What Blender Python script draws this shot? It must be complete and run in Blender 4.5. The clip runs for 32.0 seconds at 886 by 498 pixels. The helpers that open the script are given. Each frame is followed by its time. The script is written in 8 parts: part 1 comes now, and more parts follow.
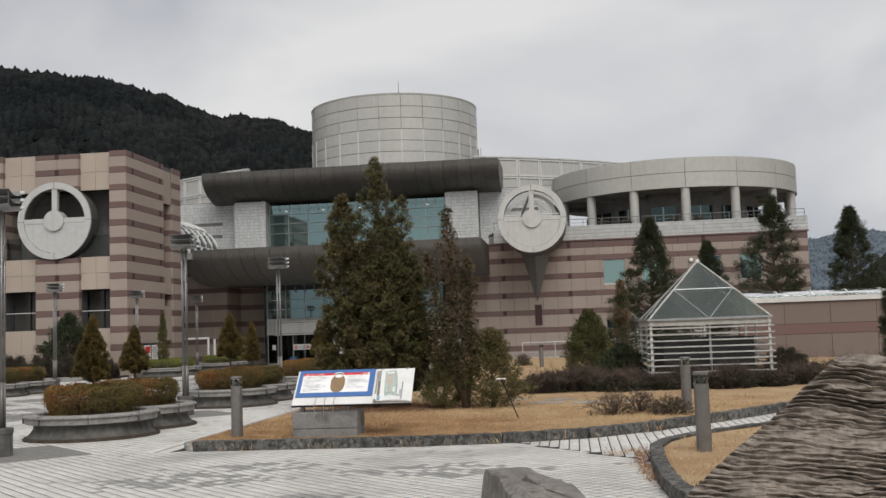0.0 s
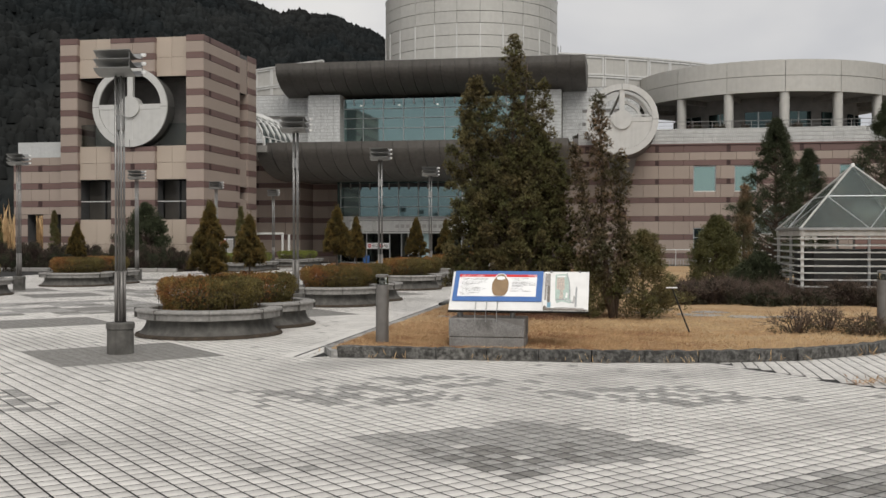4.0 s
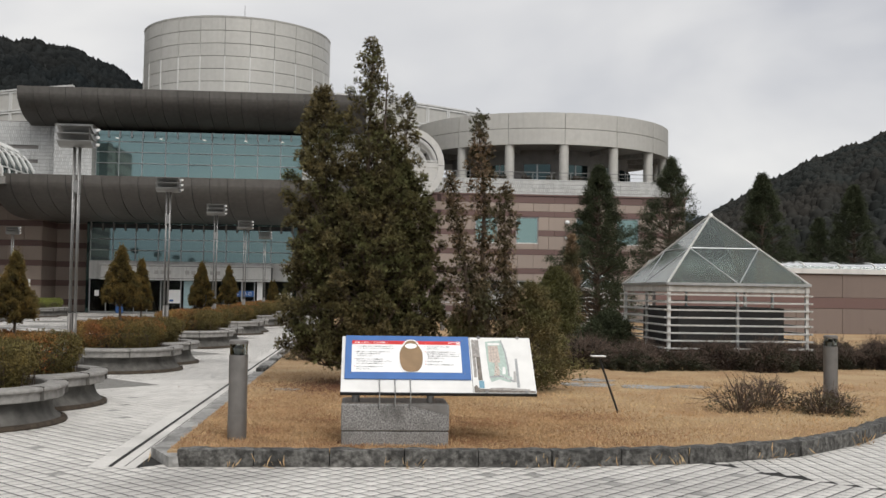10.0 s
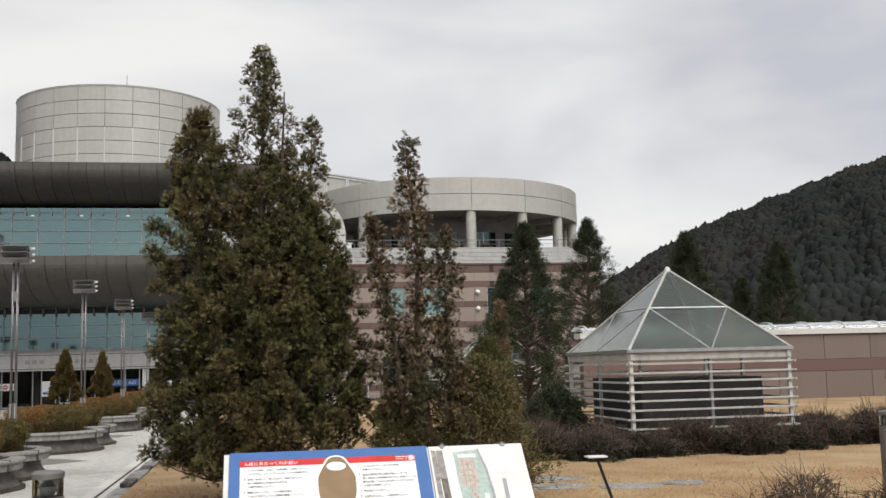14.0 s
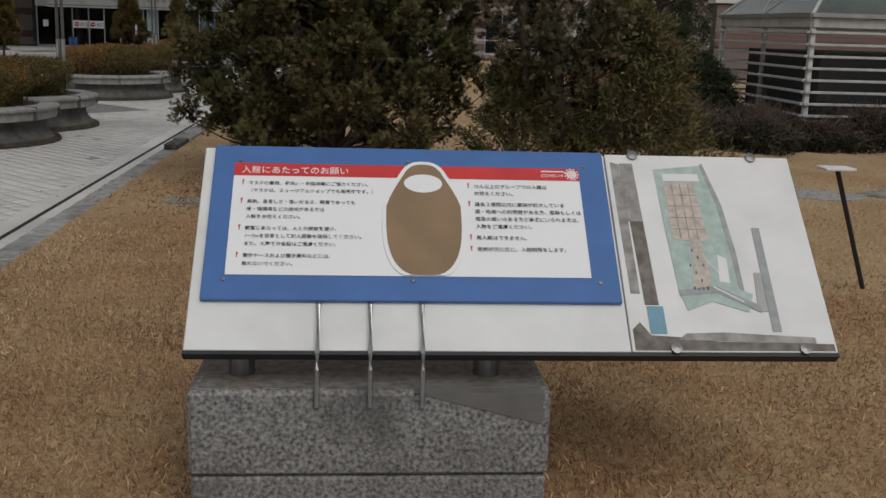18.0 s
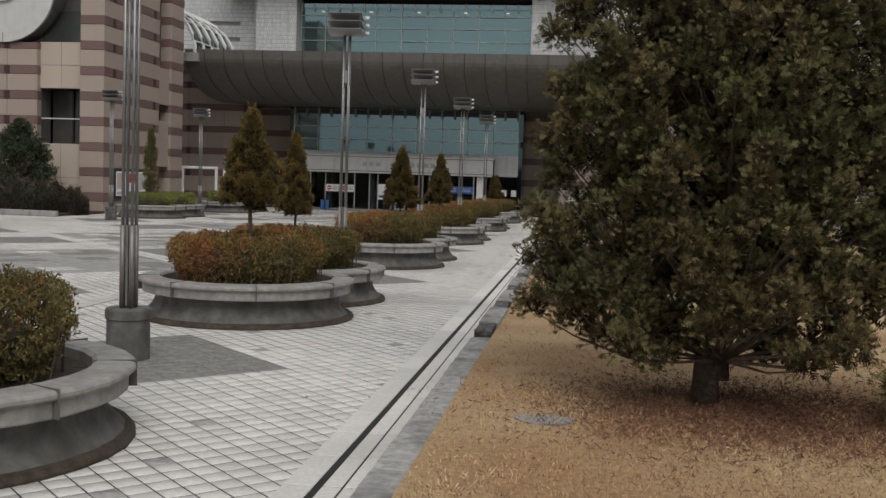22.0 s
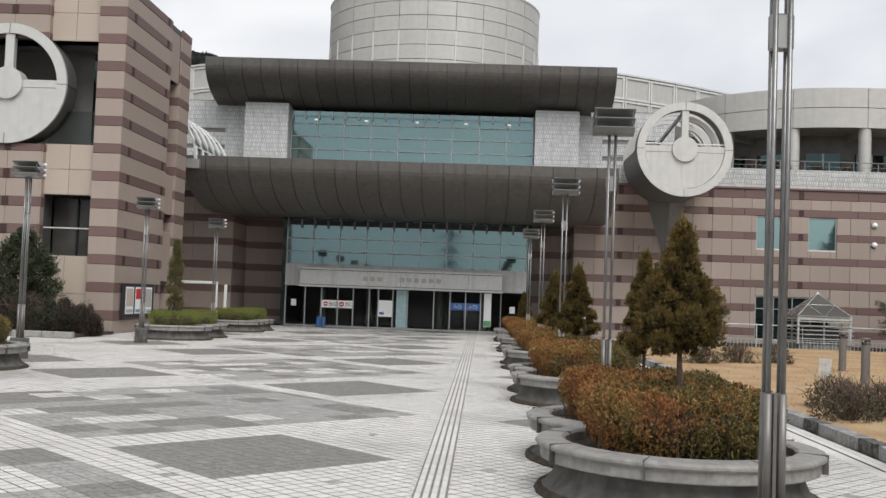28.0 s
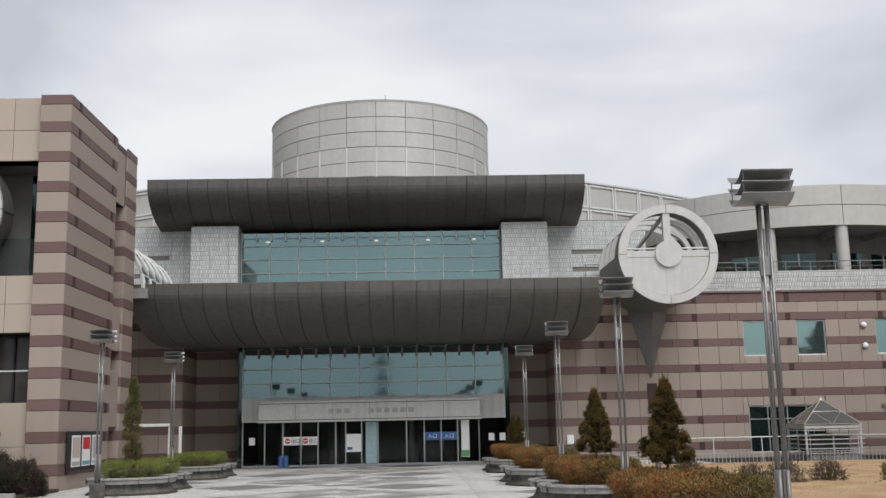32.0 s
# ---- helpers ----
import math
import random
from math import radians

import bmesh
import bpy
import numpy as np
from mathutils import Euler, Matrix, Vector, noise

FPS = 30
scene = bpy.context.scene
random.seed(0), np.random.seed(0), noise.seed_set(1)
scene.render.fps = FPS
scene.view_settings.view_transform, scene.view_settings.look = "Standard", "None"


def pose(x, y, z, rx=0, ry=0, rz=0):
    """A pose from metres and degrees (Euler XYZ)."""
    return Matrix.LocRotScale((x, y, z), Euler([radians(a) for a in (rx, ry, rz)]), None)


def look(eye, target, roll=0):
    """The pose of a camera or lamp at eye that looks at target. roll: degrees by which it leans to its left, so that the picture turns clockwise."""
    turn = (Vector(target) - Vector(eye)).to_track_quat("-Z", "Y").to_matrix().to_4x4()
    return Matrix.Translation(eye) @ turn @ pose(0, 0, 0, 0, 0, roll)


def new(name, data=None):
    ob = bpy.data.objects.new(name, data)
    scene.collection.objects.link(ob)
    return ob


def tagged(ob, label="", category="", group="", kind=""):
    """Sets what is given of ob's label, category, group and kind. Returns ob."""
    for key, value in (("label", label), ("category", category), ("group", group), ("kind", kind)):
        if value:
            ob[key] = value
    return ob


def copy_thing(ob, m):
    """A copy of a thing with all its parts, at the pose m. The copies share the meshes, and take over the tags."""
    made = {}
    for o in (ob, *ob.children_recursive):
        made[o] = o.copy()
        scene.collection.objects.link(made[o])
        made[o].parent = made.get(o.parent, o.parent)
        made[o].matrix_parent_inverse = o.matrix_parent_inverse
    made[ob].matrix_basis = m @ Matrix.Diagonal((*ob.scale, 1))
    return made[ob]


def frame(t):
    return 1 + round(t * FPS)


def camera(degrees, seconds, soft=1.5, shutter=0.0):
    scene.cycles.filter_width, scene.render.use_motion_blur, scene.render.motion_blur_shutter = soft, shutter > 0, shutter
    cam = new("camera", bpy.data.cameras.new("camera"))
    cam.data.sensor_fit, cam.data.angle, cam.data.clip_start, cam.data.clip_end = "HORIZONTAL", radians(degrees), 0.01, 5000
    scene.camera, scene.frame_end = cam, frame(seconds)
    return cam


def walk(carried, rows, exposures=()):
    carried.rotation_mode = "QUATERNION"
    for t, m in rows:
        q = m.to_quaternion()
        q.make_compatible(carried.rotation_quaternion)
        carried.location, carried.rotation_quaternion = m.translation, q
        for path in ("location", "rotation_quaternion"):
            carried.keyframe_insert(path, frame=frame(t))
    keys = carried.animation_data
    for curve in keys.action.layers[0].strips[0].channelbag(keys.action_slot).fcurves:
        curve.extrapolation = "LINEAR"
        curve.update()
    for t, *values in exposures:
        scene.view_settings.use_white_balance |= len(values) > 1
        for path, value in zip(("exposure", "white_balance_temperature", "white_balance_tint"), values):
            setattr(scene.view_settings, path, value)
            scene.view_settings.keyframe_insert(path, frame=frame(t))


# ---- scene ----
cam = camera(46.9, 32.0)
PATH = [
    (0, (9.255, -15.671, 1.723), (9.01, -13.693, 1.888), -2.0),
    (0.5, (9.032, -15.416, 1.734), (8.722, -13.448, 1.911), -2.1),
    (1, (8.754, -15.213, 1.747), (8.391, -13.255, 1.931), -1.8),
    (1.5, (8.508, -14.952, 1.701), (8.104, -12.998, 1.835), -1.9),
    (2, (8.275, -14.62, 1.723), (7.846, -12.671, 1.854), -2.2),
    (2.5, (8.002, -14.37, 1.707), (7.624, -12.408, 1.807), -1.9),
    (3, (7.718, -14.186, 1.691), (7.358, -12.219, 1.749), -1.2),
    (3.5, (7.405, -13.9, 1.68), (7.015, -11.939, 1.698), -0.9),
    (4, (7.112, -13.642, 1.656), (6.765, -11.672, 1.635), 0.0),
    (4.5, (6.817, -13.423, 1.639), (6.74, -11.425, 1.585), 0.6),
    (6.5, (5.661, -12.599, 1.635), (5.843, -10.618, 1.434), 0.3),
    (7, (5.431, -12.161, 1.631), (5.613, -10.178, 1.44), 0.3),
    (7.5, (5.288, -11.832, 1.675), (5.49, -9.843, 1.629), -0.1),
    (8, (5.206, -11.39, 1.69), (5.333, -9.395, 1.752), 0.6),
    (8.5, (5.09, -10.987, 1.656), (5.206, -8.992, 1.745), 1.0),
    (9, (5.01, -10.55, 1.663), (5.134, -8.556, 1.759), 0.8),
    (9.5, (5.011, -10.052, 1.674), (5.136, -8.058, 1.769), 0.7),
    (10, (4.917, -9.601, 1.669), (5.065, -7.608, 1.749), 0.9),
    (10.5, (4.932, -9.111, 1.657), (5.121, -7.123, 1.751), 0.7),
    (11, (4.955, -8.664, 1.664), (5.142, -6.676, 1.769), 0.8),
    (11.5, (4.904, -8.132, 1.662), (5.095, -6.144, 1.75), 0.5),
    (12, (4.922, -7.614, 1.659), (5.107, -5.624, 1.733), -0.5),
    (12.5, (4.904, -7.152, 1.666), (5.06, -5.159, 1.731), -0.6),
    (13, (4.879, -6.692, 1.695), (5.091, -4.707, 1.812), -1.0),
    (13.5, (4.92, -6.181, 1.705), (5.2, -4.215, 1.936), -1.3),
    (15.5, (4.96, -4.377, 1.66), (5.426, -2.434, 1.741), -1.6),
    (16, (5.014, -3.898, 1.584), (5.464, -1.957, 1.403), -0.7),
    (16.5, (5.086, -3.477, 1.589), (5.343, -1.516, 1.292), 0.3),
    (17, (5.093, -3.083, 1.579), (5.319, -1.129, 1.215), 1.9),
    (17.5, (5.135, -2.666, 1.565), (5.344, -0.719, 1.159), 2.2),
    (18, (5.192, -2.28, 1.582), (5.35, -0.332, 1.156), 1.7),
    (18.5, (5.197, -1.925, 1.57), (5.335, 0.028, 1.16), 1.1),
    (19, (5.214, -1.588, 1.564), (5.349, 0.362, 1.136), 0.3),
    (19.5, (5.236, -1.275, 1.583), (5.345, 0.672, 1.135), 0.0),
    (20, (5.151, -1.083, 1.579), (5.19, 0.869, 1.148), -0.1),
    (21, (4.793, -0.794, 1.584), (5.172, 1.138, 1.232), 1.3),
    (22, (3.944, -0.501, 1.649), (3.674, 1.476, 1.518), 1.9),
    (22.5, (3.475, -0.449, 1.685), (3.097, 1.515, 1.662), 2.9),
    (23, (3.024, -0.349, 1.726), (2.591, 1.601, 1.823), 3.1),
    (23.5, (2.552, -0.273, 1.682), (2.064, 1.658, 1.87), 2.8),
    (24, (2.114, -0.037, 1.66), (1.616, 1.888, 1.87), 2.7),
    (24.5, (1.675, 0.215, 1.668), (1.143, 2.129, 1.903), 2.3),
    (26.5, (-0.353, 1.208, 1.68), (-0.598, 3.185, 1.848), 1.9),
    (27, (-0.877, 1.413, 1.66), (-1.033, 3.399, 1.832), 1.8),
    (27.5, (-1.317, 1.625, 1.684), (-1.433, 3.619, 1.787), 2.5),
    (28, (-1.718, 1.932, 1.667), (-1.798, 3.929, 1.762), 2.1),
    (28.5, (-2.12, 2.223, 1.683), (-2.145, 4.21, 1.906), 1.2),
    (29, (-2.448, 2.534, 1.69), (-2.472, 4.515, 1.965), 0.6),
    (29.5, (-2.745, 2.928, 1.691), (-2.761, 4.911, 1.95), -0.0),
    (30, (-3.05, 3.349, 1.729), (-3.049, 5.34, 1.927), -0.2),
    (30.5, (-3.26, 3.91, 1.737), (-3.222, 5.903, 1.897), -0.6),
    (31, (-3.494, 4.392, 1.734), (-3.403, 6.38, 1.93), -0.9),
    (31.5, (-3.651, 4.876, 1.735), (-3.545, 6.856, 1.995), -1.3),
    (32, (-3.802, 5.317, 1.7), (-3.738, 7.287, 2.041), -1.2),
]
# how the film's camera brightens and darkens its picture on the way
EXPOSURES = [(0, 0.33, 6500, 10), (3, 0.42, 6520, 10), (4, 0.34, 6650, 10), (7, -0.22, 6750, 10), (9, 0.28, 6520, 10), (13, 0.57, 6520, 10), (15.5, 0.5, 6600, 10), (16.5, 0.18, 6550, 10), (18, -0.44, 6380, 10), (19, -0.68, 6250, 10), (20, -0.90, 6120, 10), (21, -0.86, 6060, 10),
             (22, 0.15, 6450, 10), (23, 0.70, 6400, 10), (24, 0.78, 6320, 10), (27, 0.78, 6330, 10), (28, 0.68, 6350, 10), (30, 0.60, 6250, 10), (32, 0.58, 6280, 10)]
walk(cam, [(t, look(eye, target, roll)) for t, eye, target, roll in PATH], EXPOSURES)

# ---- light ----
world = bpy.data.worlds.new("sky")
scene.world = world
world.use_nodes = True
WN, WL = world.node_tree.nodes, world.node_tree.links
WN.clear()


def wnode(kind, **kw):
    n = WN.new(kind)
    for k, v in kw.items():
        n.inputs[k].default_value = v
    return n


sky = WN.new("ShaderNodeTexSky")
sky.sky_type, sky.sun_disc = "NISHITA", False
sky.sun_elevation, sky.sun_rotation = radians(48), radians(200)
coord = WN.new("ShaderNodeTexCoord")
flat = WN.new("ShaderNodeMapping")
flat.inputs["Scale"].default_value = (1.0, 1.0, 2.4)
WL.new(coord.outputs["Generated"], flat.inputs["Vector"])
cloud = wnode("ShaderNodeTexNoise", Scale=2.1, Detail=5.0, Roughness=0.46, Distortion=0.3)
WL.new(flat.outputs[0], cloud.inputs["Vector"])
ramp = WN.new("ShaderNodeValToRGB")
ramp.color_ramp.elements[0].position, ramp.color_ramp.elements[0].color = 0.38, (0.62, 0.635, 0.685, 1)
ramp.color_ramp.elements[1].position, ramp.color_ramp.elements[1].color = 0.63, (1.0, 0.992, 0.98, 1)
WL.new(cloud.outputs["Fac"], ramp.inputs["Fac"])
skydim = WN.new("ShaderNodeMix")
skydim.data_type, skydim.blend_type = "RGBA", "MULTIPLY"
skydim.inputs["Factor"].default_value = 1.0
WL.new(sky.outputs[0], skydim.inputs[6])
skydim.inputs[7].default_value = (0.1, 0.1, 0.1, 1)
over = WN.new("ShaderNodeMix")
over.data_type = "RGBA"
over.inputs["Factor"].default_value = 0.93
WL.new(skydim.outputs[2], over.inputs[6])
WL.new(ramp.outputs[0], over.inputs[7])
back = WN.new("ShaderNodeBackground")
back.inputs["Strength"].default_value = 0.625
WL.new(over.outputs[2], back.inputs["Color"])
wout = WN.new("ShaderNodeOutputWorld")
WL.new(back.outputs[0], wout.inputs["Surface"])
sun = new("sun", bpy.data.lights.new("sun", "SUN"))
sun.data.energy, sun.data.angle, sun.data.color = 1.65, radians(40), (1.0, 0.97, 0.93)
sun.matrix_world = look((0, 0, 0), (-0.25, 0.62, -0.75))


# ---- materials ----
def shade(name, base, rough=0.7, metal=0.0, vary=0.15, grain=8.0, stain=0.0, stain_scale=0.6, stain_col=(0.05, 0.05, 0.045), bump=0.0,
          bump_scale=40.0, per=0.0, spec=0.4, streak=0.0, alt=None, alt_scale=1.5, islands=0.0):
    """A surface: base colour with grain, soft second colour, stains, streaks, bump and per-object variation."""
    m = bpy.data.materials.new(name)
    m.use_nodes = True
    n, l = m.node_tree.nodes, m.node_tree.links
    b = n["Principled BSDF"]
    b.inputs["Roughness"].default_value, b.inputs["Metallic"].default_value = rough, metal
    b.inputs["Specular IOR Level"].default_value = spec
    pos = n.new("ShaderNodeNewGeometry").outputs["Position"]

    def noise_of(scale, detail=4.0, squash=None):
        t = n.new("ShaderNodeTexNoise")
        t.inputs["Scale"].default_value, t.inputs["Detail"].default_value = scale, detail
        if squash:
            mp = n.new("ShaderNodeMapping")
            mp.inputs["Scale"].default_value = squash
            l.new(pos, mp.inputs["Vector"])
            l.new(mp.outputs[0], t.inputs["Vector"])
        else:
            l.new(pos, t.inputs["Vector"])
        return t.outputs["Fac"]

    def ramp_of(src, lo, hi):
        r = n.new("ShaderNodeMapRange")
        r.inputs["From Min"].default_value, r.inputs["From Max"].default_value = lo, hi
        l.new(src, r.inputs["Value"])
        return r.outputs[0]

    def mix(fac, a, c, mode="MIX"):
        x = n.new("ShaderNodeMix")
        x.data_type, x.blend_type = "RGBA", mode
        if isinstance(fac, float):
            x.inputs["Factor"].default_value = fac
        else:
            l.new(fac, x.inputs["Factor"])
        for v, i in ((a, 6), (c, 7)):
            if isinstance(v, tuple):
                x.inputs[i].default_value = (*v[:3], 1)
            else:
                l.new(v, x.inputs[i])
        return x.outputs[2]

    col = base
    if alt:
        col = mix(ramp_of(noise_of(alt_scale, 5), 0.38, 0.62), col, alt)
    lo, hi = tuple(c * (1 - vary) for c in (1, 1, 1)), tuple(min(1.6, c * (1 + vary)) for c in (1, 1, 1))
    col = mix(1.0, col, mix(ramp_of(noise_of(grain, 6), 0.3, 0.7), lo, hi), "MULTIPLY")
    if per:
        r = n.new("ShaderNodeObjectInfo").outputs["Random"]
        col = mix(1.0, col, mix(r, (1 - per,) * 3, (1 + per,) * 3), "MULTIPLY")
    if islands:
        r = n.new("ShaderNodeNewGeometry").outputs["Random Per Island"]
        col = mix(1.0, col, mix(r, (1 - islands,) * 3, (1 + islands,) * 3), "MULTIPLY")
    if stain:
        f = n.new("ShaderNodeMath")
        f.operation = "MULTIPLY"
        l.new(ramp_of(noise_of(stain_scale, 7), 0.5, 0.72), f.inputs[0])
        f.inputs[1].default_value = stain
        col = mix(f.outputs[0], col, stain_col)
    if streak:
        f = n.new("ShaderNodeMath")
        f.operation = "MULTIPLY"
        l.new(ramp_of(noise_of(1.0, 5, (5, 5, 0.25)), 0.5, 0.75), f.inputs[0])
        f.inputs[1].default_value = streak
        col = mix(f.outputs[0], col, stain_col)
    if isinstance(col, tuple):
        b.inputs["Base Color"].default_value = (*col[:3], 1)
    else:
        l.new(col, b.inputs["Base Color"])
    if bump:
        bn = n.new("ShaderNodeBump")
        bn.inputs["Strength"].default_value, bn.inputs["Distance"].default_value = bump, 0.02
        l.new(noise_of(bump_scale, 5), bn.inputs["Height"])
        l.new(bn.outputs[0], b.inputs["Normal"])
    return m


def glass(name, tint, rough=0.03, through_=0.25, ior=1.5):
    """Window glass: a tinted pane that mirrors the sky and lets part of the view through."""
    m = bpy.data.materials.new(name)
    m.use_nodes = True
    n, l = m.node_tree.nodes, m.node_tree.links
    b = n["Principled BSDF"]
    b.inputs["Base Color"].default_value = (*tint, 1)
    b.inputs["Roughness"].default_value = rough
    b.inputs["IOR"].default_value = ior
    b.inputs["Transmission Weight"].default_value = through_
    b.inputs["Specular IOR Level"].default_value = 0.5
    return m


def mirror_glass(name, tint):
    """Coated window glass: a tinted mirror."""
    m = bpy.data.materials.new(name)
    m.use_nodes = True
    b = m.node_tree.nodes["Principled BSDF"]
    b.inputs["Base Color"].default_value = (*tint, 1)
    b.inputs["Metallic"].default_value, b.inputs["Roughness"].default_value = 0.85, 0.04
    return m


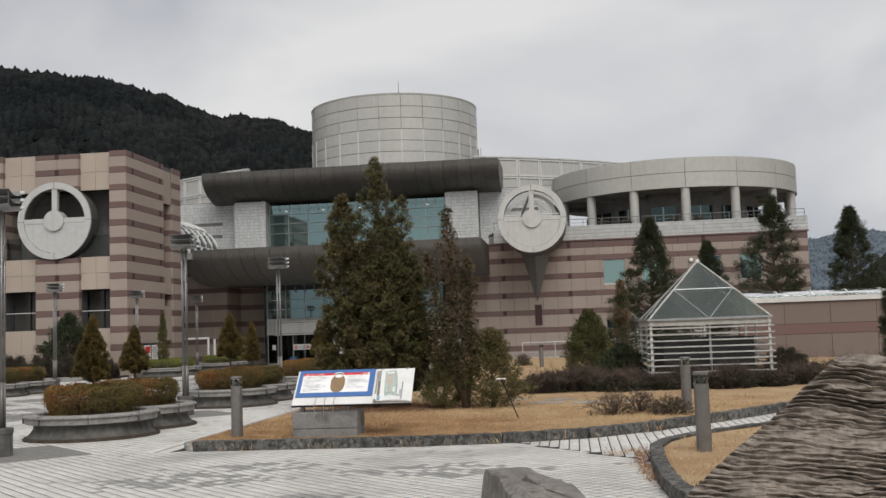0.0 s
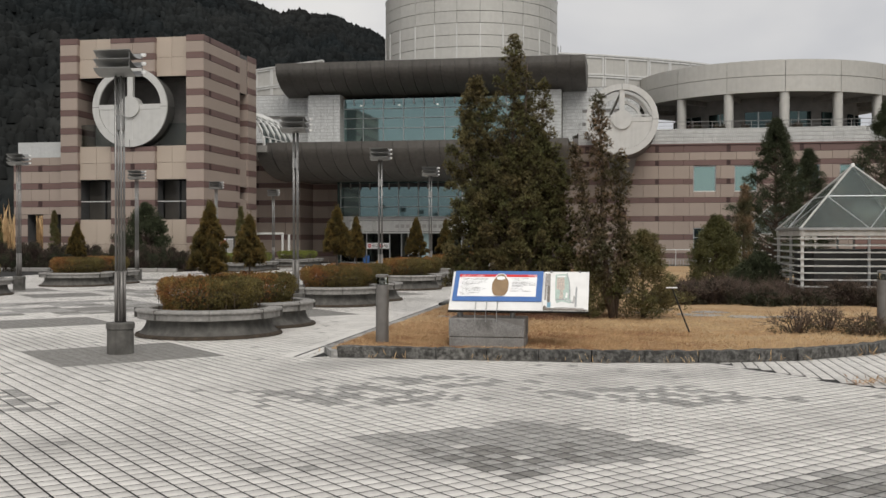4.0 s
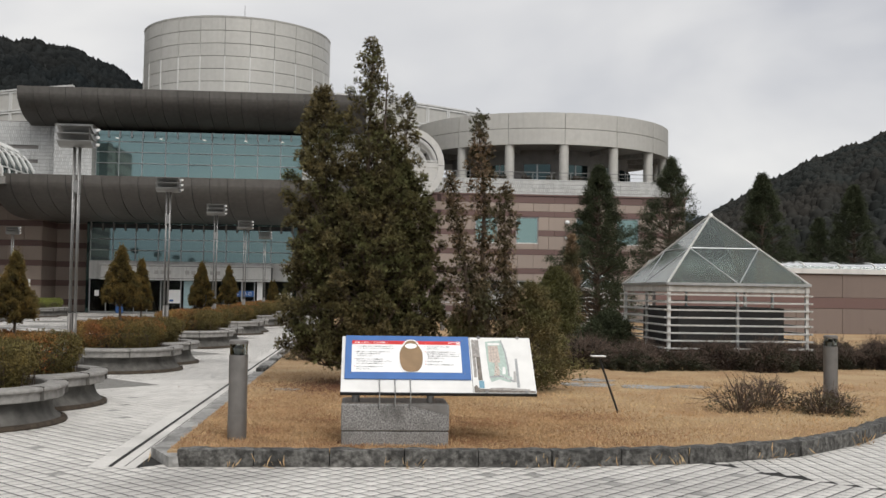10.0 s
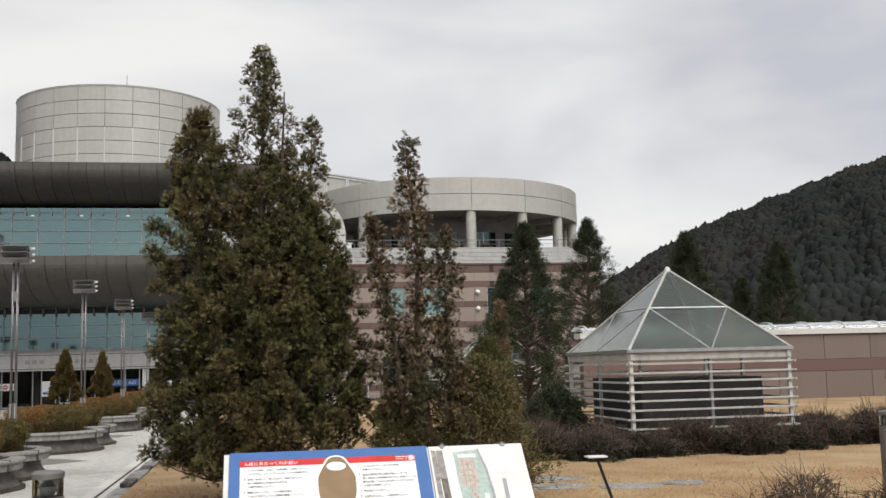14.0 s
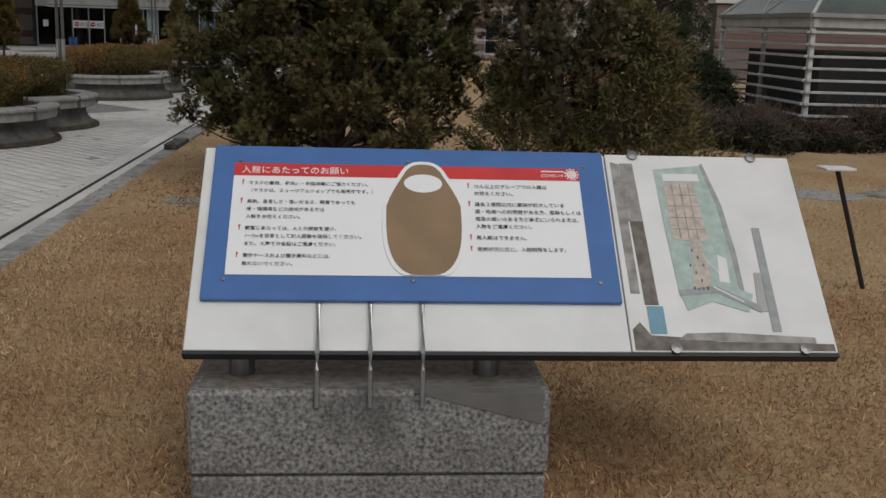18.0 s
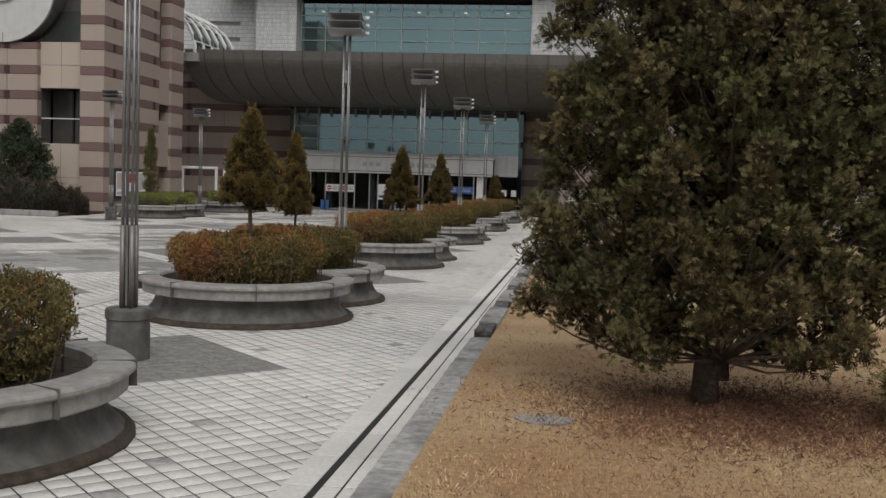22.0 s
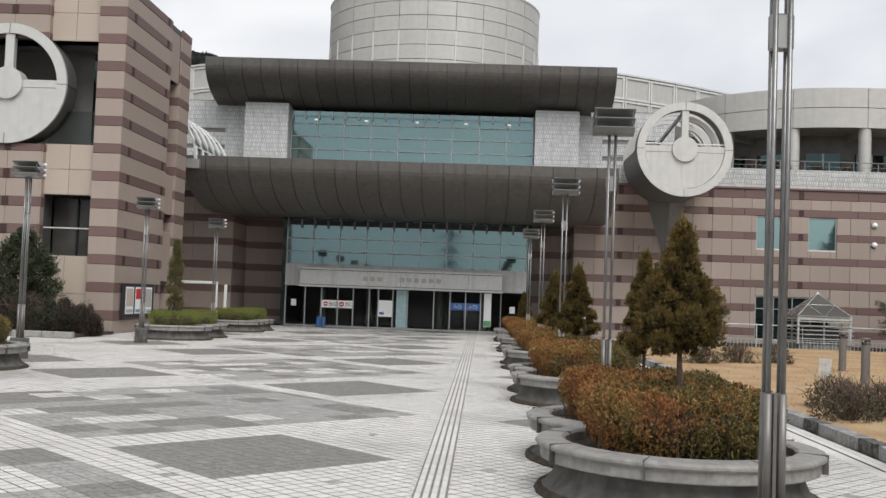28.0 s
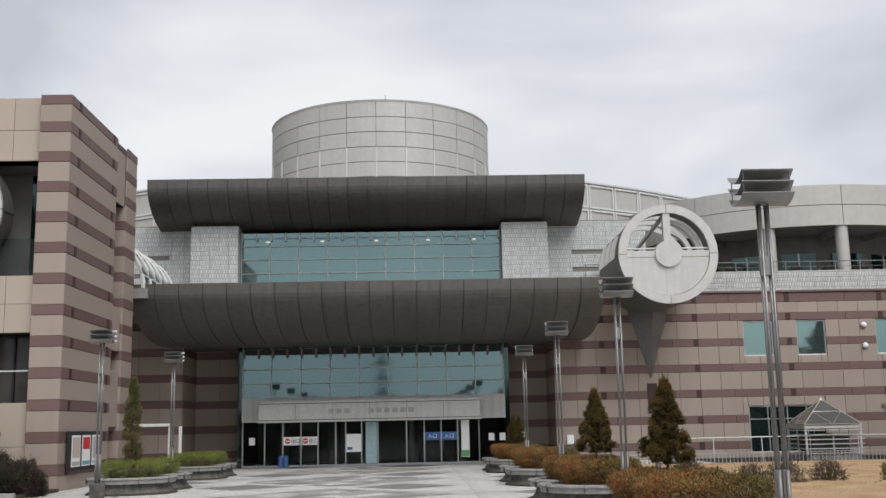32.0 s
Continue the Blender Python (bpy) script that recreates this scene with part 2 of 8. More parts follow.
M = dict(
    tile=shade("plaza_tile", (0.60, 0.58, 0.545), 0.62, vary=0.10, grain=30, stain=0.6, stain_scale=0.42, stain_col=(0.26, 0.25, 0.235), bump=0.15, bump_scale=60, islands=0.09),
    tile_mid=shade("plaza_tile_mid", (0.29, 0.283, 0.265), 0.65, vary=0.35, grain=26, stain=0.5, stain_scale=5, stain_col=(0.52, 0.51, 0.49), bump=0.2, bump_scale=60, islands=0.05),
    tile_dark=shade("plaza_tile_dark", (0.19, 0.183, 0.168), 0.7, vary=0.35, grain=28, stain=0.5, stain_scale=7, stain_col=(0.33, 0.325, 0.31), bump=0.2, bump_scale=60, islands=0.04),
    tile_one=shade("plaza_tile_single", (0.60, 0.58, 0.545), 0.62, vary=0.10, grain=30, stain=0.6, stain_scale=0.42, stain_col=(0.26, 0.25, 0.235), bump=0.15, bump_scale=60, per=0.09),
    tile_one_mid=shade("plaza_tile_single_mid", (0.29, 0.283, 0.265), 0.65, vary=0.35, grain=26, stain=0.5, stain_scale=5, stain_col=(0.52, 0.51, 0.49), bump=0.2, bump_scale=60, per=0.12),
    tile_one_dark=shade("plaza_tile_single_dark", (0.19, 0.183, 0.168), 0.7, vary=0.35, grain=28, stain=0.5, stain_scale=7, stain_col=(0.33, 0.325, 0.31), bump=0.2, bump_scale=60, per=0.1),
    leaf_bright=shade("yew_leaf", (0.085, 0.083, 0.026), 0.7, vary=0.3, grain=2, islands=0.35),
    tray=shade("lamp_tray_steel", (0.30, 0.30, 0.29), 0.38, 0.75, vary=0.08, grain=6),
    chrome=shade("chrome", (0.42, 0.42, 0.41), 0.3, 1.0, vary=0.2, grain=40),
    brown=shade("brown_print", (0.25, 0.165, 0.09), 0.6),
    mapdirt=shade("grey_dirt", (0.30, 0.28, 0.26), 0.9, vary=0.3, grain=25, stain=0.6, stain_scale=14, stain_col=(0.55, 0.53, 0.50)),
    maproad=shade("grey_print", (0.33, 0.34, 0.34), 0.6, vary=0.15, grain=30),
    maprust=shade("rusted_print", (0.17, 0.15, 0.13), 0.8, vary=0.4, grain=30),
    mapgreen=shade("faded_green_print", (0.40, 0.49, 0.44), 0.6, vary=0.15, grain=30),
    mappink=shade("faded_pink_print", (0.52, 0.44, 0.38), 0.6, vary=0.2, grain=40),
    mapblue=shade("faded_blue_print", (0.16, 0.30, 0.38), 0.6),
    rock2=shade("grey_rock", (0.20, 0.182, 0.163), 0.9, vary=0.3, grain=14, stain=0.4, stain_scale=4, stain_col=(0.07, 0.068, 0.06), bump=0.7, bump_scale=25),
    grout=shade("grout", (0.018, 0.0175, 0.016), 0.9, vary=0.3, grain=20),
    earth=shade("earth", (0.14, 0.12, 0.09), 0.95, vary=0.3, grain=3),
    lawn=shade("dry_lawn", (0.41, 0.295, 0.165), 0.95, vary=0.22, grain=25, alt=(0.33, 0.205, 0.105), alt_scale=0.9, bump=0.6, bump_scale=70),
    blade=shade("dry_grass", (0.54, 0.395, 0.222), 0.9, vary=0.2, grain=2.0, islands=0.35, alt=(0.43, 0.275, 0.14), alt_scale=0.8, spec=0.2),
    kerb=shade("rough_granite", (0.045, 0.043, 0.039), 0.85, vary=0.5, grain=30, alt=(0.145, 0.141, 0.13), alt_scale=13, stain=0.85, stain_scale=4.5, stain_col=(0.03, 0.029, 0.027), bump=1.0, bump_scale=24, per=0.2),
    bowl=shade("stained_concrete", (0.115, 0.11, 0.10), 0.85, vary=0.25, grain=9, stain=0.85, stain_scale=2.6, stain_col=(0.045, 0.043, 0.039), bump=0.35, bump_scale=30, streak=0.6),
    litter=shade("needle_litter", (0.18, 0.09, 0.055), 0.9, vary=0.3, grain=6, islands=0.4),
    kerb_pale=shade("pale_edge_stone", (0.30, 0.295, 0.28), 0.85, vary=0.3, grain=16, stain=0.8, stain_scale=3.0, stain_col=(0.09, 0.088, 0.08), bump=0.8, bump_scale=26, per=0.15),
    # garden wall stone, darker than the museum's pink
    wallstone=shade("darker_wall_granite", (0.185, 0.145, 0.125), 0.6, vary=0.08, grain=60, stain=0.2, stain_scale=0.5, stain_col=(0.12, 0.095, 0.085), per=0.05, streak=0.2),
    pink=shade("pink_granite", (0.34, 0.277, 0.234), 0.55, vary=0.06, grain=60, stain=0.18, stain_scale=0.4, stain_col=(0.24, 0.19, 0.165), per=0.05, streak=0.12),
    red=shade("red_granite", (0.155, 0.097, 0.087), 0.5, vary=0.10, grain=60, per=0.08),
    beige=shade("beige_granite", (0.43, 0.36, 0.295), 0.55, vary=0.05, grain=60, per=0.05, stain=0.15, stain_col=(0.3, 0.24, 0.19)),
    white=shade("white_tile", (0.52, 0.53, 0.52), 0.4, vary=0.08, grain=12, per=0.10, streak=0.25, stain_col=(0.28, 0.28, 0.27)),
    panel=shade("metal_panel", (0.50, 0.49, 0.455), 0.42, 0.25, vary=0.05, grain=3, per=0.04, streak=0.2, stain_col=(0.33, 0.32, 0.29)),
    inset=shade("dark_inset", (0.05, 0.026, 0.024), 0.6),
    tint=shade("shaded_glass", (0.075, 0.07, 0.062), 0.15, vary=0.2, grain=1),
    leaf_grey=shade("grey_green_leaf", (0.085, 0.085, 0.05), 0.8, vary=0.3, grain=5, islands=0.35, alt=(0.10, 0.075, 0.05), alt_scale=3, spec=0.2),
    thatch=shade("brown_grass", (0.43, 0.285, 0.16), 0.9, vary=0.25, grain=3.0, islands=0.45, alt=(0.26, 0.135, 0.075), alt_scale=1.1, spec=0.2),
    faded=shade("faded_lettering", (0.43, 0.42, 0.40), 0.7),
    alu=shade("aluminium", (0.42, 0.43, 0.43), 0.4, 0.7),
    cyan=shade("turquoise_panel", (0.36, 0.50, 0.52), 0.5),
    green=shade("green_print", (0.12, 0.34, 0.14), 0.5),
    # dull grey, darker than the outer walls, for recesses and inner walls
    dim=shade("dull_grey", (0.20, 0.19, 0.18), 0.8, vary=0.15, grain=2),
    # same glass tinted darker, the dimmer reflection put into its colour
    glass_low=mirror_glass("lower_teal_glass", (0.15, 0.225, 0.23)),
    slat=shade("weathered_white_paint", (0.47, 0.465, 0.44), 0.6, vary=0.15, grain=8, streak=0.35, stain_col=(0.2, 0.19, 0.17)),
    glass_dark=mirror_glass("dark_glass", (0.055, 0.085, 0.085)),
    joint=shade("panel_joint", (0.10, 0.10, 0.10), 0.8),
    canopy=shade("canopy_metal", (0.125, 0.117, 0.107), 0.5, 0.3, vary=0.10, grain=4, per=0.07, streak=0.25, stain_col=(0.05, 0.048, 0.045)),
    # wheel sides and drum skin, darker than the wheel's face
    wheel_side=shade("darker_wheel_side", (0.15, 0.145, 0.137), 0.5, 0.3, vary=0.1, grain=3, streak=0.3, stain_col=(0.08, 0.078, 0.074)),
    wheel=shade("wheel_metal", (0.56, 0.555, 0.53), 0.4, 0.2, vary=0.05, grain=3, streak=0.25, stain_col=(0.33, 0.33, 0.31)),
    steel=shade("lamp_steel", (0.22, 0.217, 0.21), 0.36, 0.8, vary=0.12, grain=15),
    bollard=shade("bollard_steel", (0.20, 0.19, 0.178), 0.45, 0.5, vary=0.12, grain=9, streak=0.2),
    concrete=shade("concrete", (0.24, 0.232, 0.215), 0.85, vary=0.2, grain=9, stain=0.85, stain_scale=2.6, stain_col=(0.04, 0.039, 0.036), bump=0.35, bump_scale=30, streak=0.5),
    rim=shade("planter_rim", (0.27, 0.26, 0.243), 0.8, vary=0.2, grain=14, stain=0.6, stain_scale=3, stain_col=(0.15, 0.145, 0.135), bump=0.25, bump_scale=45, streak=0.45),
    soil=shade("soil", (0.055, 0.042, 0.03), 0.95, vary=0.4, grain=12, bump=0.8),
    dark=shade("dark_frame", (0.03, 0.032, 0.033), 0.5, 0.3),
    # near-black painted in for the dark of unlit interiors
    black=shade("interior_shade_black", (0.035, 0.035, 0.034), 0.8, vary=0.2, grain=1),
    glass=mirror_glass("teal_glass", (0.235, 0.345, 0.335)),
    glass2=glass("clear_glass", (0.62, 0.68, 0.66), 0.01, 1.0, 1.25),
    skyglass=glass("skylight_glass", (0.50, 0.565, 0.535), 0.08, 0.92, 1.35),
    frame=shade("white_frame", (0.62, 0.62, 0.60), 0.5, vary=0.06, grain=10, streak=0.2),
    leaf=shade("conifer_leaf", (0.10, 0.103, 0.040), 0.8, vary=0.3, grain=5, islands=0.28, alt=(0.135, 0.108, 0.048), alt_scale=1.6, spec=0.2),
    leaf_gold=shade("golden_conifer_leaf", (0.165, 0.110, 0.033), 0.8, vary=0.3, grain=9, islands=0.3, alt=(0.09, 0.074, 0.026), alt_scale=5.0, spec=0.2),
    # brown inner leaf, darkened to paint in the shade inside the plumes
    leaf_inner_shade=shade("shaded_inner_conifer_leaf", (0.05, 0.042, 0.022), 0.85, vary=0.3, grain=9, islands=0.3, spec=0.1),
    leaf_red=shade("rusty_conifer_leaf", (0.19, 0.13, 0.08), 0.8, vary=0.3, grain=5, islands=0.3, alt=(0.075, 0.075, 0.038), alt_scale=1.6, spec=0.2),
    leaf_brown=shade("brown_clipped_leaf", (0.045, 0.032, 0.026), 0.8, vary=0.3, grain=4, islands=0.3, alt=(0.045, 0.05, 0.03), alt_scale=1.5, spec=0.2),
    leaf_dark=shade("fir_leaf", (0.046, 0.055, 0.029), 0.8, vary=0.3, grain=4, islands=0.3, spec=0.2),
    hedge=shade("hedge_leaf", (0.095, 0.080, 0.027), 0.65, vary=0.3, grain=5, islands=0.5, alt=(0.13, 0.10, 0.032), alt_scale=3.2, spec=0.25),
    hedge_rust=shade("rust_hedge_leaf", (0.25, 0.10, 0.035), 0.65, vary=0.3, grain=5, islands=0.45, alt=(0.20, 0.13, 0.04), alt_scale=3.0, spec=0.25),
    hedge_green=shade("green_hedge_leaf", (0.15, 0.17, 0.03), 0.6, vary=0.3, grain=3, islands=0.35),
    bark=shade("bark", (0.085, 0.062, 0.046), 0.9, vary=0.35, grain=25, bump=0.8, bump_scale=50),
    twig=shade("bare_twig", (0.10, 0.072, 0.055), 0.9, vary=0.3, grain=6, islands=0.3),
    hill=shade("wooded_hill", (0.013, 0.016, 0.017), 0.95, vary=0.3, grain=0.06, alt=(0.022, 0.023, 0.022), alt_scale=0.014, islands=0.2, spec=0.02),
    # haze is put into the colour: lighter east hill, pale blue far ridge
    hill_e=shade("haze_tinted_wooded_hill", (0.024, 0.028, 0.027), 0.95, vary=0.25, grain=0.05, alt=(0.037, 0.035, 0.031), alt_scale=0.022, islands=0.15, spec=0.02),
    hill_far=shade("haze_tinted_far_hill", (0.10, 0.125, 0.15), 0.95, vary=0.2, grain=0.03),
    block=shade("grey_granite", (0.235, 0.228, 0.218), 0.7, vary=0.75, grain=80, stain=0.7, stain_scale=3.5, stain_col=(0.085, 0.08, 0.074), bump=0.3, bump_scale=110),
    board=shade("white_board", (0.74, 0.735, 0.71), 0.45, vary=0.05, grain=6, stain=0.22, stain_scale=4, stain_col=(0.4, 0.39, 0.37)),
    blue=shade("blue_board", (0.06, 0.15, 0.38), 0.5, vary=0.06, grain=9),
    paper=shade("notice_white", (0.83, 0.83, 0.82), 0.5, vary=0.02, grain=5),
    redink=shade("red_ink", (0.56, 0.035, 0.035), 0.5),
    ink=shade("dark_ink", (0.02, 0.02, 0.02), 0.6),
    rock=shade("ridged_rock", (0.265, 0.228, 0.192), 0.9, vary=0.35, grain=14, stain=0.4, stain_scale=4, stain_col=(0.07, 0.062, 0.053), bump=0.9, bump_scale=35),
)


def small_tiles(name, base, w, h, mortar):
    """Glazed wall tiles too small to lay one by one, on a wall that faces the plaza."""
    m = shade(name, base, 0.35)
    n, l = m.node_tree.nodes, m.node_tree.links
    pos = n.new("ShaderNodeNewGeometry")
    sep, com = n.new("ShaderNodeSeparateXYZ"), n.new("ShaderNodeCombineXYZ")
    l.new(pos.outputs["Position"], sep.inputs[0])
    l.new(sep.outputs["X"], com.inputs["X"])
    l.new(sep.outputs["Z"], com.inputs["Y"])
    br = n.new("ShaderNodeTexBrick")
    br.inputs["Scale"].default_value, br.inputs["Brick Width"].default_value, br.inputs["Row Height"].default_value = 1.0, w, h
    br.inputs["Mortar Size"].default_value, br.inputs["Bias"].default_value = 0.012, 0.1
    br.inputs["Color1"].default_value = (*[c * 0.86 for c in base], 1)
    br.inputs["Color2"].default_value = (*[c * 1.12 for c in base], 1)
    br.inputs["Mortar"].default_value = (*mortar, 1)
    l.new(com.outputs[0], br.inputs["Vector"])
    l.new(br.outputs["Color"], n["Principled BSDF"].inputs["Base Color"])
    return m


M["pier_tile"] = small_tiles("pier_tile", (0.56, 0.57, 0.56), 0.125, 0.226, (0.30, 0.30, 0.295))
M["terrace_tile"] = small_tiles("terrace_tile", (0.53, 0.54, 0.525), 0.119, 0.234, (0.22, 0.22, 0.215))
# glow of the discs that stand in for lights seen in the glass
glow = bpy.data.materials.new("stand_in_glow")
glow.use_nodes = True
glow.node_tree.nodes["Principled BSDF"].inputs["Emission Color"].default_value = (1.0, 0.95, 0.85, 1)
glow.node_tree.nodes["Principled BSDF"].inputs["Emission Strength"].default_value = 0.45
M["stand_in_glow"] = glow


# ---- building tools ----
class Geo:
    """Collects vertices and faces for one mesh."""

    def __init__(self):
        self.v, self.f = [], []

    def add(self, verts, faces):
        k = len(self.v)
        self.v += [tuple(p) for p in verts]
        self.f += [tuple(k + i for i in f) for f in faces]
        return self

    def box(self, x0, x1, y0, y1, z0, z1, c=0.0):
        if not c:
            v = [(x, y, z) for z in (z0, z1) for y in (y0, y1) for x in (x0, x1)]
            return self.add(v, [(0, 2, 3, 1), (4, 5, 7, 6), (0, 1, 5, 4), (2, 6, 7, 3), (0, 4, 6, 2), (1, 3, 7, 5)])
        lo, hi = (x0, y0, z0), (x1, y1, z1)
        v, at = [], {}
        for s in ((i, j, k) for i in (0, 1) for j in (0, 1) for k in (0, 1)):
            for a in range(3):
                p = [hi[d] - c * (d != a) if s[d] else lo[d] + c * (d != a) for d in range(3)]
                at[s, a] = len(v)
                v.append(tuple(p))
        mid = [(lo[d] + hi[d]) / 2 for d in range(3)]
        faces = []
        for a in range(3):
            b, d = [i for i in range(3) if i != a]
            for s in (0, 1):
                q = []
                for e, g in ((0, 0), (1, 0), (1, 1), (0, 1)):
                    t = [0, 0, 0]
                    t[a], t[b], t[d] = s, e, g
                    q.append(at[tuple(t), a])
                faces.append(q)
            for e in (0, 1):
                for g in (0, 1):
                    t0, t1 = [0, 0, 0], [0, 0, 0]
                    t0[b], t0[d], t1[b], t1[d], t1[a] = e, g, e, g, 1
                    faces.append([at[tuple(t0), b], at[tuple(t0), d], at[tuple(t1), d], at[tuple(t1), b]])
        for s in ((i, j, k) for i in (0, 1) for j in (0, 1) for k in (0, 1)):
            faces.append([at[s, 0], at[s, 1], at[s, 2]])
        out = []
        for q in faces:
            p = [Vector(v[i]) for i in q]
            nrm = (p[1] - p[0]).cross(p[2] - p[0])
            out.append(q if nrm.dot(sum(p, Vector()) / len(p) - Vector(mid)) > 0 else q[::-1])
        return self.add(v, out)

    def quad(self, a, b, c, d):
        return self.add([a, b, c, d], [(0, 1, 2, 3)])

    def slab(self, pts, z0, z1):
        """A flat prism over a counter-clockwise outline."""
        n = len(pts)
        v = [(x, y, z0) for x, y in pts] + [(x, y, z1) for x, y in pts]
        f = [tuple(range(n))[::-1], tuple(range(n, 2 * n))] + [(i, (i + 1) % n, n + (i + 1) % n, n + i) for i in range(n)]
        return self.add(v, f)

    def prism_x(self, pts, x0, x1):
        """A prism along x over an outline in (y, z), counter-clockwise seen from +x."""
        n = len(pts)
        v = [(x0, y, z) for y, z in pts] + [(x1, y, z) for y, z in pts]
        f = [tuple(range(n))[::-1], tuple(range(n, 2 * n))] + [(i, (i + 1) % n, n + (i + 1) % n, n + i) for i in range(n)]
        return self.add(v, f)

    def lathe(self, prof, cx=0, cy=0, seg=24, a0=0.0, a1=2 * math.pi):
        """Turns a profile of (radius, height), bottom to top outside, round the upright axis."""
        full = abs(a1 - a0 - 2 * math.pi) < 1e-6
        k = seg if full else seg + 1
        v = [(cx + r * math.cos(a0 + (a1 - a0) * i / seg), cy + r * math.sin(a0 + (a1 - a0) * i / seg), z) for i in range(k) for r, z in prof]
        m, f = len(prof), []
        for i in range(seg):
            j = (i + 1) % k
            for q in range(m - 1):
                f.append((i * m + q, j * m + q, j * m + q + 1, i * m + q + 1))
        return self.add(v, f)

    def tube(self, pts, r, seg=6, cap=True):
        """A round bar along points; r: one radius or one a point."""
        pts = [Vector(p) for p in pts]
        rs = r if isinstance(r, (list, tuple)) else [r] * len(pts)
        v, f = [], []
        for i, p in enumerate(pts):
            d = (pts[min(i + 1, len(pts) - 1)] - pts[max(i - 1, 0)]).normalized()
            u = d.orthogonal().normalized() if abs(d.z) < 0.95 else Vector((1, 0, 0))
            u = (u - d * u.dot(d)).normalized()
            w = d.cross(u)
            v += [p + (u * math.cos(2 * math.pi * s / seg) + w * math.sin(2 * math.pi * s / seg)) * rs[i] for s in range(seg)]
        for i in range(len(pts) - 1):
            f += [(i * seg + s, i * seg + (s + 1) % seg, (i + 1) * seg + (s + 1) % seg, (i + 1) * seg + s) for s in range(seg)]
        if cap:
            f += [tuple(range(seg))[::-1], tuple(range((len(pts) - 1) * seg, len(pts) * seg))]
        return self.add(v, f)

    def mesh(self, name, mat, smooth=False):
        me = bpy.data.meshes.new(name)
        me.from_pydata(self.v, [], self.f)
        me.materials.append(mat)
        if smooth:
            me.shade_smooth()
        return me


def thing(name, label="", category="", at=(0, 0, 0), rz=0.0, group="", kind=""):
    ob = new(name)
    ob.matrix_world = pose(*at, 0, 0, rz)
    return tagged(ob, label, category, group, kind)


def part(name, g, mat, parent=None, label="", smooth=False, m=None):
    """Links a mesh (or shared mesh data) as one object under a thing or a part."""
    ob = new(name, g if isinstance(g, bpy.types.Mesh) else g.mesh(name, mat, smooth))
    ob.parent = parent
    if m is not None:
        ob.matrix_basis = m
    return tagged(ob, label)


def lone(name, g, mat, label, category, group="", kind="", smooth=False, m=None):
    ob = part(name, g, mat, None, label, smooth, m)
    return tagged(ob, label, category, group, kind)

# ---- ground ----
RNG = np.random.default_rng(7)
PLAZA_Y = 52.3


def quick(name, verts, faces, mat, smooth=False):
    """A mesh from arrays: verts n x 3, faces m x k of one size."""
    verts, faces = np.asarray(verts, dtype=np.float32), np.asarray(faces, dtype=np.int32)
    me = bpy.data.meshes.new(name)
    me.vertices.add(len(verts))
    me.vertices.foreach_set("co", verts.ravel())
    me.loops.add(faces.size)
    me.loops.foreach_set("vertex_index", faces.ravel())
    me.polygons.add(len(faces))
    me.polygons.foreach_set("loop_start", np.arange(0, faces.size, faces.shape[1], dtype=np.int32))
    me.update(calc_edges=True)
    me.materials.append(mat)
    if smooth:
        me.shade_smooth()
    return me


ground = lone("ground", Geo().box(-2500, 2500, -1500, 3500, -0.6, -0.06), M["earth"], "bare brown earth reaching to the wooded hills", "ground", kind="structure")
bed = lone("plaza", Geo().box(-40, 34, -40, PLAZA_Y, -0.05, -0.0016), M["grout"], "plaza of small pale square tiles laid diagonally", "paving", kind="structure")

# the stone edge of the lawn beside the plaza, and of the second lawn across the path
EDGE = [(2.98, 44.0), (2.98, 0.12), (6.7, 0.15), (8.1, 0.36), (9.33, 0.77), (10.4, 1.61), (11.9, 3.3), (14.3, 6.3), (17.7, 10.3), (30, 24)]
EDGE2 = [(26, 13.0), (14.6, 3.15), (13.0, 1.75), (11.7, 0.6), (10.9, -0.25), (10.48, -0.95), (10.28, -1.7), (10.2, -3.3), (10.2, -4.9), (10.5, -7.2), (11.6, -9.2), (16, -14), (30, -16)]
lawn = lone("lawn", Geo().slab([(p[0] + 0.1, p[1] + 0.1) for p in EDGE[1:]] + [(60, 44), (3.08, 44)], -0.04, 0.12), M["lawn"], "dry straw-coloured winter lawn inside a stone edge", "lawn", kind="structure")
lawn_b = lone("lawn_island", Geo().slab([(x + 0.1, y) for x, y in EDGE2[::-1]] + [(30, 13)], -0.04, 0.12), M["lawn"], "small dry lawn with a curved stone edge", "lawn", kind="structure")


def inside(px, py, poly):
    """Which points lie inside an outline."""
    hit = np.zeros(px.shape, bool)
    for (x0, y0), (x1, y1) in zip(poly, poly[1:] + poly[:1]):
        if y0 != y1:
            hit ^= ((py < y0) != (py < y1)) & (px < (x1 - x0) * (py - y0) / (y1 - y0) + x0)
    return hit


LAWN_POLY = EDGE + [(60, 44)]
ISLAND_POLY = EDGE2 + [(30, 13)]
SIDE = 0.15


def on_path(x, y):
    """The lane between the two lawns, past the slanting joint where its tiles turn square to the museum."""
    return ((x - 8.61) * 1.53 + (y + 0.07) * 1.19 > -0.06) & (x > 8.3) & (y > -2.3)


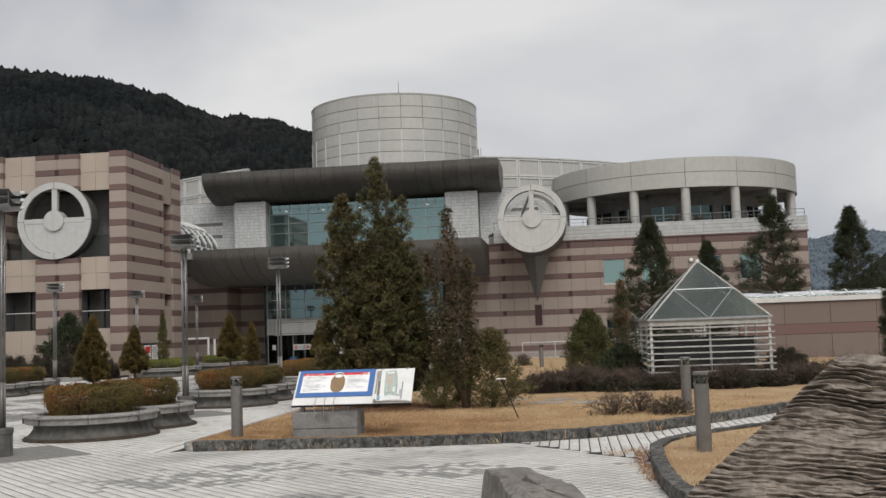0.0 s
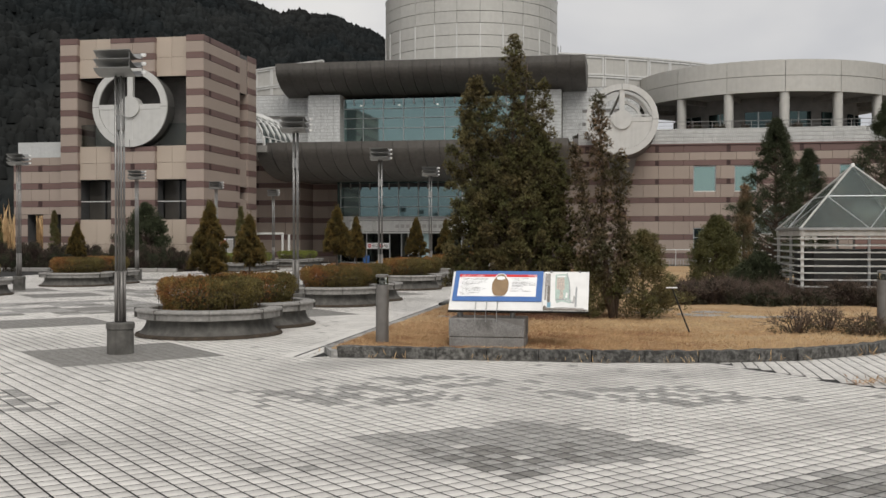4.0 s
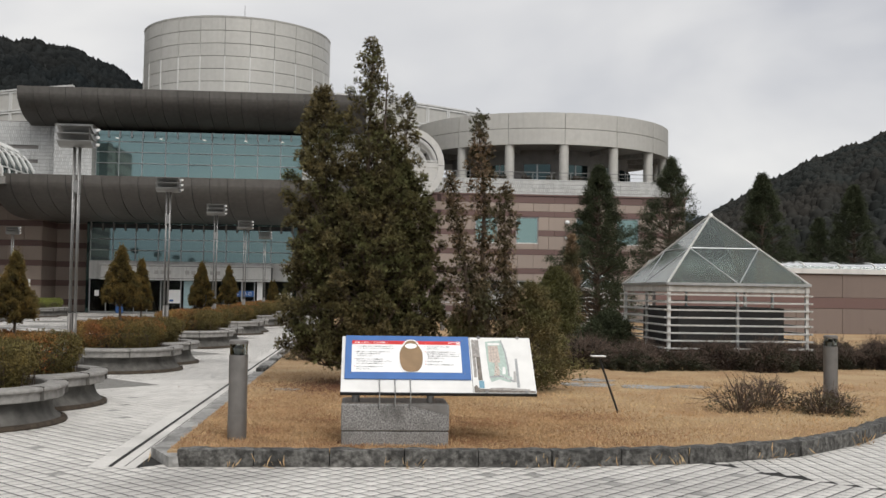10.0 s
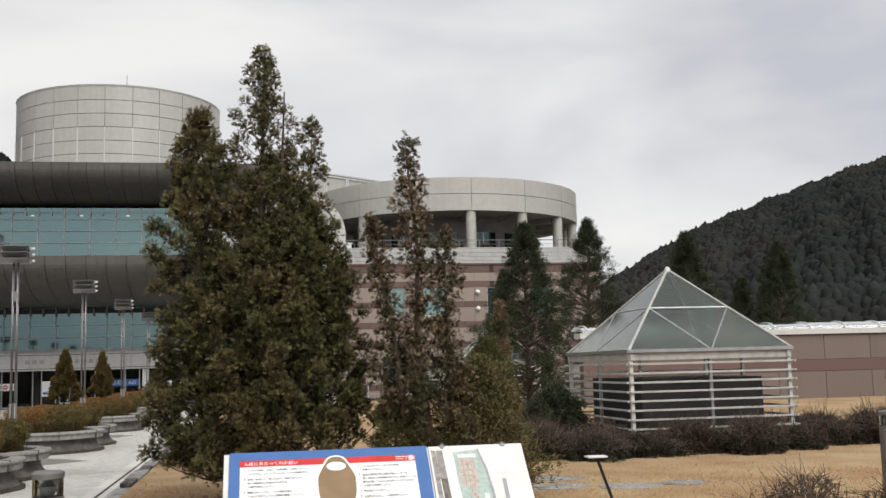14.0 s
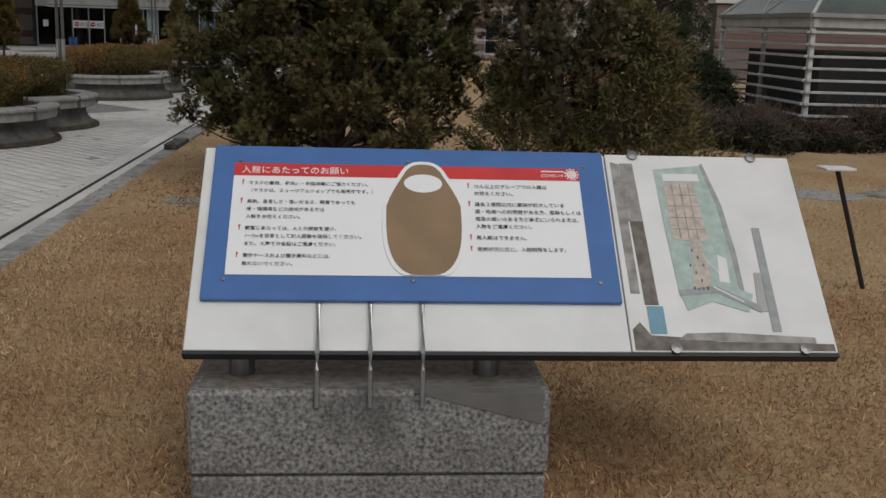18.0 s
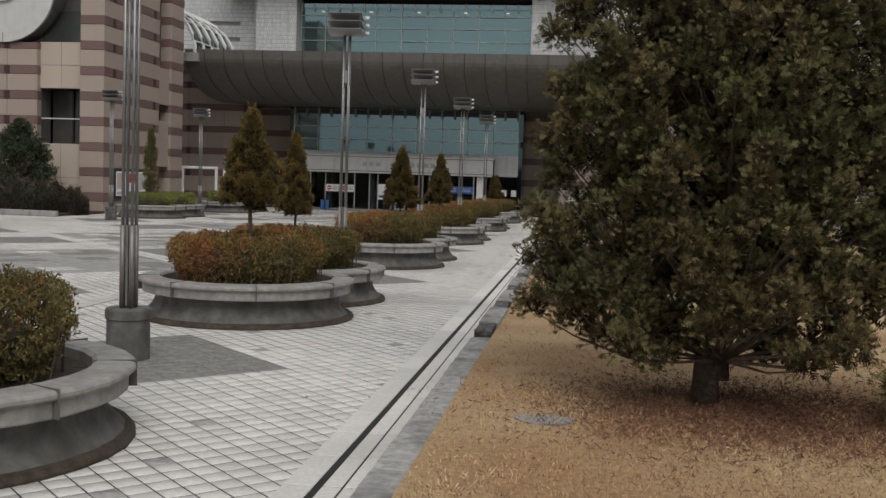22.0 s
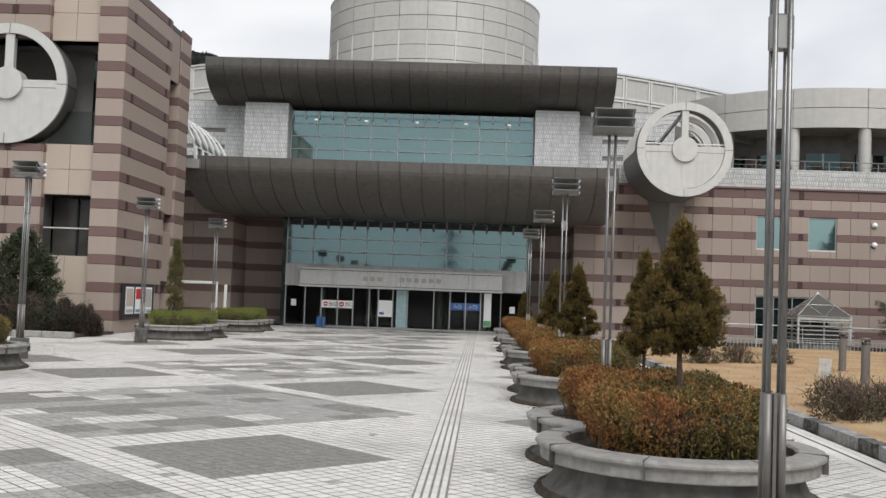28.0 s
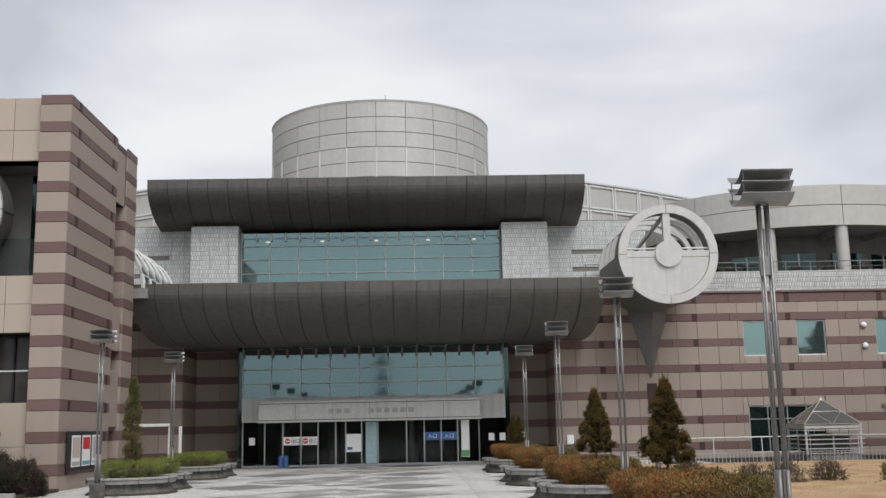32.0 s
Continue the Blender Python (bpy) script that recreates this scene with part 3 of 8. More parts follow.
def tile_field():
    """Centres of all diagonal tiles of the plaza, and whether each belongs to a dark field."""
    n = 420
    i, j = np.meshgrid(np.arange(-n, n), np.arange(-n, n))
    h = SIDE / math.sqrt(2)
    x, y = ((i - j) * h).ravel(), ((i + j) * h).ravel()
    keep = (x > -19) & (x < 22) & (y > -26) & ((x < 14) | (y > 2)) & (y < PLAZA_Y - 0.15)
    x, y = x[keep], y[keep]
    keep = ~inside(x, y, LAWN_POLY) & ~inside(x, y, ISLAND_POLY) & ~((x > 2.52) & (y > 0.0) & (x < 3.0)) & ~((abs(x + 2.1) < 0.05) & (y > 8.2) & (y < 51))
    keep &= ~on_path(x, y)
    x, y = x[keep], y[keep]

    def diamond(cx, cy, r, q=1.0):
        return abs(x - cx) + abs(y - cy) * q < r

    def cell(size, k):
        h_ = np.sin(np.floor((x + y) / size + k) * 12.9898 + np.floor((x - y) / size) * 78.233 + k) * 43758.5453
        return h_ - np.floor(h_)

    speck = RNG.uniform(0, 1, len(x))
    wave = 0.5 + 0.28 * np.sin(x * 2.1 + 1.3 * np.sin(y * 1.7)) + 0.22 * np.sin(y * 2.9 + x)
    shade_ = np.zeros(len(x), int)
    for k in range(0, 6):
        shade_[diamond(0, 8 * k, 1.5) | diamond(-11.8, 8 * k, 1.5)] = 2
    for k in range(-1, 6):
        cy = 12.45 + 7.7 * k
        small_ = diamond(-4.0, cy, 1.52) | diamond(-8.9, cy + 1.2, 1.52)
        shade_[small_] = 2
        big_ = diamond(-6.1, cy + 4.0, 3.5) & ~small_
        c1 = cell(0.85, 1.0)
        shade_[big_ & (c1 < 0.22)] = 2
        shade_[big_ & (c1 >= 0.22) & (c1 < 0.84)] = 1
    for cx, cy, r, q in ((6.33, -5.45, 1.52, 1.28), (9.3, -6.6, 1.35, 1.1), (4.3, -3.2, 1.5, 1.6), (7.6, -2.6, 1.6, 1.8), (5.2, -1.9, 1.2, 2.0), (0.5, -4.5, 1.4, 1.2)):
        d_ = abs(x - cx) + abs(y - cy) * q
        stained = (d_ < r * (0.94 + 0.1 * wave)) & (speck < (0.99 if cy < -4.6 else 0.6) - (0.25 if cy < -4.6 else 0.45) * (d_ > r * 0.88))
        shade_[stained & (shade_ == 0)] = 1
        if cy < -4.6:
            shade_[stained & (wave > 0.62) & (speck < 0.45)] = 2
    shade_[(shade_ == 0) & (speck < 0.012)] = 1
    return x, y, shade_


def tile_mesh(name, x, y, mat, square=False, slab_=1.055):
    """Low square tiles with sloped edges, all in one mesh."""
    r, c = SIDE / math.sqrt(2) - 0.0115, SIDE / math.sqrt(2) - 0.0135
    d = np.array([(1, 0), (0, 1), (-1, 0), (0, -1)], float)
    if square:
        d = np.array([(1, -1), (1, 1), (-1, 1), (-1, -1)], float) / math.sqrt(2)
    ring = np.concatenate([np.c_[d * r, np.full(4, -0.0022)], np.c_[d * c, np.zeros(4)]])
    grow = np.where((y > 3 - 4.6 * (slab_ > 1.06)) & (x < 2.6), slab_, 1.0)[:, None, None] * np.array([1, 1, 0]) + np.array([0, 0, 1])
    v = (np.c_[x, y, RNG.uniform(-0.0004, 0.0006, len(x))][:, None, :] + ring[None] * grow).reshape(-1, 3)
    f = np.array([(4, 5, 6, 7)] + [(i, (i + 1) % 4, 4 + (i + 1) % 4, 4 + i) for i in range(4)])
    f = ((np.arange(len(x)) * 8)[:, None, None] + f[None])
    close = (y < 9) & (x > -6)
    return quick(name, v, np.concatenate([f[close].reshape(-1, 4), f[~close][:, 0]]), mat)


tx, ty, tdark = tile_field()
near = np.argsort((tx - 5.2) ** 2 + (ty + 4.6) ** 2)
single = np.zeros(len(tx), bool)
single[near[:300]] = True
for k, (nm, mat, lab) in enumerate((("tiles", "tile", "pale grey weathered tiles"), ("grey_tiles", "tile_mid", "mid grey stained tiles"), ("dark_tiles", "tile_dark", "dark grey stained tiles"))):
    pick = (tdark == k) & ~single
    tagged(part(nm, tile_mesh(nm, tx[pick], ty[pick], M[mat], False, 1.105 if k else 1.055), None, bed, lab), kind="stuff")


px_, py_ = (a.ravel() for a in np.meshgrid(np.arange(8.3, 22, SIDE), np.arange(-2.2, 14, SIDE)))
keep_ = ((px_ - 8.61) * 1.53 + (py_ + 0.07) * 1.19 > 0.1) & ~inside(px_, py_, LAWN_POLY) & ~inside(px_, py_, ISLAND_POLY)
lane = thing("garden_path", "lane of small pale tiles between the two lawns", "paving", kind="structure")
tagged(part("tiles", tile_mesh("tiles", px_[keep_], py_[keep_], M["tile"], True), None, lane, "pale weathered tiles laid square"), kind="stuff")


def run_of(path, step):
    """Even points and directions along a line of points."""
    pts = [Vector((*p, 0)) for p in path]
    out, carry = [], 0.0
    for a, b in zip(pts, pts[1:]):
        ln = (b - a).length
        s = carry
        while s < ln:
            out.append((a + (b - a) * (s / ln), (b - a).normalized()))
            s += step
        carry = s - ln
    return out


def rough_block(sx, sy, sz, seed, amp=0.027):
    """A hewn stone block with an uneven face, 1 unit of length along x."""
    g = Geo()
    nx, ny, nz = 9, 3, 3
    grid = {}
    rr = random.Random(seed)
    for i in range(nx + 1):
        for j in range(ny + 1):
            for k in range(nz + 1):
                if i in (0, nx) or j in (0, ny) or k in (0, nz):
                    p = Vector((sx * (i / nx - 0.5), sy * (j / ny - 0.5), sz * k / nz))
                    q = noise.noise_vector(p * 7 + Vector((seed * 3.1, 0, 0))) * amp
                    edge = (i in (0, nx)) + (j in (0, ny)) + (k == nz)
                    if edge >= 2:
                        p *= 0.985
                    grid[i, j, k] = len(g.v)
                    g.v.append(tuple(p + q * (1 if i not in (0, nx) else 0.3)))
    for i in range(nx):
        for j in range(ny):
            g.f.append((grid[i, j, nz], grid[i + 1, j, nz], grid[i + 1, j + 1, nz], grid[i, j + 1, nz]))
    for i in range(nx):
        for k in range(nz):
            g.f.append((grid[i, 0, k], grid[i + 1, 0, k], grid[i + 1, 0, k + 1], grid[i, 0, k + 1]))
            g.f.append((grid[i + 1, ny, k], grid[i, ny, k], grid[i, ny, k + 1], grid[i + 1, ny, k + 1]))
    for j in range(ny):
        for k in range(nz):
            g.f.append((grid[0, j + 1, k], grid[0, j, k], grid[0, j, k + 1], grid[0, j + 1, k + 1]))
            g.f.append((grid[nx, j, k], grid[nx, j + 1, k], grid[nx, j + 1, k + 1], grid[nx, j, k + 1]))
    return g


KERBS = [rough_block(0.70, 0.17, 0.22, s, 0.018).mesh("kerb_stone", M["kerb"]) for s in range(6)]
LOW_KERBS = [rough_block(0.695, 0.22, 0.22, s, 0.01).mesh("kerb_stone", M["kerb_pale"]) for s in range(6)]
for name, path, label in (("lawn_kerb", EDGE, "dark lichened granite edge stones round the lawn"), ("island_kerb", EDGE2, "dark lichened granite edge stones in a curve")):
    kb = thing(name, label, "kerb", kind="structure")
    stops = [p for p, d in run_of(path, 0.7)]
    for i, (p, p2) in enumerate(zip(stops, stops[1:])):
        q, d = (p + p2) / 2, (p2 - p).normalized()
        if q.x < 22:
            flush = path is EDGE and q.x < 3.1 and q.y < 9.5
            side_ = path is EDGE and q.x < 3.1 and q.y >= 9.5
            part("kerb_stone", (LOW_KERBS if flush or side_ and i % 3 else KERBS)[(i * 5 + i // 3) % 6], None, kb, m=Matrix.Translation((q.x, q.y, -0.12 if flush else -0.062)) @ Matrix.Rotation(math.atan2(d.y, d.x), 4, "Z"))

# slot drain along the lawn, of pale slabs between two dark slots
drain = thing("slot_drain", "pale slab drain with two dark slots along the lawn", "drain", kind="structure")
part("channel", Geo().box(2.4, 2.9, 0.0, 44, -0.04, -0.012), M["ink"], drain)
slab_m = Geo().box(-0.055, 0.055, -0.293, 0.293, -0.03, 0.002, 0.006).mesh("slab", M["tile_one"])
edge_m = Geo().box(-0.085, 0.085, -0.295, 0.295, -0.03, 0.003, 0.004).mesh("edging", M["tile_one"])
for i in range(74):
    part("edging", edge_m, None, drain, m=pose(2.486, 0.3 + 0.593 * i, 0))
    for x in (2.67, 2.787):
        part("slab", slab_m, None, drain, m=pose(x, 0.3 + 0.593 * i, 0))

# tactile strip towards the entrance
strip = thing("tactile_paving", "narrow ribbed guiding strip across the plaza", "paving", kind="structure")
tac = Geo().box(-0.15, 0.15, -0.15, 0.15, -0.03, 0.003, 0.004).mesh("tactile_tile", M["tile_one_dark"])
g = Geo()
for k in range(4):
    g.box(-0.128 + 0.07 * k, -0.082 + 0.07 * k, -0.142, 0.142, 0.003, 0.009)
ribs_m = g.mesh("ribbing", M["tile_one"])
for i in range(139):
    tt = part("tactile_tile", tac, None, strip, m=pose(-2.1, 8.4 + 0.304 * i, 0))
    part("ribbing", ribs_m, None, tt)

# ---- museum ----
museum = thing("museum_building", "museum with striped pink granite walls and a silver drum", "building")
CACHE = {}


def piece(name, sx, sy, sz, mat, parent, at, c=0.008):
    """A cladding piece with eased edges; alike pieces share one mesh."""
    key = (name, round(sx, 3), round(sy, 3), round(sz, 3), mat.name)
    if key not in CACHE:
        CACHE[key] = Geo().box(-sx / 2, sx / 2, -sy / 2, sy / 2, -sz / 2, sz / 2, c).mesh(name, mat)
    return part(name, CACHE[key], None, parent, m=pose(*at))


def courses(z0, z1, bands):
    """Rows from z0 to z1, dark where a band lies."""
    out, z = [], z0
    for a, b in bands:
        if b <= z0 or a >= z1:
            continue
        a, b = max(a, z0), min(b, z1)
        if a - z > 0.02:
            out.append((z, a, False))
        out.append((a, b, True))
        z = b
    if z1 - z > 0.02:
        out.append((z, z1, False))
    return out


def minus(rects, hole):
    out = []
    for a, b, c, d in rects:
        e, f, g_, h_ = hole
        if e >= b or f <= a or g_ >= d or h_ <= c:
            out.append((a, b, c, d))
            continue
        lo_, hi_ = max(c, g_), min(d, h_)
        if e > a:
            out.append((a, e, c, d))
        if f < b:
            out.append((f, b, c, d))
        if lo_ > c:
            out.append((max(a, e), min(b, f), c, lo_))
        if hi_ < d:
            out.append((max(a, e), min(b, f), hi_, d))
    return [r for r in out if r[1] - r[0] > 0.03 and r[3] - r[2] > 0.03]


def clad(wall, p0, p1, z0, z1, bands, width=0.92, holes=(), light=None, dark=None, thick=0.05, inserts=0.0):
    """Stone panels on the outer side of a wall that runs from p0 to p1 (outside to the right)."""
    a, b = Vector((*p0, 0)), Vector((*p1, 0))
    d = (b - a).normalized()
    ln = (b - a).length
    turn = Matrix.Rotation(math.atan2(d.y, d.x), 4, "Z")
    out = Vector((d.y, -d.x, 0))
    n = max(1, round(ln / width))
    for c0, c1, isdark in courses(z0, z1, bands):
        m = max(1, round(n / 3)) if isdark else n
        rects = [(ln * i / m, ln * (i + 1) / m, c0, c1) for i in range(m)]
        for hole in holes:
            rects = minus(rects, hole)
        for u0, u1, v0, v1 in rects:
            mat = (dark or M["red"]) if isdark else (light or M["pink"])
            sx, sz, pr = u1 - u0 - 0.012, v1 - v0 - 0.01, thick + (0.012 if isdark else 0.0)
            name = "stone_band" if isdark else "stone_panel"
            key = (name, round(sx, 2), round(sz, 2), pr, mat.name)
            if key not in CACHE:
                CACHE[key] = Geo().box(-sx / 2, sx / 2, -pr, 0.0, -sz / 2, sz / 2, 0.008).mesh(name, mat)
            q = a + d * ((u0 + u1) / 2)
            part(name, CACHE[key], None, wall, m=Matrix.Translation((q.x, q.y, (v0 + v1) / 2)) @ turn)
        if isdark and inserts:
            for k in range(max(1, round(ln / inserts))):
                u = ln * ((0.16, 0.9)[k] if round(ln / inserts) == 2 else (k + 0.5) / max(1, round(ln / inserts)))
                if any(h0 - 0.3 < u < h1 + 0.3 and v0 < c1 and v1 > c0 for h0, h1, v0, v1 in holes):
                    continue
                q = a + d * u + out * (thick + 0.012)
                piece("dark_inset", 0.24, 0.03, c1 - c0 - 0.02, M["inset"], wall, (q.x, q.y, (c0 + c1) / 2)).rotation_euler = (0, 0, math.atan2(d.y, d.x))


BANDS = [(0.42 + 1.157 * k - 0.02, 0.76 + 1.157 * k - 0.02) for k in range(6)] + [(7.02, 7.46)]
TB = [(0.48 + 0.964 * k - 0.02, 0.81 + 0.964 * k - 0.02) for k in range(12)] + [(11.97, 12.29)]


def backing(name, x0, x1, y0, y1, z0, z1, mat=None, label=""):
    return part(name, Geo().box(x0, x1, y0, y1, z0, z1), mat or M["joint"], museum, label)


# right-hand front wall with its windows
WIN = [(11.42, 12.8, 4.55, 6.17), (13.9, 15.27, 4.55, 6.17), (17.6, 18.95, 4.55, 6.17), (20.1, 21.5, 4.55, 6.17), (11.43, 15.0, 0.2, 2.3)]
w = backing("wall", 2.7, 24.4, 52.0, 52.3, -0.05, 7.48)
clad(w, (2.7, 52.0), (24.4, 52.0), 0.0, 7.46, BANDS, 0.93, [(a - 2.7, b - 2.7, c, d) for a, b, c, d in WIN], inserts=4.4, thick=0.2)
w = backing("wall", 24.1, 24.4, 52.3, 70, -0.05, 7.48)
clad(w, (24.4, 52.0), (24.4, 70), 0.0, 7.46, BANDS, 0.93, inserts=4.4)
w = backing("wall", -25, -14.14, 52.0, 52.3, -0.05, 7.48)
clad(w, (-20, 52.0), (-14.14, 52.0), 0.0, 7.46, BANDS, 0.93, inserts=4.4, thick=0.2)
for p, q in (((0.66, 54.7), (2.7, 54.7)), ((-14.14, 54.7), (-11.8, 54.7))):
    w = part("wall", Geo().slab([p, q, (q[0], q[1] + 0.3), (p[0], p[1] + 0.3)], -0.05, 7.48), M["joint"], museum)
    clad(w, p, q, 0.0, 7.0, BANDS, 1.1)
for x0, p, q in ((2.7, (2.7, 54.7), (2.7, 51.8)), (-14.44, (-14.14, 51.8), (-14.14, 54.7))):
    w = part("wall", Geo().box(x0, x0 + 0.3, 52.3, 55.0, -0.05, 7.48), M["joint"], museum)
    clad(w, p, q, 0.0, 7.0, BANDS, 1.0)


def window(x0, x1, z0, z1, y, cols=1, rows=(), mat=None, frame=0.06, depth=0.12):
    """A glazed window: a frame, its mullions, transoms and panes."""
    wn = part("window", Geo().box(x0, x1, y, y + depth, z0, z0 + frame), M["frame"], museum)
    for a, b in ((x0, x0 + frame), (x1 - frame, x1)):
        part("jamb", Geo().box(a, b, y - 0.01, y + depth, z0 + frame, z1, 0.006), M["alu"], wn)
    part("head", Geo().box(x0 + frame, x1 - frame, y - 0.005, y + depth, z1 - frame, z1, 0.006), M["alu"], wn)
    xs = [x0 + (x1 - x0) * i / cols for i in range(cols + 1)]
    zs = [z0, *rows, z1]
    for i in range(1, cols):
        part("mullion", Geo().box(xs[i] - 0.025, xs[i] + 0.025, y - 0.02, y + depth, z0 + frame, z1 - frame, 0.006), M["alu"], wn)
    for z in rows:
        part("transom", Geo().box(x0 + frame, x1 - frame, y - 0.012, y + depth, z - 0.022, z + 0.022, 0.006), M["alu"], wn)
    for i in range(cols):
        for a, b in zip(zs, zs[1:]):
            part("pane", Geo().box(xs[i] + 0.02, xs[i + 1] - 0.02, y + 0.05, y + 0.062, a + 0.02, b - 0.02), mat or M["glass"], wn, m=pose(0, 0, 0, RNG.uniform(-0.0004, 0.0004) * 57, 0, 0))
    return wn


for a, b, c, d in WIN[:4]:
    window(a, b, c, d, 51.86)
window(11.43, 15.0, 0.2, 2.3, 51.86, 4, (1.7,), M["glass_dark"])
backing("coping", 2.6, 24.5, 51.72, 52.4, 7.47, 7.56, M["red"])
# terrace wall of small white tiles above, with its rail
tw = backing("terrace_wall", 4.3, 24.45, 52.0, 52.3, 7.56, 8.5, M["faded"])
for r in range(4):
    for i in range(34):
        piece("wall_tile", 0.59, 0.05, 0.23, M["terrace_tile"], tw, (4.62 + 0.594 * i, 51.985, 7.68 + 0.234 * r), 0.01)
tr = backing("terrace_rail", 4.3, 24.4, 52.13, 52.17, 8.93, 8.97, M["steel"], "thin steel terrace rail")
for i in range(18):
    part("rail_post", Geo().box(-0.02, 0.02, -0.02, 0.02, 8.49, 8.94), M["steel"], tr, m=pose(4.35 + 1.178 * i, 52.15, 0))
part("rail_bar", Geo().box(4.3, 24.4, 52.14, 52.16, 8.7, 8.72), M["steel"], tr)
backing("terrace_floor", 2.7, 24.3, 52.3, 74, 7.3, 7.5, M["rim"])

# white tiled piers and walls of the upper floor
for x0, x1 in ((-14.6, -12.28), (0.74, 3.04)):
    pr = backing("pier", x0 + 0.02, x1 - 0.02, 55.24, 58, 7.5, 11.66, M["faded"])
    for r in range(18):
        for i in range(5):
            wd = (x1 - x0) / 5
            piece("wall_tile", wd - 0.005, 0.05, 0.222, M["pier_tile"], pr, (x0 + wd * (i + 0.5), 55.2, 7.66 + 0.226 * r), 0.008)
for x0, x1, slots in ((-19.5, -14.62, (-18.6, -15.9)), (3.06, 8.2, (4.4, 7.2))):
    uw = backing("upper_wall", x0, x1, 56.3, 58, 7.5, 11.9, M["dim"])
    rects = [(x0 + 0.62 * i, min(x1, x0 + 0.62 * (i + 1)), 7.55 + 0.226 * r, 7.55 + 0.226 * (r + 1)) for r in range(19) for i in range(int((x1 - x0) / 0.62) + 1)]
    for z in (9.25, 10.15):
        rects = minus(rects, (slots[0], slots[1], z, z + 0.22))
    for a, b, c, d in rects:
        if b - a > 0.1:
            piece("wall_tile", round(b - a, 2) - 0.006, 0.06, round(d - c, 2) - 0.006, M["pier_tile"], uw, ((a + b) / 2, 56.28, (c + d) / 2), 0.008)
# curved parapet walls of framed white panels behind
for s in (1, -1):
    ctr = -5.72
    line = [(8.4, 57.2), (11.5, 58.6), (14.6, 60.4), (17.6, 62.5), (20.6, 65.2), (23.2, 68.6)]
    pts = [(ctr + s * x, y) for x, y in line]
    if s < 0:
        pts = pts[::-1]
    cw = part("parapet", Geo().slab(pts + [(x, y + 0.3) for x, y in pts[::-1]], 11.0, 14.36), M["panel"], museum, "white framed metal parapet")
    for (xa, ya), (xb, yb) in zip(pts, pts[1:]):
        for k in range(2):
            fa, fb = k / 2, (k + 1) / 2
            a, b = Vector((xa + (xb - xa) * fa, ya + (yb - ya) * fa, 0)), Vector((xa + (xb - xa) * fb, ya + (yb - ya) * fb, 0))
            d = b - a
            tm = Matrix.Rotation(math.atan2(d.y, d.x), 4, "Z")
            for z0, z1 in ((11.6, 12.95), (13.02, 14.3)):
                fr = Geo()
                ln = d.length
                fr.box(0.03, ln - 0.03, -0.07, 0.0, z1 - 0.1, z1).box(0.03, ln - 0.03, -0.07, 0.0, z0, z0 + 0.1).box(0.03, 0.13, -0.07, 0, z0 + 0.1, z1 - 0.1).box(ln - 0.13, ln - 0.03, -0.07, 0, z0 + 0.1, z1 - 0.1)
                part("panel_frame", fr, M["frame"], cw, m=Matrix.Translation(a) @ tm)
    part("cap", Geo().slab([(x, y - 0.12) for x, y in pts] + [(x, y + 0.35) for x, y in pts[::-1]], 14.36, 14.46), M["frame"], cw)


# the two long curved canopies of dark metal strips
def canopy_profile(y0, z0, y1, z1, n=18):
    """From the front lip down and back along a bulging curve."""
    out = [(y0, z0), (y0 + 0.02, z0 - 0.28)]
    for i in range(1, n + 1):
        a = math.pi / 2 * i / n
        out.append((y0 + 0.02 + (y1 - y0) * (1 - math.cos(a)), z0 - 0.28 - (z0 - 0.28 - z1) * math.sin(a)))
    return out


def canopy(x0, x1, y0, z0, y1, z1, yback, n, slant):
    prof = canopy_profile(y0, z0, y1, z1)
    inner = [(y + 0.05, z + 0.03) for y, z in prof]
    cp = part("canopy", Geo().prism_x([(yback, z0 - 0.03), (inner[0][0], z0 - 0.03)] + inner[1:] + [(yback, z1 + 0.012)], x0 + 0.01, x1 - 0.01), M["joint"], museum, "long curved dark metal canopy")
    wd = (x1 - x0) / n
    g = Geo()
    for k, (p, q) in enumerate(((prof, inner),)):
        for i in range(len(p) - 1):
            g.quad((0.016, p[i][0], p[i][1]), (0.016, p[i + 1][0], p[i + 1][1]), (wd - 0.016, p[i + 1][0], p[i + 1][1]), (wd - 0.016, p[i][0], p[i][1]))
            for x in (0.016, wd - 0.016):
                g.quad((x, p[i][0], p[i][1]), (x, p[i + 1][0], p[i + 1][1]), (x, q[i + 1][0], q[i + 1][1]), (x, q[i][0], q[i][1]))
    g.box(0.006, wd - 0.006, y0, yback, z0 - 0.03, z0)
    g.box(0.006, wd - 0.006, y1, yback, z1 - 0.002, z1 + 0.01)
    me = g.mesh("canopy_panel", M["canopy"])
    for i in range(n):
        part("canopy_panel", me, None, cp, m=pose(x0 + wd * i, 0, 0))
    for x in (x0, x1 - 0.02):
        part("end_plate", Geo().prism_x([(yback, z0)] + prof + [(yback, z1)], x, x + 0.02), M["canopy"], cp)
    return cp


canopy(-16.33, 4.7, 53.3, 13.59, 57.2, 11.56, 60, 22, 0)
canopy(-14.9, 3.97, 45.77, 7.47, 50.6, 5.42, 55.4, 20, 0)

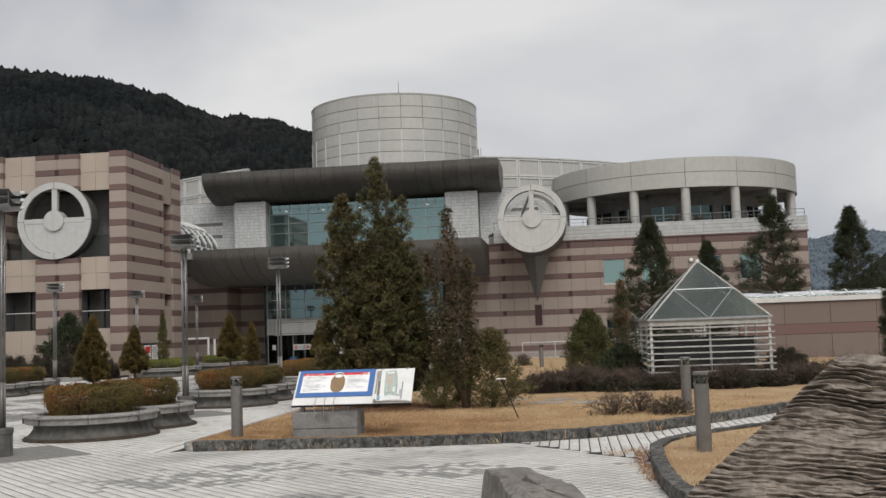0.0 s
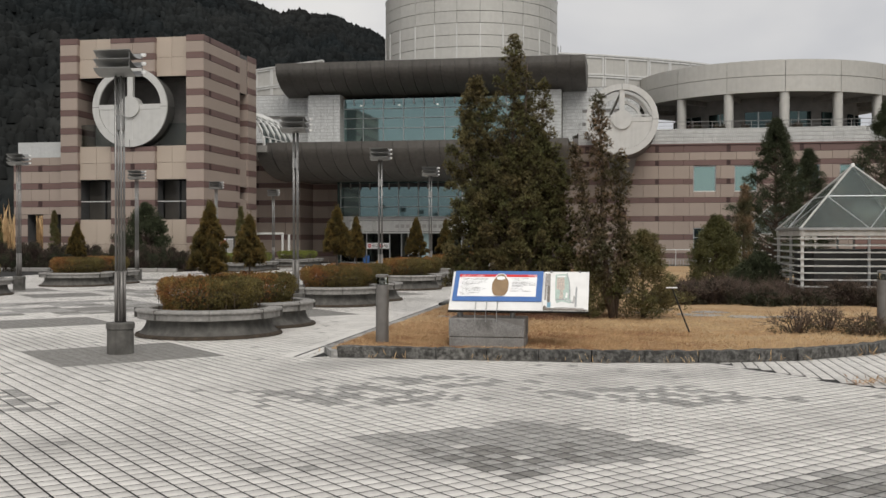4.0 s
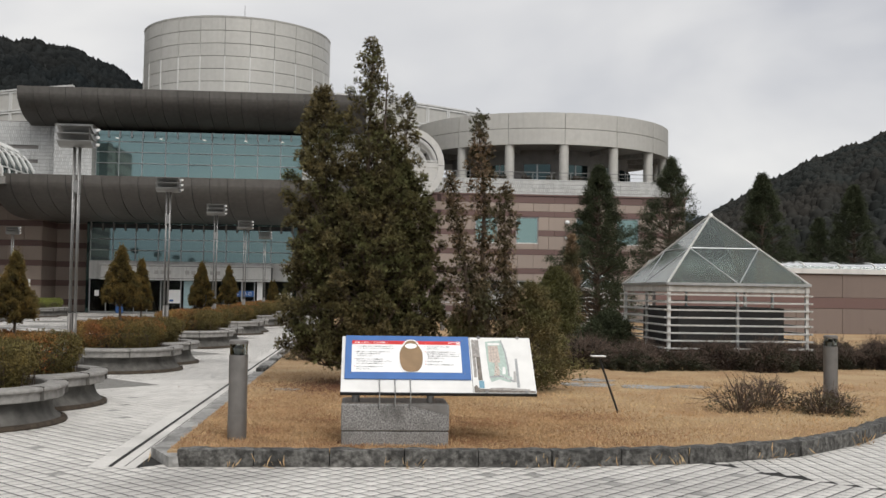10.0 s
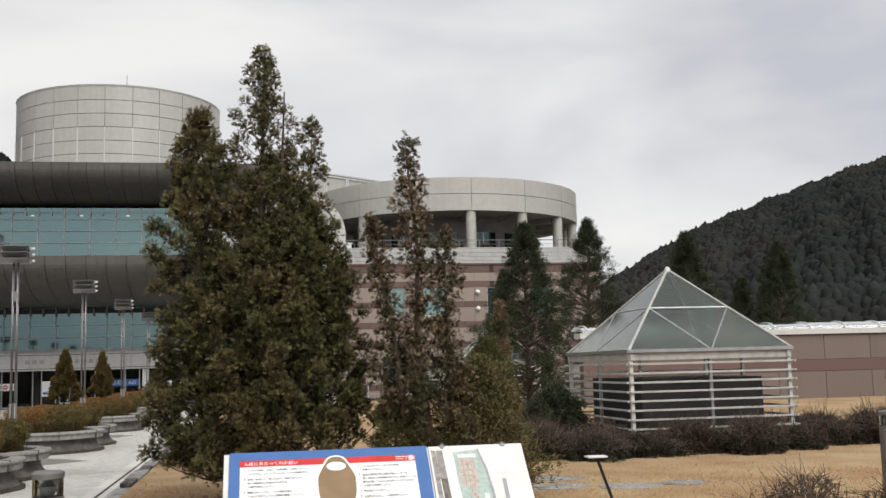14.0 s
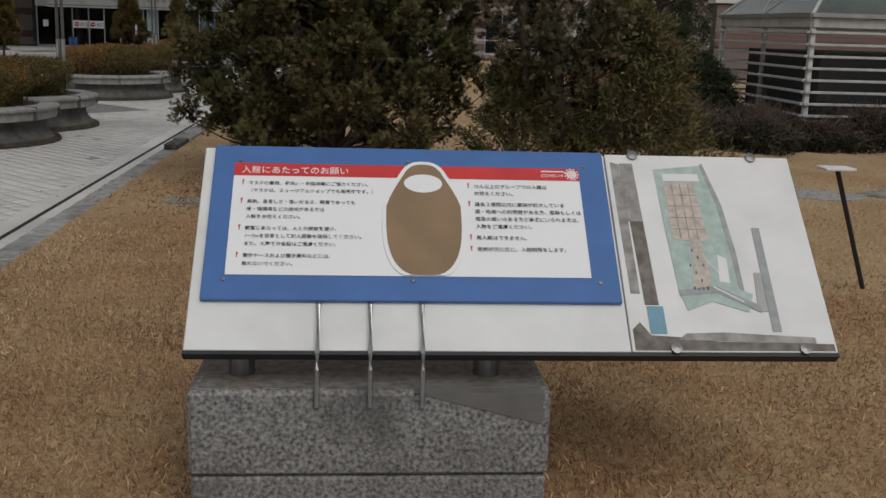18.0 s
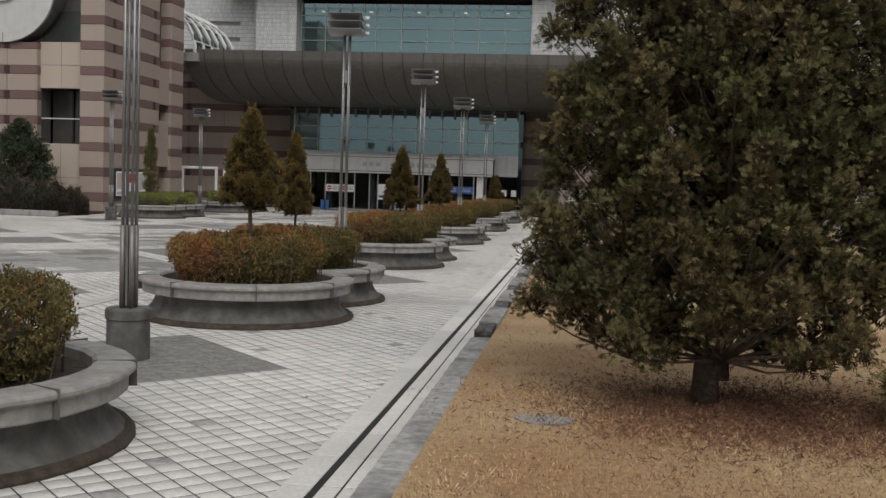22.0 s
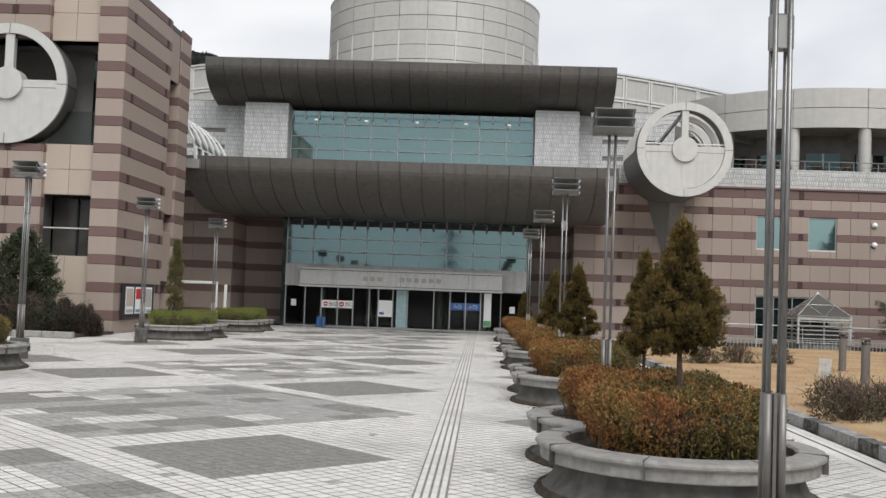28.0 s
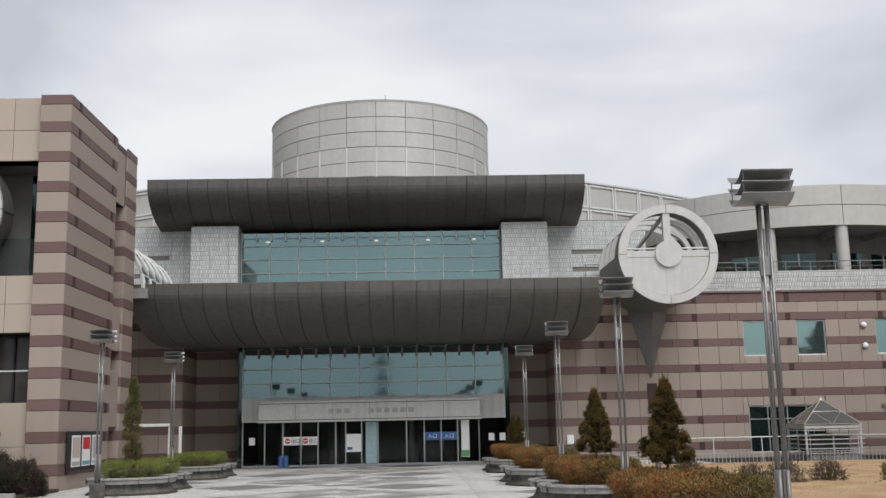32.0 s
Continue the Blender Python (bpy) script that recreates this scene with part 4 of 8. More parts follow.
# upper and lower glazing, the entrance
uw = window(-12.28, 0.74, 8.0, 11.4, 56.0, 9, (9.35, 10.05, 10.72), M["glass"])
lw = window(-11.6, 0.45, 3.06, 5.6, 52.75, 9, (3.75, 4.4, 5.1), M["glass_low"])
for wn_, x_, wd_, y_, z_ in ((uw, -12.28, 13.02, 56.0, 11.0), (lw, -11.6, 12.05, 52.75, 4.93)):
    part("transom_band", Geo().box(x_ + 0.1, x_ + wd_ - 0.1, y_ - 0.05, y_ - 0.03, z_ + 0.13, z_ + 0.38), M["glass"] if wn_ is uw else M["dark"], wn_, "band of short panes under the canopy")
    for k in range(19):
        xx = x_ + 0.08 + (wd_ - 0.16) * k / 18
        part("hanger", Geo().box(xx - 0.05, xx + 0.05, y_ - 0.09, y_ - 0.02, z_ - 0.02, z_ + 0.4, 0.01), M["alu"] if wn_ is uw else M["bollard"], wn_)
# added glowing discs in place of the lights seen in the upper glazing
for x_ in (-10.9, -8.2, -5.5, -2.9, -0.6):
    part("downlight", Geo().lathe([(0.0, 0.0), (0.09, 0.008), (0.10, 0.03), (0.09, 0.05)], 0, 0, 16), M["stand_in_glow"], uw, "round glowing disc standing in for a light seen in the glass", m=pose(x_, 55.75, 10.88))
# solid near-black box in place of the unlit hall
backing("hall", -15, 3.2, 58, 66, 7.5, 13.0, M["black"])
fs = backing("fascia", -11.6, 0.45, 52.72, 53.0, 2.02, 3.06, M["frame"], "white stone band over the entrance")
ln = backing("entrance_lintel", -10.72, -0.76, 51.9, 52.72, 1.99, 2.9, M["joint"], "pale panelled entrance lintel with faded lettering")
for i in range(6):
    piece("lintel_panel", 1.645, 0.05, 0.7, M["frame"], ln, (-10.72 + 1.66 * (i + 0.5), 51.885, 2.45))
part("lip", Geo().box(-10.78, -0.7, 51.84, 52.7, 2.83, 2.93, 0.01), M["frame"], ln)
part("lip", Geo().box(-10.78, -0.7, 51.84, 52.7, 1.98, 2.07, 0.01), M["frame"], ln)
for i in range(11):
    if i not in (3, 4):
        part("faded_mark", Geo().box(-7.6 + 0.36 * i, -7.6 + 0.36 * i + 0.24, 51.855, 51.862, 2.34, 2.56), M["faded"], ln)
PX = [-11.55, -10.5, -9.68, -8.87, -8.1, -7.3, -6.85, -6.13, -5.4, -4.1, -3.3, -2.53, -1.78, -0.79, 0.42]
for i, (a, b) in enumerate(zip(PX, PX[1:])):
    yy = 52.4 if 0 < i < 13 else 52.75
    dr = part("door" if i in (2, 3, 10, 11) else "glass_screen", Geo().box(a + 0.01, b - 0.01, yy, yy + 0.012, 0.08, 2.0), M["glass2"], museum)
    part("post", Geo().box(a - 0.03, a + 0.03, yy - 0.03, yy + 0.04, 0.0, 2.0, 0.005), M["alu"], dr)
    part("rail", Geo().box(a + 0.03, b - 0.03, yy - 0.02, yy + 0.03, 0.0, 0.09, 0.005), M["alu"], dr)
    if i in (2, 10):
        part("handle", Geo().tube([(b - 0.07, yy - 0.06, 0.75), (b - 0.07, yy - 0.06, 1.25)], 0.014), M["steel"], dr)
    if i in (3, 11):
        part("handle", Geo().tube([(a + 0.09, yy - 0.06, 0.75), (a + 0.09, yy - 0.06, 1.25)], 0.014), M["steel"], dr)
backing("lobby_floor", -11.6, 0.45, 52.3, 60, -0.06, 0.0, M["block"])
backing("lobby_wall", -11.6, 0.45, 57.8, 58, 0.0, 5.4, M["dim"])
backing("lobby_wall", -11.8, -11.6, 52.8, 60, 0, 7.4, M["glass_dark"])
backing("lobby_wall", 0.46, 0.66, 52.8, 60, 0, 7.4, M["glass_dark"])
for x in (-9.9, -7.5, -3.9, -1.6):
    part("lobby_column", Geo().lathe([(0.28, 0), (0.28, 3.0)], x, 54.2, 16), M["bollard"], museum)


def words(name, text, size, mat, parent, m, label=""):
    """Flat lettering as a mesh, standing in its own xy plane."""
    cu = bpy.data.curves.new(name, "FONT")
    cu.body, cu.size, cu.extrude, cu.resolution_u = text, size, 0.0004, 4
    tmp = bpy.data.objects.new(name, cu)
    scene.collection.objects.link(tmp)
    me = bpy.data.meshes.new_from_object(tmp.evaluated_get(bpy.context.evaluated_depsgraph_get()))
    bpy.data.objects.remove(tmp)
    me.materials.clear()
    me.materials.append(mat)
    return part(name, me, None, parent, label, m=m)


def door_sign(x0, x1, z0, z1, text, mat, ink, icon=False):
    ds = lone("door_sign", Geo().box(x0, x1, 52.375, 52.385, z0, z1), mat, "blue entrance sign on a glass door" if not icon else "white exit sign with a red roundel on a glass door", "sign", "door signs")
    words("lettering", text, (z1 - z0) * 0.62, ink, ds, pose(x0 + (0.34 if icon else 0.12), 52.372, z0 + (z1 - z0) * 0.28, 90))
    if icon:
        part("roundel", Geo().lathe([(0.12, 0), (0, 0.002)], 0, 0, 20), M["redink"], ds, m=pose(x0 + 0.19, 52.373, (z0 + z1) / 2, 90))
        part("bar", Geo().box(x0 + 0.1, x0 + 0.28, 52.366, 52.37, (z0 + z1) / 2 - 0.025, (z0 + z1) / 2 + 0.025), M["paper"], ds)


door_sign(-9.66, -8.9, 0.97, 1.34, "出口", M["paper"], M["ink"], True)
door_sign(-8.85, -8.1, 0.97, 1.34, "出口", M["paper"], M["ink"], True)
door_sign(-3.27, -2.56, 1.07, 1.43, "入口", M["blue"], M["paper"])
door_sign(-2.51, -1.8, 1.07, 1.43, "入口", M["blue"], M["paper"])
po = lone("notice_poster", Geo().box(-6.83, -6.15, 52.37, 52.38, 0.62, 1.42), M["paper"], "white poster on the entrance glass", "poster")
part("stamp", Geo().box(-6.78, -6.55, 52.362, 52.368, 0.72, 0.84), M["blue"], po)
lone("glass_banner", Geo().box(-5.95, -5.45, 52.37, 52.38, 0.1, 1.95), M["cyan"], "pale turquoise banner panel behind the entrance glass", "banner")
vb = lone("standing_banner", Geo().box(-1.62, -1.26, 52.3, 52.32, 0.3, 1.95), M["paper"], "tall white banner with a green foot", "banner")
part("foot_band", Geo().box(-1.61, -1.27, 52.29, 52.298, 0.32, 0.6), M["green"], vb)
for x in (-9.75, -9.5):
    bn = thing("umbrella_bin", "small blue bin beside the exit door", "bin", (x, 52.1, 0), group="blue bins")
    part("body", Geo().lathe([(0.09, 0), (0.11, 0.5), (0.1, 0.5), (0.085, 0.05)], 0, 0, 14), M["blue"], bn)
for x in (-11.25, -0.35, 0.15):
    lone("door_notice", Geo().box(x, x + 0.26, 52.72, 52.73, 1.0, 1.33), M["paper"], "small white notice on dark glass", "notice", "door notices")
for x, z in ((1.3, 0.95), (3.1, 0.78)):
    lone("wall_notice", Geo().box(x, x + 0.3, 51.72, 51.73, z, z + 0.4) if x > 2 else Geo().box(x, x + 0.3, 54.62, 54.635, z, z + 0.42), M["paper"], "small white notice on the striped wall", "notice", "wall notices")

# ---- drum, rotunda, masts ----
CX, CY, CR = -5.72, 73.2, 7.33
dm = part("drum", Geo().lathe([(CR - 0.05, 12), (CR - 0.05, 21.5), (CR - 0.4, 21.5), (0, 21.3)], CX, CY, 50), M["joint"], museum, "silver panelled drum")
rows = [12.0, 12.95, 13.9, 14.85, 15.8, 16.74, 17.67, 18.62, 19.56, 20.51, 21.5]
for z0, z1 in zip(rows[3:], rows[4:]):
    g = Geo()
    half, k = math.pi / 25 - 0.0022, 4
    prof = [(CR - 0.05, z0 + 0.012), (CR, z0 + 0.022), (CR, z1 - 0.022), (CR - 0.05, z1 - 0.012)]
    g.lathe(prof, 0, 0, k, -half, half)
    n = len(prof)
    g.f += [(0, 1, 2, 3)[::-1], (k * n, k * n + 1, k * n + 2, k * n + 3)]
    me = g.mesh("drum_panel", M["panel"])
    for i in range(-7, 8):
        part("drum_panel", me, None, dm, m=pose(CX, CY, 0, 0, 0, -90 + 360 / 25 * (i + 0.5) - 0.6))
rib_m = Geo().box(-0.05, 0.05, -CR - 0.05, -CR + 0.02, 14.9, 18.6, 0.01).mesh("drum_rib", M["frame"])
for i in range(-7, 9):
    part("drum_rib", rib_m, None, dm, "pale upright strip", m=pose(CX, CY, 0, 0, 0, 360 / 25 * i - 0.6))
part("drum_cap", Geo().lathe([(CR + 0.02, 21.46), (CR + 0.05, 21.6), (CR - 0.3, 21.6)], CX, CY, 50), M["panel"], dm)
part("mast", Geo().tube([(-5.4, 74, 21), (-5.4, 74, 24.6)], [0.05, 0.02]), M["steel"], dm)
part("roof_ladder", Geo().box(1.65, 1.72, 73.0, 73.5, 14.5, 17.8).box(1.9, 1.95, 73.0, 73.05, 15.5, 17.9), M["steel"], dm)
RX, RY, RR = 17.01, 61.94, 8.92
ro = part("rotunda", Geo().lathe([(RR - 0.55, 10.85), (RR - 0.05, 10.85), (RR - 0.05, 12.8), (RR - 0.5, 12.8), (0, 13.0)], RX, RY, 64), M["joint"], museum, "round roof band of silver panels")
for z0, z1 in ((10.83, 11.85), (11.85, 12.86)):
    g = Geo()
    half, k = 0.2 - 0.0015, 7
    prof = [(RR - 0.06, z0 + 0.008), (RR, z0 + 0.018), (RR, z1 - 0.018), (RR - 0.06, z1 - 0.008)]
    g.lathe(prof, 0, 0, k, -half, half)
    n = len(prof)
    g.f += [(3, 2, 1, 0), (k * n, k * n + 1, k * n + 2, k * n + 3)]
    me = g.mesh("roof_panel", M["panel"])
    for i in range(-5, 6):
        part("roof_panel", me, None, ro, m=pose(RX, RY, 0, 0, 0, -90 + math.degrees(0.01 + 0.4 * i + 0.2)))
part("soffit", Geo().lathe([(5.5, 10.84), (RR - 0.05, 10.84)][::-1], RX, RY, 48), M["rim"], ro)
col = Geo().lathe([(0.31, 7.5), (0.31, 10.85)], 0, 0, 20).mesh("column", M["panel"], True)
for k in range(-4, 5):
    a = 0.01 + 0.4 * k
    part("column", col, None, ro, "round silver column", m=pose(RX + 8.55 * math.sin(a), RY - 8.55 * math.cos(a), 0))
    part("beam", Geo().box(-0.12, 0.12, -8.2, -5.6, 10.55, 10.84), M["rim"], ro, m=pose(RX, RY, 0, 0, 0, math.degrees(a)))
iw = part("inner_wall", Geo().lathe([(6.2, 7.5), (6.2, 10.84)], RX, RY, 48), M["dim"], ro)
for k in range(-8, 9):
    if k % 2:
        a = 0.01 + 0.2 * k
        part("inner_window", Geo().box(-0.85, 0.85, -6.3, -6.18, 8.0, 9.9), M["glass_dark"], iw, m=pose(RX, RY, 0, 0, 0, math.degrees(a)))
        part("window_post", Geo().box(-0.04, 0.04, -6.34, -6.3, 8.0, 9.9), M["alu"], iw, m=pose(RX, RY, 0, 0, 0, math.degrees(a)))


# ---- the two great wheels ----
def ring(g, r0, r1, y0, y1, seg=56, a0=0.0, a1=2 * math.pi):
    """A flat-faced ring round the y axis."""
    full = a1 - a0 > 6.28
    k = seg if full else seg + 1
    v, f = [], []
    for i in range(k):
        a = a0 + (a1 - a0) * i / seg
        for r, y in ((r0, y0), (r1, y0), (r1, y1), (r0, y1)):
            v.append((r * math.cos(a), y, r * math.sin(a)))
    for i in range(seg):
        j = (i + 1) % k
        for q in range(4):
            f.append((i * 4 + q, i * 4 + (q + 1) % 4, j * 4 + (q + 1) % 4, j * 4 + q))
    if not full:
        f += [(0, 1, 2, 3), (4 * (k - 1) + 3, 4 * (k - 1) + 2, 4 * (k - 1) + 1, 4 * (k - 1))]
    return g.add(v, f)


def sector(g, r, y0, y1, a0, a1, seg=20):
    n = seg + 1
    pts = [(r * math.cos(a0 + (a1 - a0) * i / seg), r * math.sin(a0 + (a1 - a0) * i / seg)) for i in range(n)] + [(0, 0)]
    m = len(pts)
    v = [(x, y0, z) for x, z in pts] + [(x, y1, z) for x, z in pts]
    f = [tuple(range(m)), tuple(range(m, 2 * m))[::-1]] + [(i, m + i, m + (i + 1) % m, (i + 1) % m) for i in range(m)]
    return g.add(v, f)


def wheel(at, depth, back):
    """A big sundial-like metal wheel: rim, hub, spokes, a closed lower half."""
    wl = part("wheel", ring(Geo(), 1.76, 2.11, 0, 0.12), M["wheel"], museum, "great round metal wheel on the wall", m=pose(*at))
    part("rim_side", ring(Geo(), 1.8, 2.09, 0.12, depth), M["wheel_side"], wl, "side of the wheel, darker than its face")
    part("hub", ring(Geo(), 0.0, 0.56, -0.06, 0.5, 32), M["wheel"], wl)
    part("spoke", Geo().box(-0.16, 0.16, 0.05, 0.3, 0.5, 1.86, 0.02), M["wheel"], wl)
    for s in (1, -1):
        part("spoke", Geo().box(0.5, 1.86, 0.05, 0.3, -0.14, 0.14, 0.02) if s > 0 else Geo().box(-1.86, -0.5, 0.05, 0.3, -0.14, 0.14, 0.02), M["wheel"], wl)
    part("lower_spoke", Geo().box(-0.135, 0.135, 0.055, 0.3, -1.8, -0.5, 0.01), M["wheel"], wl)
    part("lower_plate", sector(Geo(), 1.74, 0.07, 0.2, math.pi, 1.5 * math.pi - 0.015), M["wheel"], wl)
    part("lower_plate", sector(Geo(), 1.74, 0.07, 0.2, 1.5 * math.pi + 0.015, 2 * math.pi), M["wheel"], wl)
    for a in (0, 0.5, 1, 1.5):
        part("rim_joint", Geo().box(1.75, 2.115, -0.003, depth, -0.012, 0.012), M["joint"], wl, m=pose(0, 0, 0, 0, 90 * a * 2, 0))
    if back:
        part("drum_skin", ring(Geo(), 2.07, 2.09, depth, back, 56, math.pi, 2 * math.pi), M["wheel_side"], wl, "lower skin of the wheel's drum, darker than the face")
        for k in range(3):
            part("hoop", ring(Geo(), 1.9, 2.1, depth + (back - depth) * (k + 1) / 3, depth + (back - depth) * (k + 1) / 3 + 0.12, 32, 0.0, math.pi), M["wheel"], wl)
        for z, x in ((0.0, -2.0), (1.2, -1.65), (0.0, 2.0)):
            part("stringer", Geo().tube([(x, 0.3, z), (x, back, z)], 0.04), M["wheel"], wl)
        part("brace", Geo().tube([(0, 0.3, 1.75), (-1.2, back, -0.1)], 0.09, 4), M["wheel"], wl)
        for r0_, r1_ in ((0.98, 1.16), (1.38, 1.58)):
            part("arc", ring(Geo(), r0_, r1_, 0.5, 0.75, 24, 0.1, math.pi / 2), M["wheel"], wl)
        part("tie_rod", Geo().tube([(-1.75, 0.16, 0.25), (1.75, 0.16, 0.25)], 0.035, 8), M["frame"], wl)
    return wl


wheel((-18.5, 36.55, 8.58), 1.0, 0)
wr = wheel((7.05, 47.4, 8.64), 0.9, 4.6)
part("wedge", Geo().add([(-0.98, 4.38, -1.75), (0.0, 3.2, -1.75), (0.98, 4.38, -1.75), (0.0, 4.36, -5.05)], [(0, 1, 3), (1, 2, 3), (2, 0, 3), (2, 1, 0)]), M["tray"], wr, "grey pointed metal wedge")
backing("wall_slot", 6.85, 7.3, 51.76, 51.8, 2.05, 3.4, M["inset"])

# ---- clock tower block ----
tower = thing("tower_block", "square striped granite block with a great wheel", "building")


def tpart(name, x0, x1, y0, y1, z0, z1, mat=None):
    return part(name, Geo().box(x0, x1, y0, y1, z0, z1), mat or M["joint"], tower)


T0, T1, TY = -22.55, -14.42, 36.7
# near-black core painted as the dark inside the block
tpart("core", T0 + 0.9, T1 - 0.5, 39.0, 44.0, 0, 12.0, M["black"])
tpart("roof", T0 + 0.05, T1 - 0.05, TY + 0.35, 44.4, 12.0, 12.2, M["joint"])
for x0, x1 in ((T0, -21.6), (-15.4, T1)):
    pl = tpart("corner_pier", x0 + 0.05, x1 - 0.05, TY + 0.05, TY + 1.9, 0, 12.0)
    clad(pl, (x0, TY + 0.05), (x1, TY + 0.05), 0, 12.29, TB, 1.2)
    inner = x1 if x0 == T0 else x0
    if x0 == T0:
        clad(pl, (x1 - 0.05, TY + 0.05), (x1 - 0.05, TY + 1.9), 6.5, 10.2, TB, 1.2)
cc = tpart("centre_pier", -19.56, -17.24, TY + 0.05, TY + 1.2, 0, 6.5)
clad(cc, (-19.6, TY + 0.05), (-17.2, TY + 0.05), 0, 6.5, TB, 1.2, inserts=2.4)
ct = tpart("centre_head", -19.56, -17.24, TY + 0.05, TY + 1.2, 10.2, 12.0)
clad(ct, (-19.6, TY + 0.05), (-17.2, TY + 0.05), 10.2, 12.22, TB, 1.2, inserts=2.4)
for a_, b_ in ((0, 6.5), (10.2, 12.22)):
    clad(cc, (-17.205, TY), (-17.205, TY + 0.34), a_, b_, TB, 0.4)
    clad(cc, (-19.595, TY + 0.34), (-19.595, TY), a_, b_, TB, 0.4)
clad(cc, (-21.605, TY), (-21.605, TY + 0.34), 0, 12.29, TB, 0.4)
for x0, x1 in ((-21.6, -19.6), (-17.2, -15.4)):
    for z0, z1 in ((0.0, 2.65), (4.77, 6.55), (10.2, 12.2)):
        pn = tpart("spandrel", x0 + 0.01, x1 - 0.01, TY + 0.3, TY + 0.9, z0, z1)
        zm = (z0 + z1) / 2
        clad(pn, (x0, TY + 0.3), (x1, TY + 0.3), z0, zm, [], 1.0, light=M["beige"])
        clad(pn, (x0, TY + 0.3), (x1, TY + 0.3), zm, z1 + (0.07 if z1 > 12 else 0), [], 1.0, light=M["beige"])
    tpart("ledge", x0, x1, TY + 0.3, TY + 2.2, 6.42, 6.55, M["beige"])
    tpart("balcony_glass", x0, x1, TY + 0.5, TY + 0.53, 6.55, 7.75, M["glass2"])
    tpart("window_pane", x0, x1, TY + 1.3, TY + 1.33, 2.65, 4.77, M["tint"])
    tpart("guard_bar", x0, x1, TY + 0.42, TY + 0.46, 3.6, 3.64, M["frame"])
    tpart("window_post", (x0 + x1) / 2 - 0.03, (x0 + x1) / 2 + 0.03, TY + 1.2, TY + 1.3, 2.65, 4.77, M["dark"])
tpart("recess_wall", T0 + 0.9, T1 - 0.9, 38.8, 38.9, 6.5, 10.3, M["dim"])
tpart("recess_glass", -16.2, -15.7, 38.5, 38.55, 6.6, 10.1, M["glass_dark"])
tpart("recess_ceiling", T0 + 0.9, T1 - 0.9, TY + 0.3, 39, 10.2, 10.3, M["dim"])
sw = tpart("side_wall", T1 - 0.4, T1 - 0.05, TY + 0.1, 41.8, 0, 12.0)
clad(sw, (T1 - 0.05, TY), (T1 - 0.05, 41.8), 0, 12.29, TB, 5.2, inserts=2.6)
nt = tpart("side_recess", T1 - 1.0, T1 - 0.6, 41.8, 43.1, 0, 12.0)
clad(nt, (T1 - 0.12, 41.8), (T1 - 0.12, 43.1), 10.0, 12.1, [], 1.3, light=M["pink"])
clad(nt, (T1 - 0.55, 41.8), (T1 - 0.55, 43.1), 0, 10, TB, 1.3)
for z0, z1 in ((4.6, 6.2), (1.9, 3.9)):
    clad(nt, (T1 - 0.12, 41.9), (T1 - 0.12, 43.0), z0, z1, [], 1.1)
bp = tpart("corner_pier", T1 - 0.9, T1 - 0.05, 43.1, 44.45, 0, 12.0)
clad(bp, (T1 - 0.05, 43.1), (T1 - 0.05, 44.45), 0, 12.29, TB, 1.4)
clad(bp, (T1 - 0.55, 43.1), (T1, 43.1), 0, 10, TB, 1.4)
tpart("back_wall", T0, T1 - 0.9, 44.1, 44.4, 0, 12.0, M["pink"])
tpart("west_wall", T0, T0 + 0.3, 38.6, 44.1, 0, 12.0, M["pink"])
tpart("west_wall", T0 + 0.06, T0 + 0.3, TY + 1.9, 38.6, 0, 12.0, M["pink"])
wg = part("side_wing", Geo().box(-25.66, T0, 37.4, 44, 2.95, 6.0), M["joint"], tower)
clad(wg, (-25.7, 37.4), (T0, 37.4), 2.95, 6.05, TB, 1.0, inserts=3)
clad(wg, (-25.7, 44), (-25.7, 37.4), 2.95, 6.05, TB, 1.0)
wp = part("wing_parapet", Geo().box(-25.6, T0, 37.6, 44, 6.05, 6.9), M["white"], tower)
for x in (-25.66, -24.0):
    pl = part("wing_pier", Geo().box(x, x + 0.75, 37.42, 38.2, 0, 2.95), M["joint"], tower)
    clad(pl, (x, 37.42), (x + 0.75, 37.42), 0, 2.95, TB, 1.0)
part("wing_back", Geo().box(-25.66, T0, 43.8, 44, 0, 3.0), M["dim"], tower)

# glazed vault ribs between the tower and the canopy
vt = thing("glazed_vault", "pale steel arched ribs of a glazed vault", "roof structure")
for k in range(6):
    y = 45.8 + 1.1 * k
    part("rib", Geo().tube([(-17.4 + 3.0 * math.sin(a), y, 7.3 + 2.6 * math.cos(a)) for a in np.linspace(0, math.pi / 2, 10)], 0.09, 5), M["frame"], vt)
part("glazing", Geo().add([(-17.4 + 2.95 * math.sin(a), y, 7.28 + 2.55 * math.cos(a)) for y in (45.8, 51.5) for a in np.linspace(0, math.pi / 2, 9)], [(i, i + 1, i + 10, i + 9) for i in range(8)]), M["glass_dark"], vt)
for a in (0.5, 0.95, 1.35):
    part("purlin", Geo().tube([(-17.4 + 3.0 * math.sin(a), 45.8, 7.3 + 2.6 * math.cos(a)), (-17.4 + 3.0 * math.sin(a), 51.4, 7.3 + 2.6 * math.cos(a))], 0.05, 5), M["frame"], vt)
part("sill", Geo().box(-17.6, -14.2, 45.6, 51.6, 6.9, 7.3), M["rim"], vt)

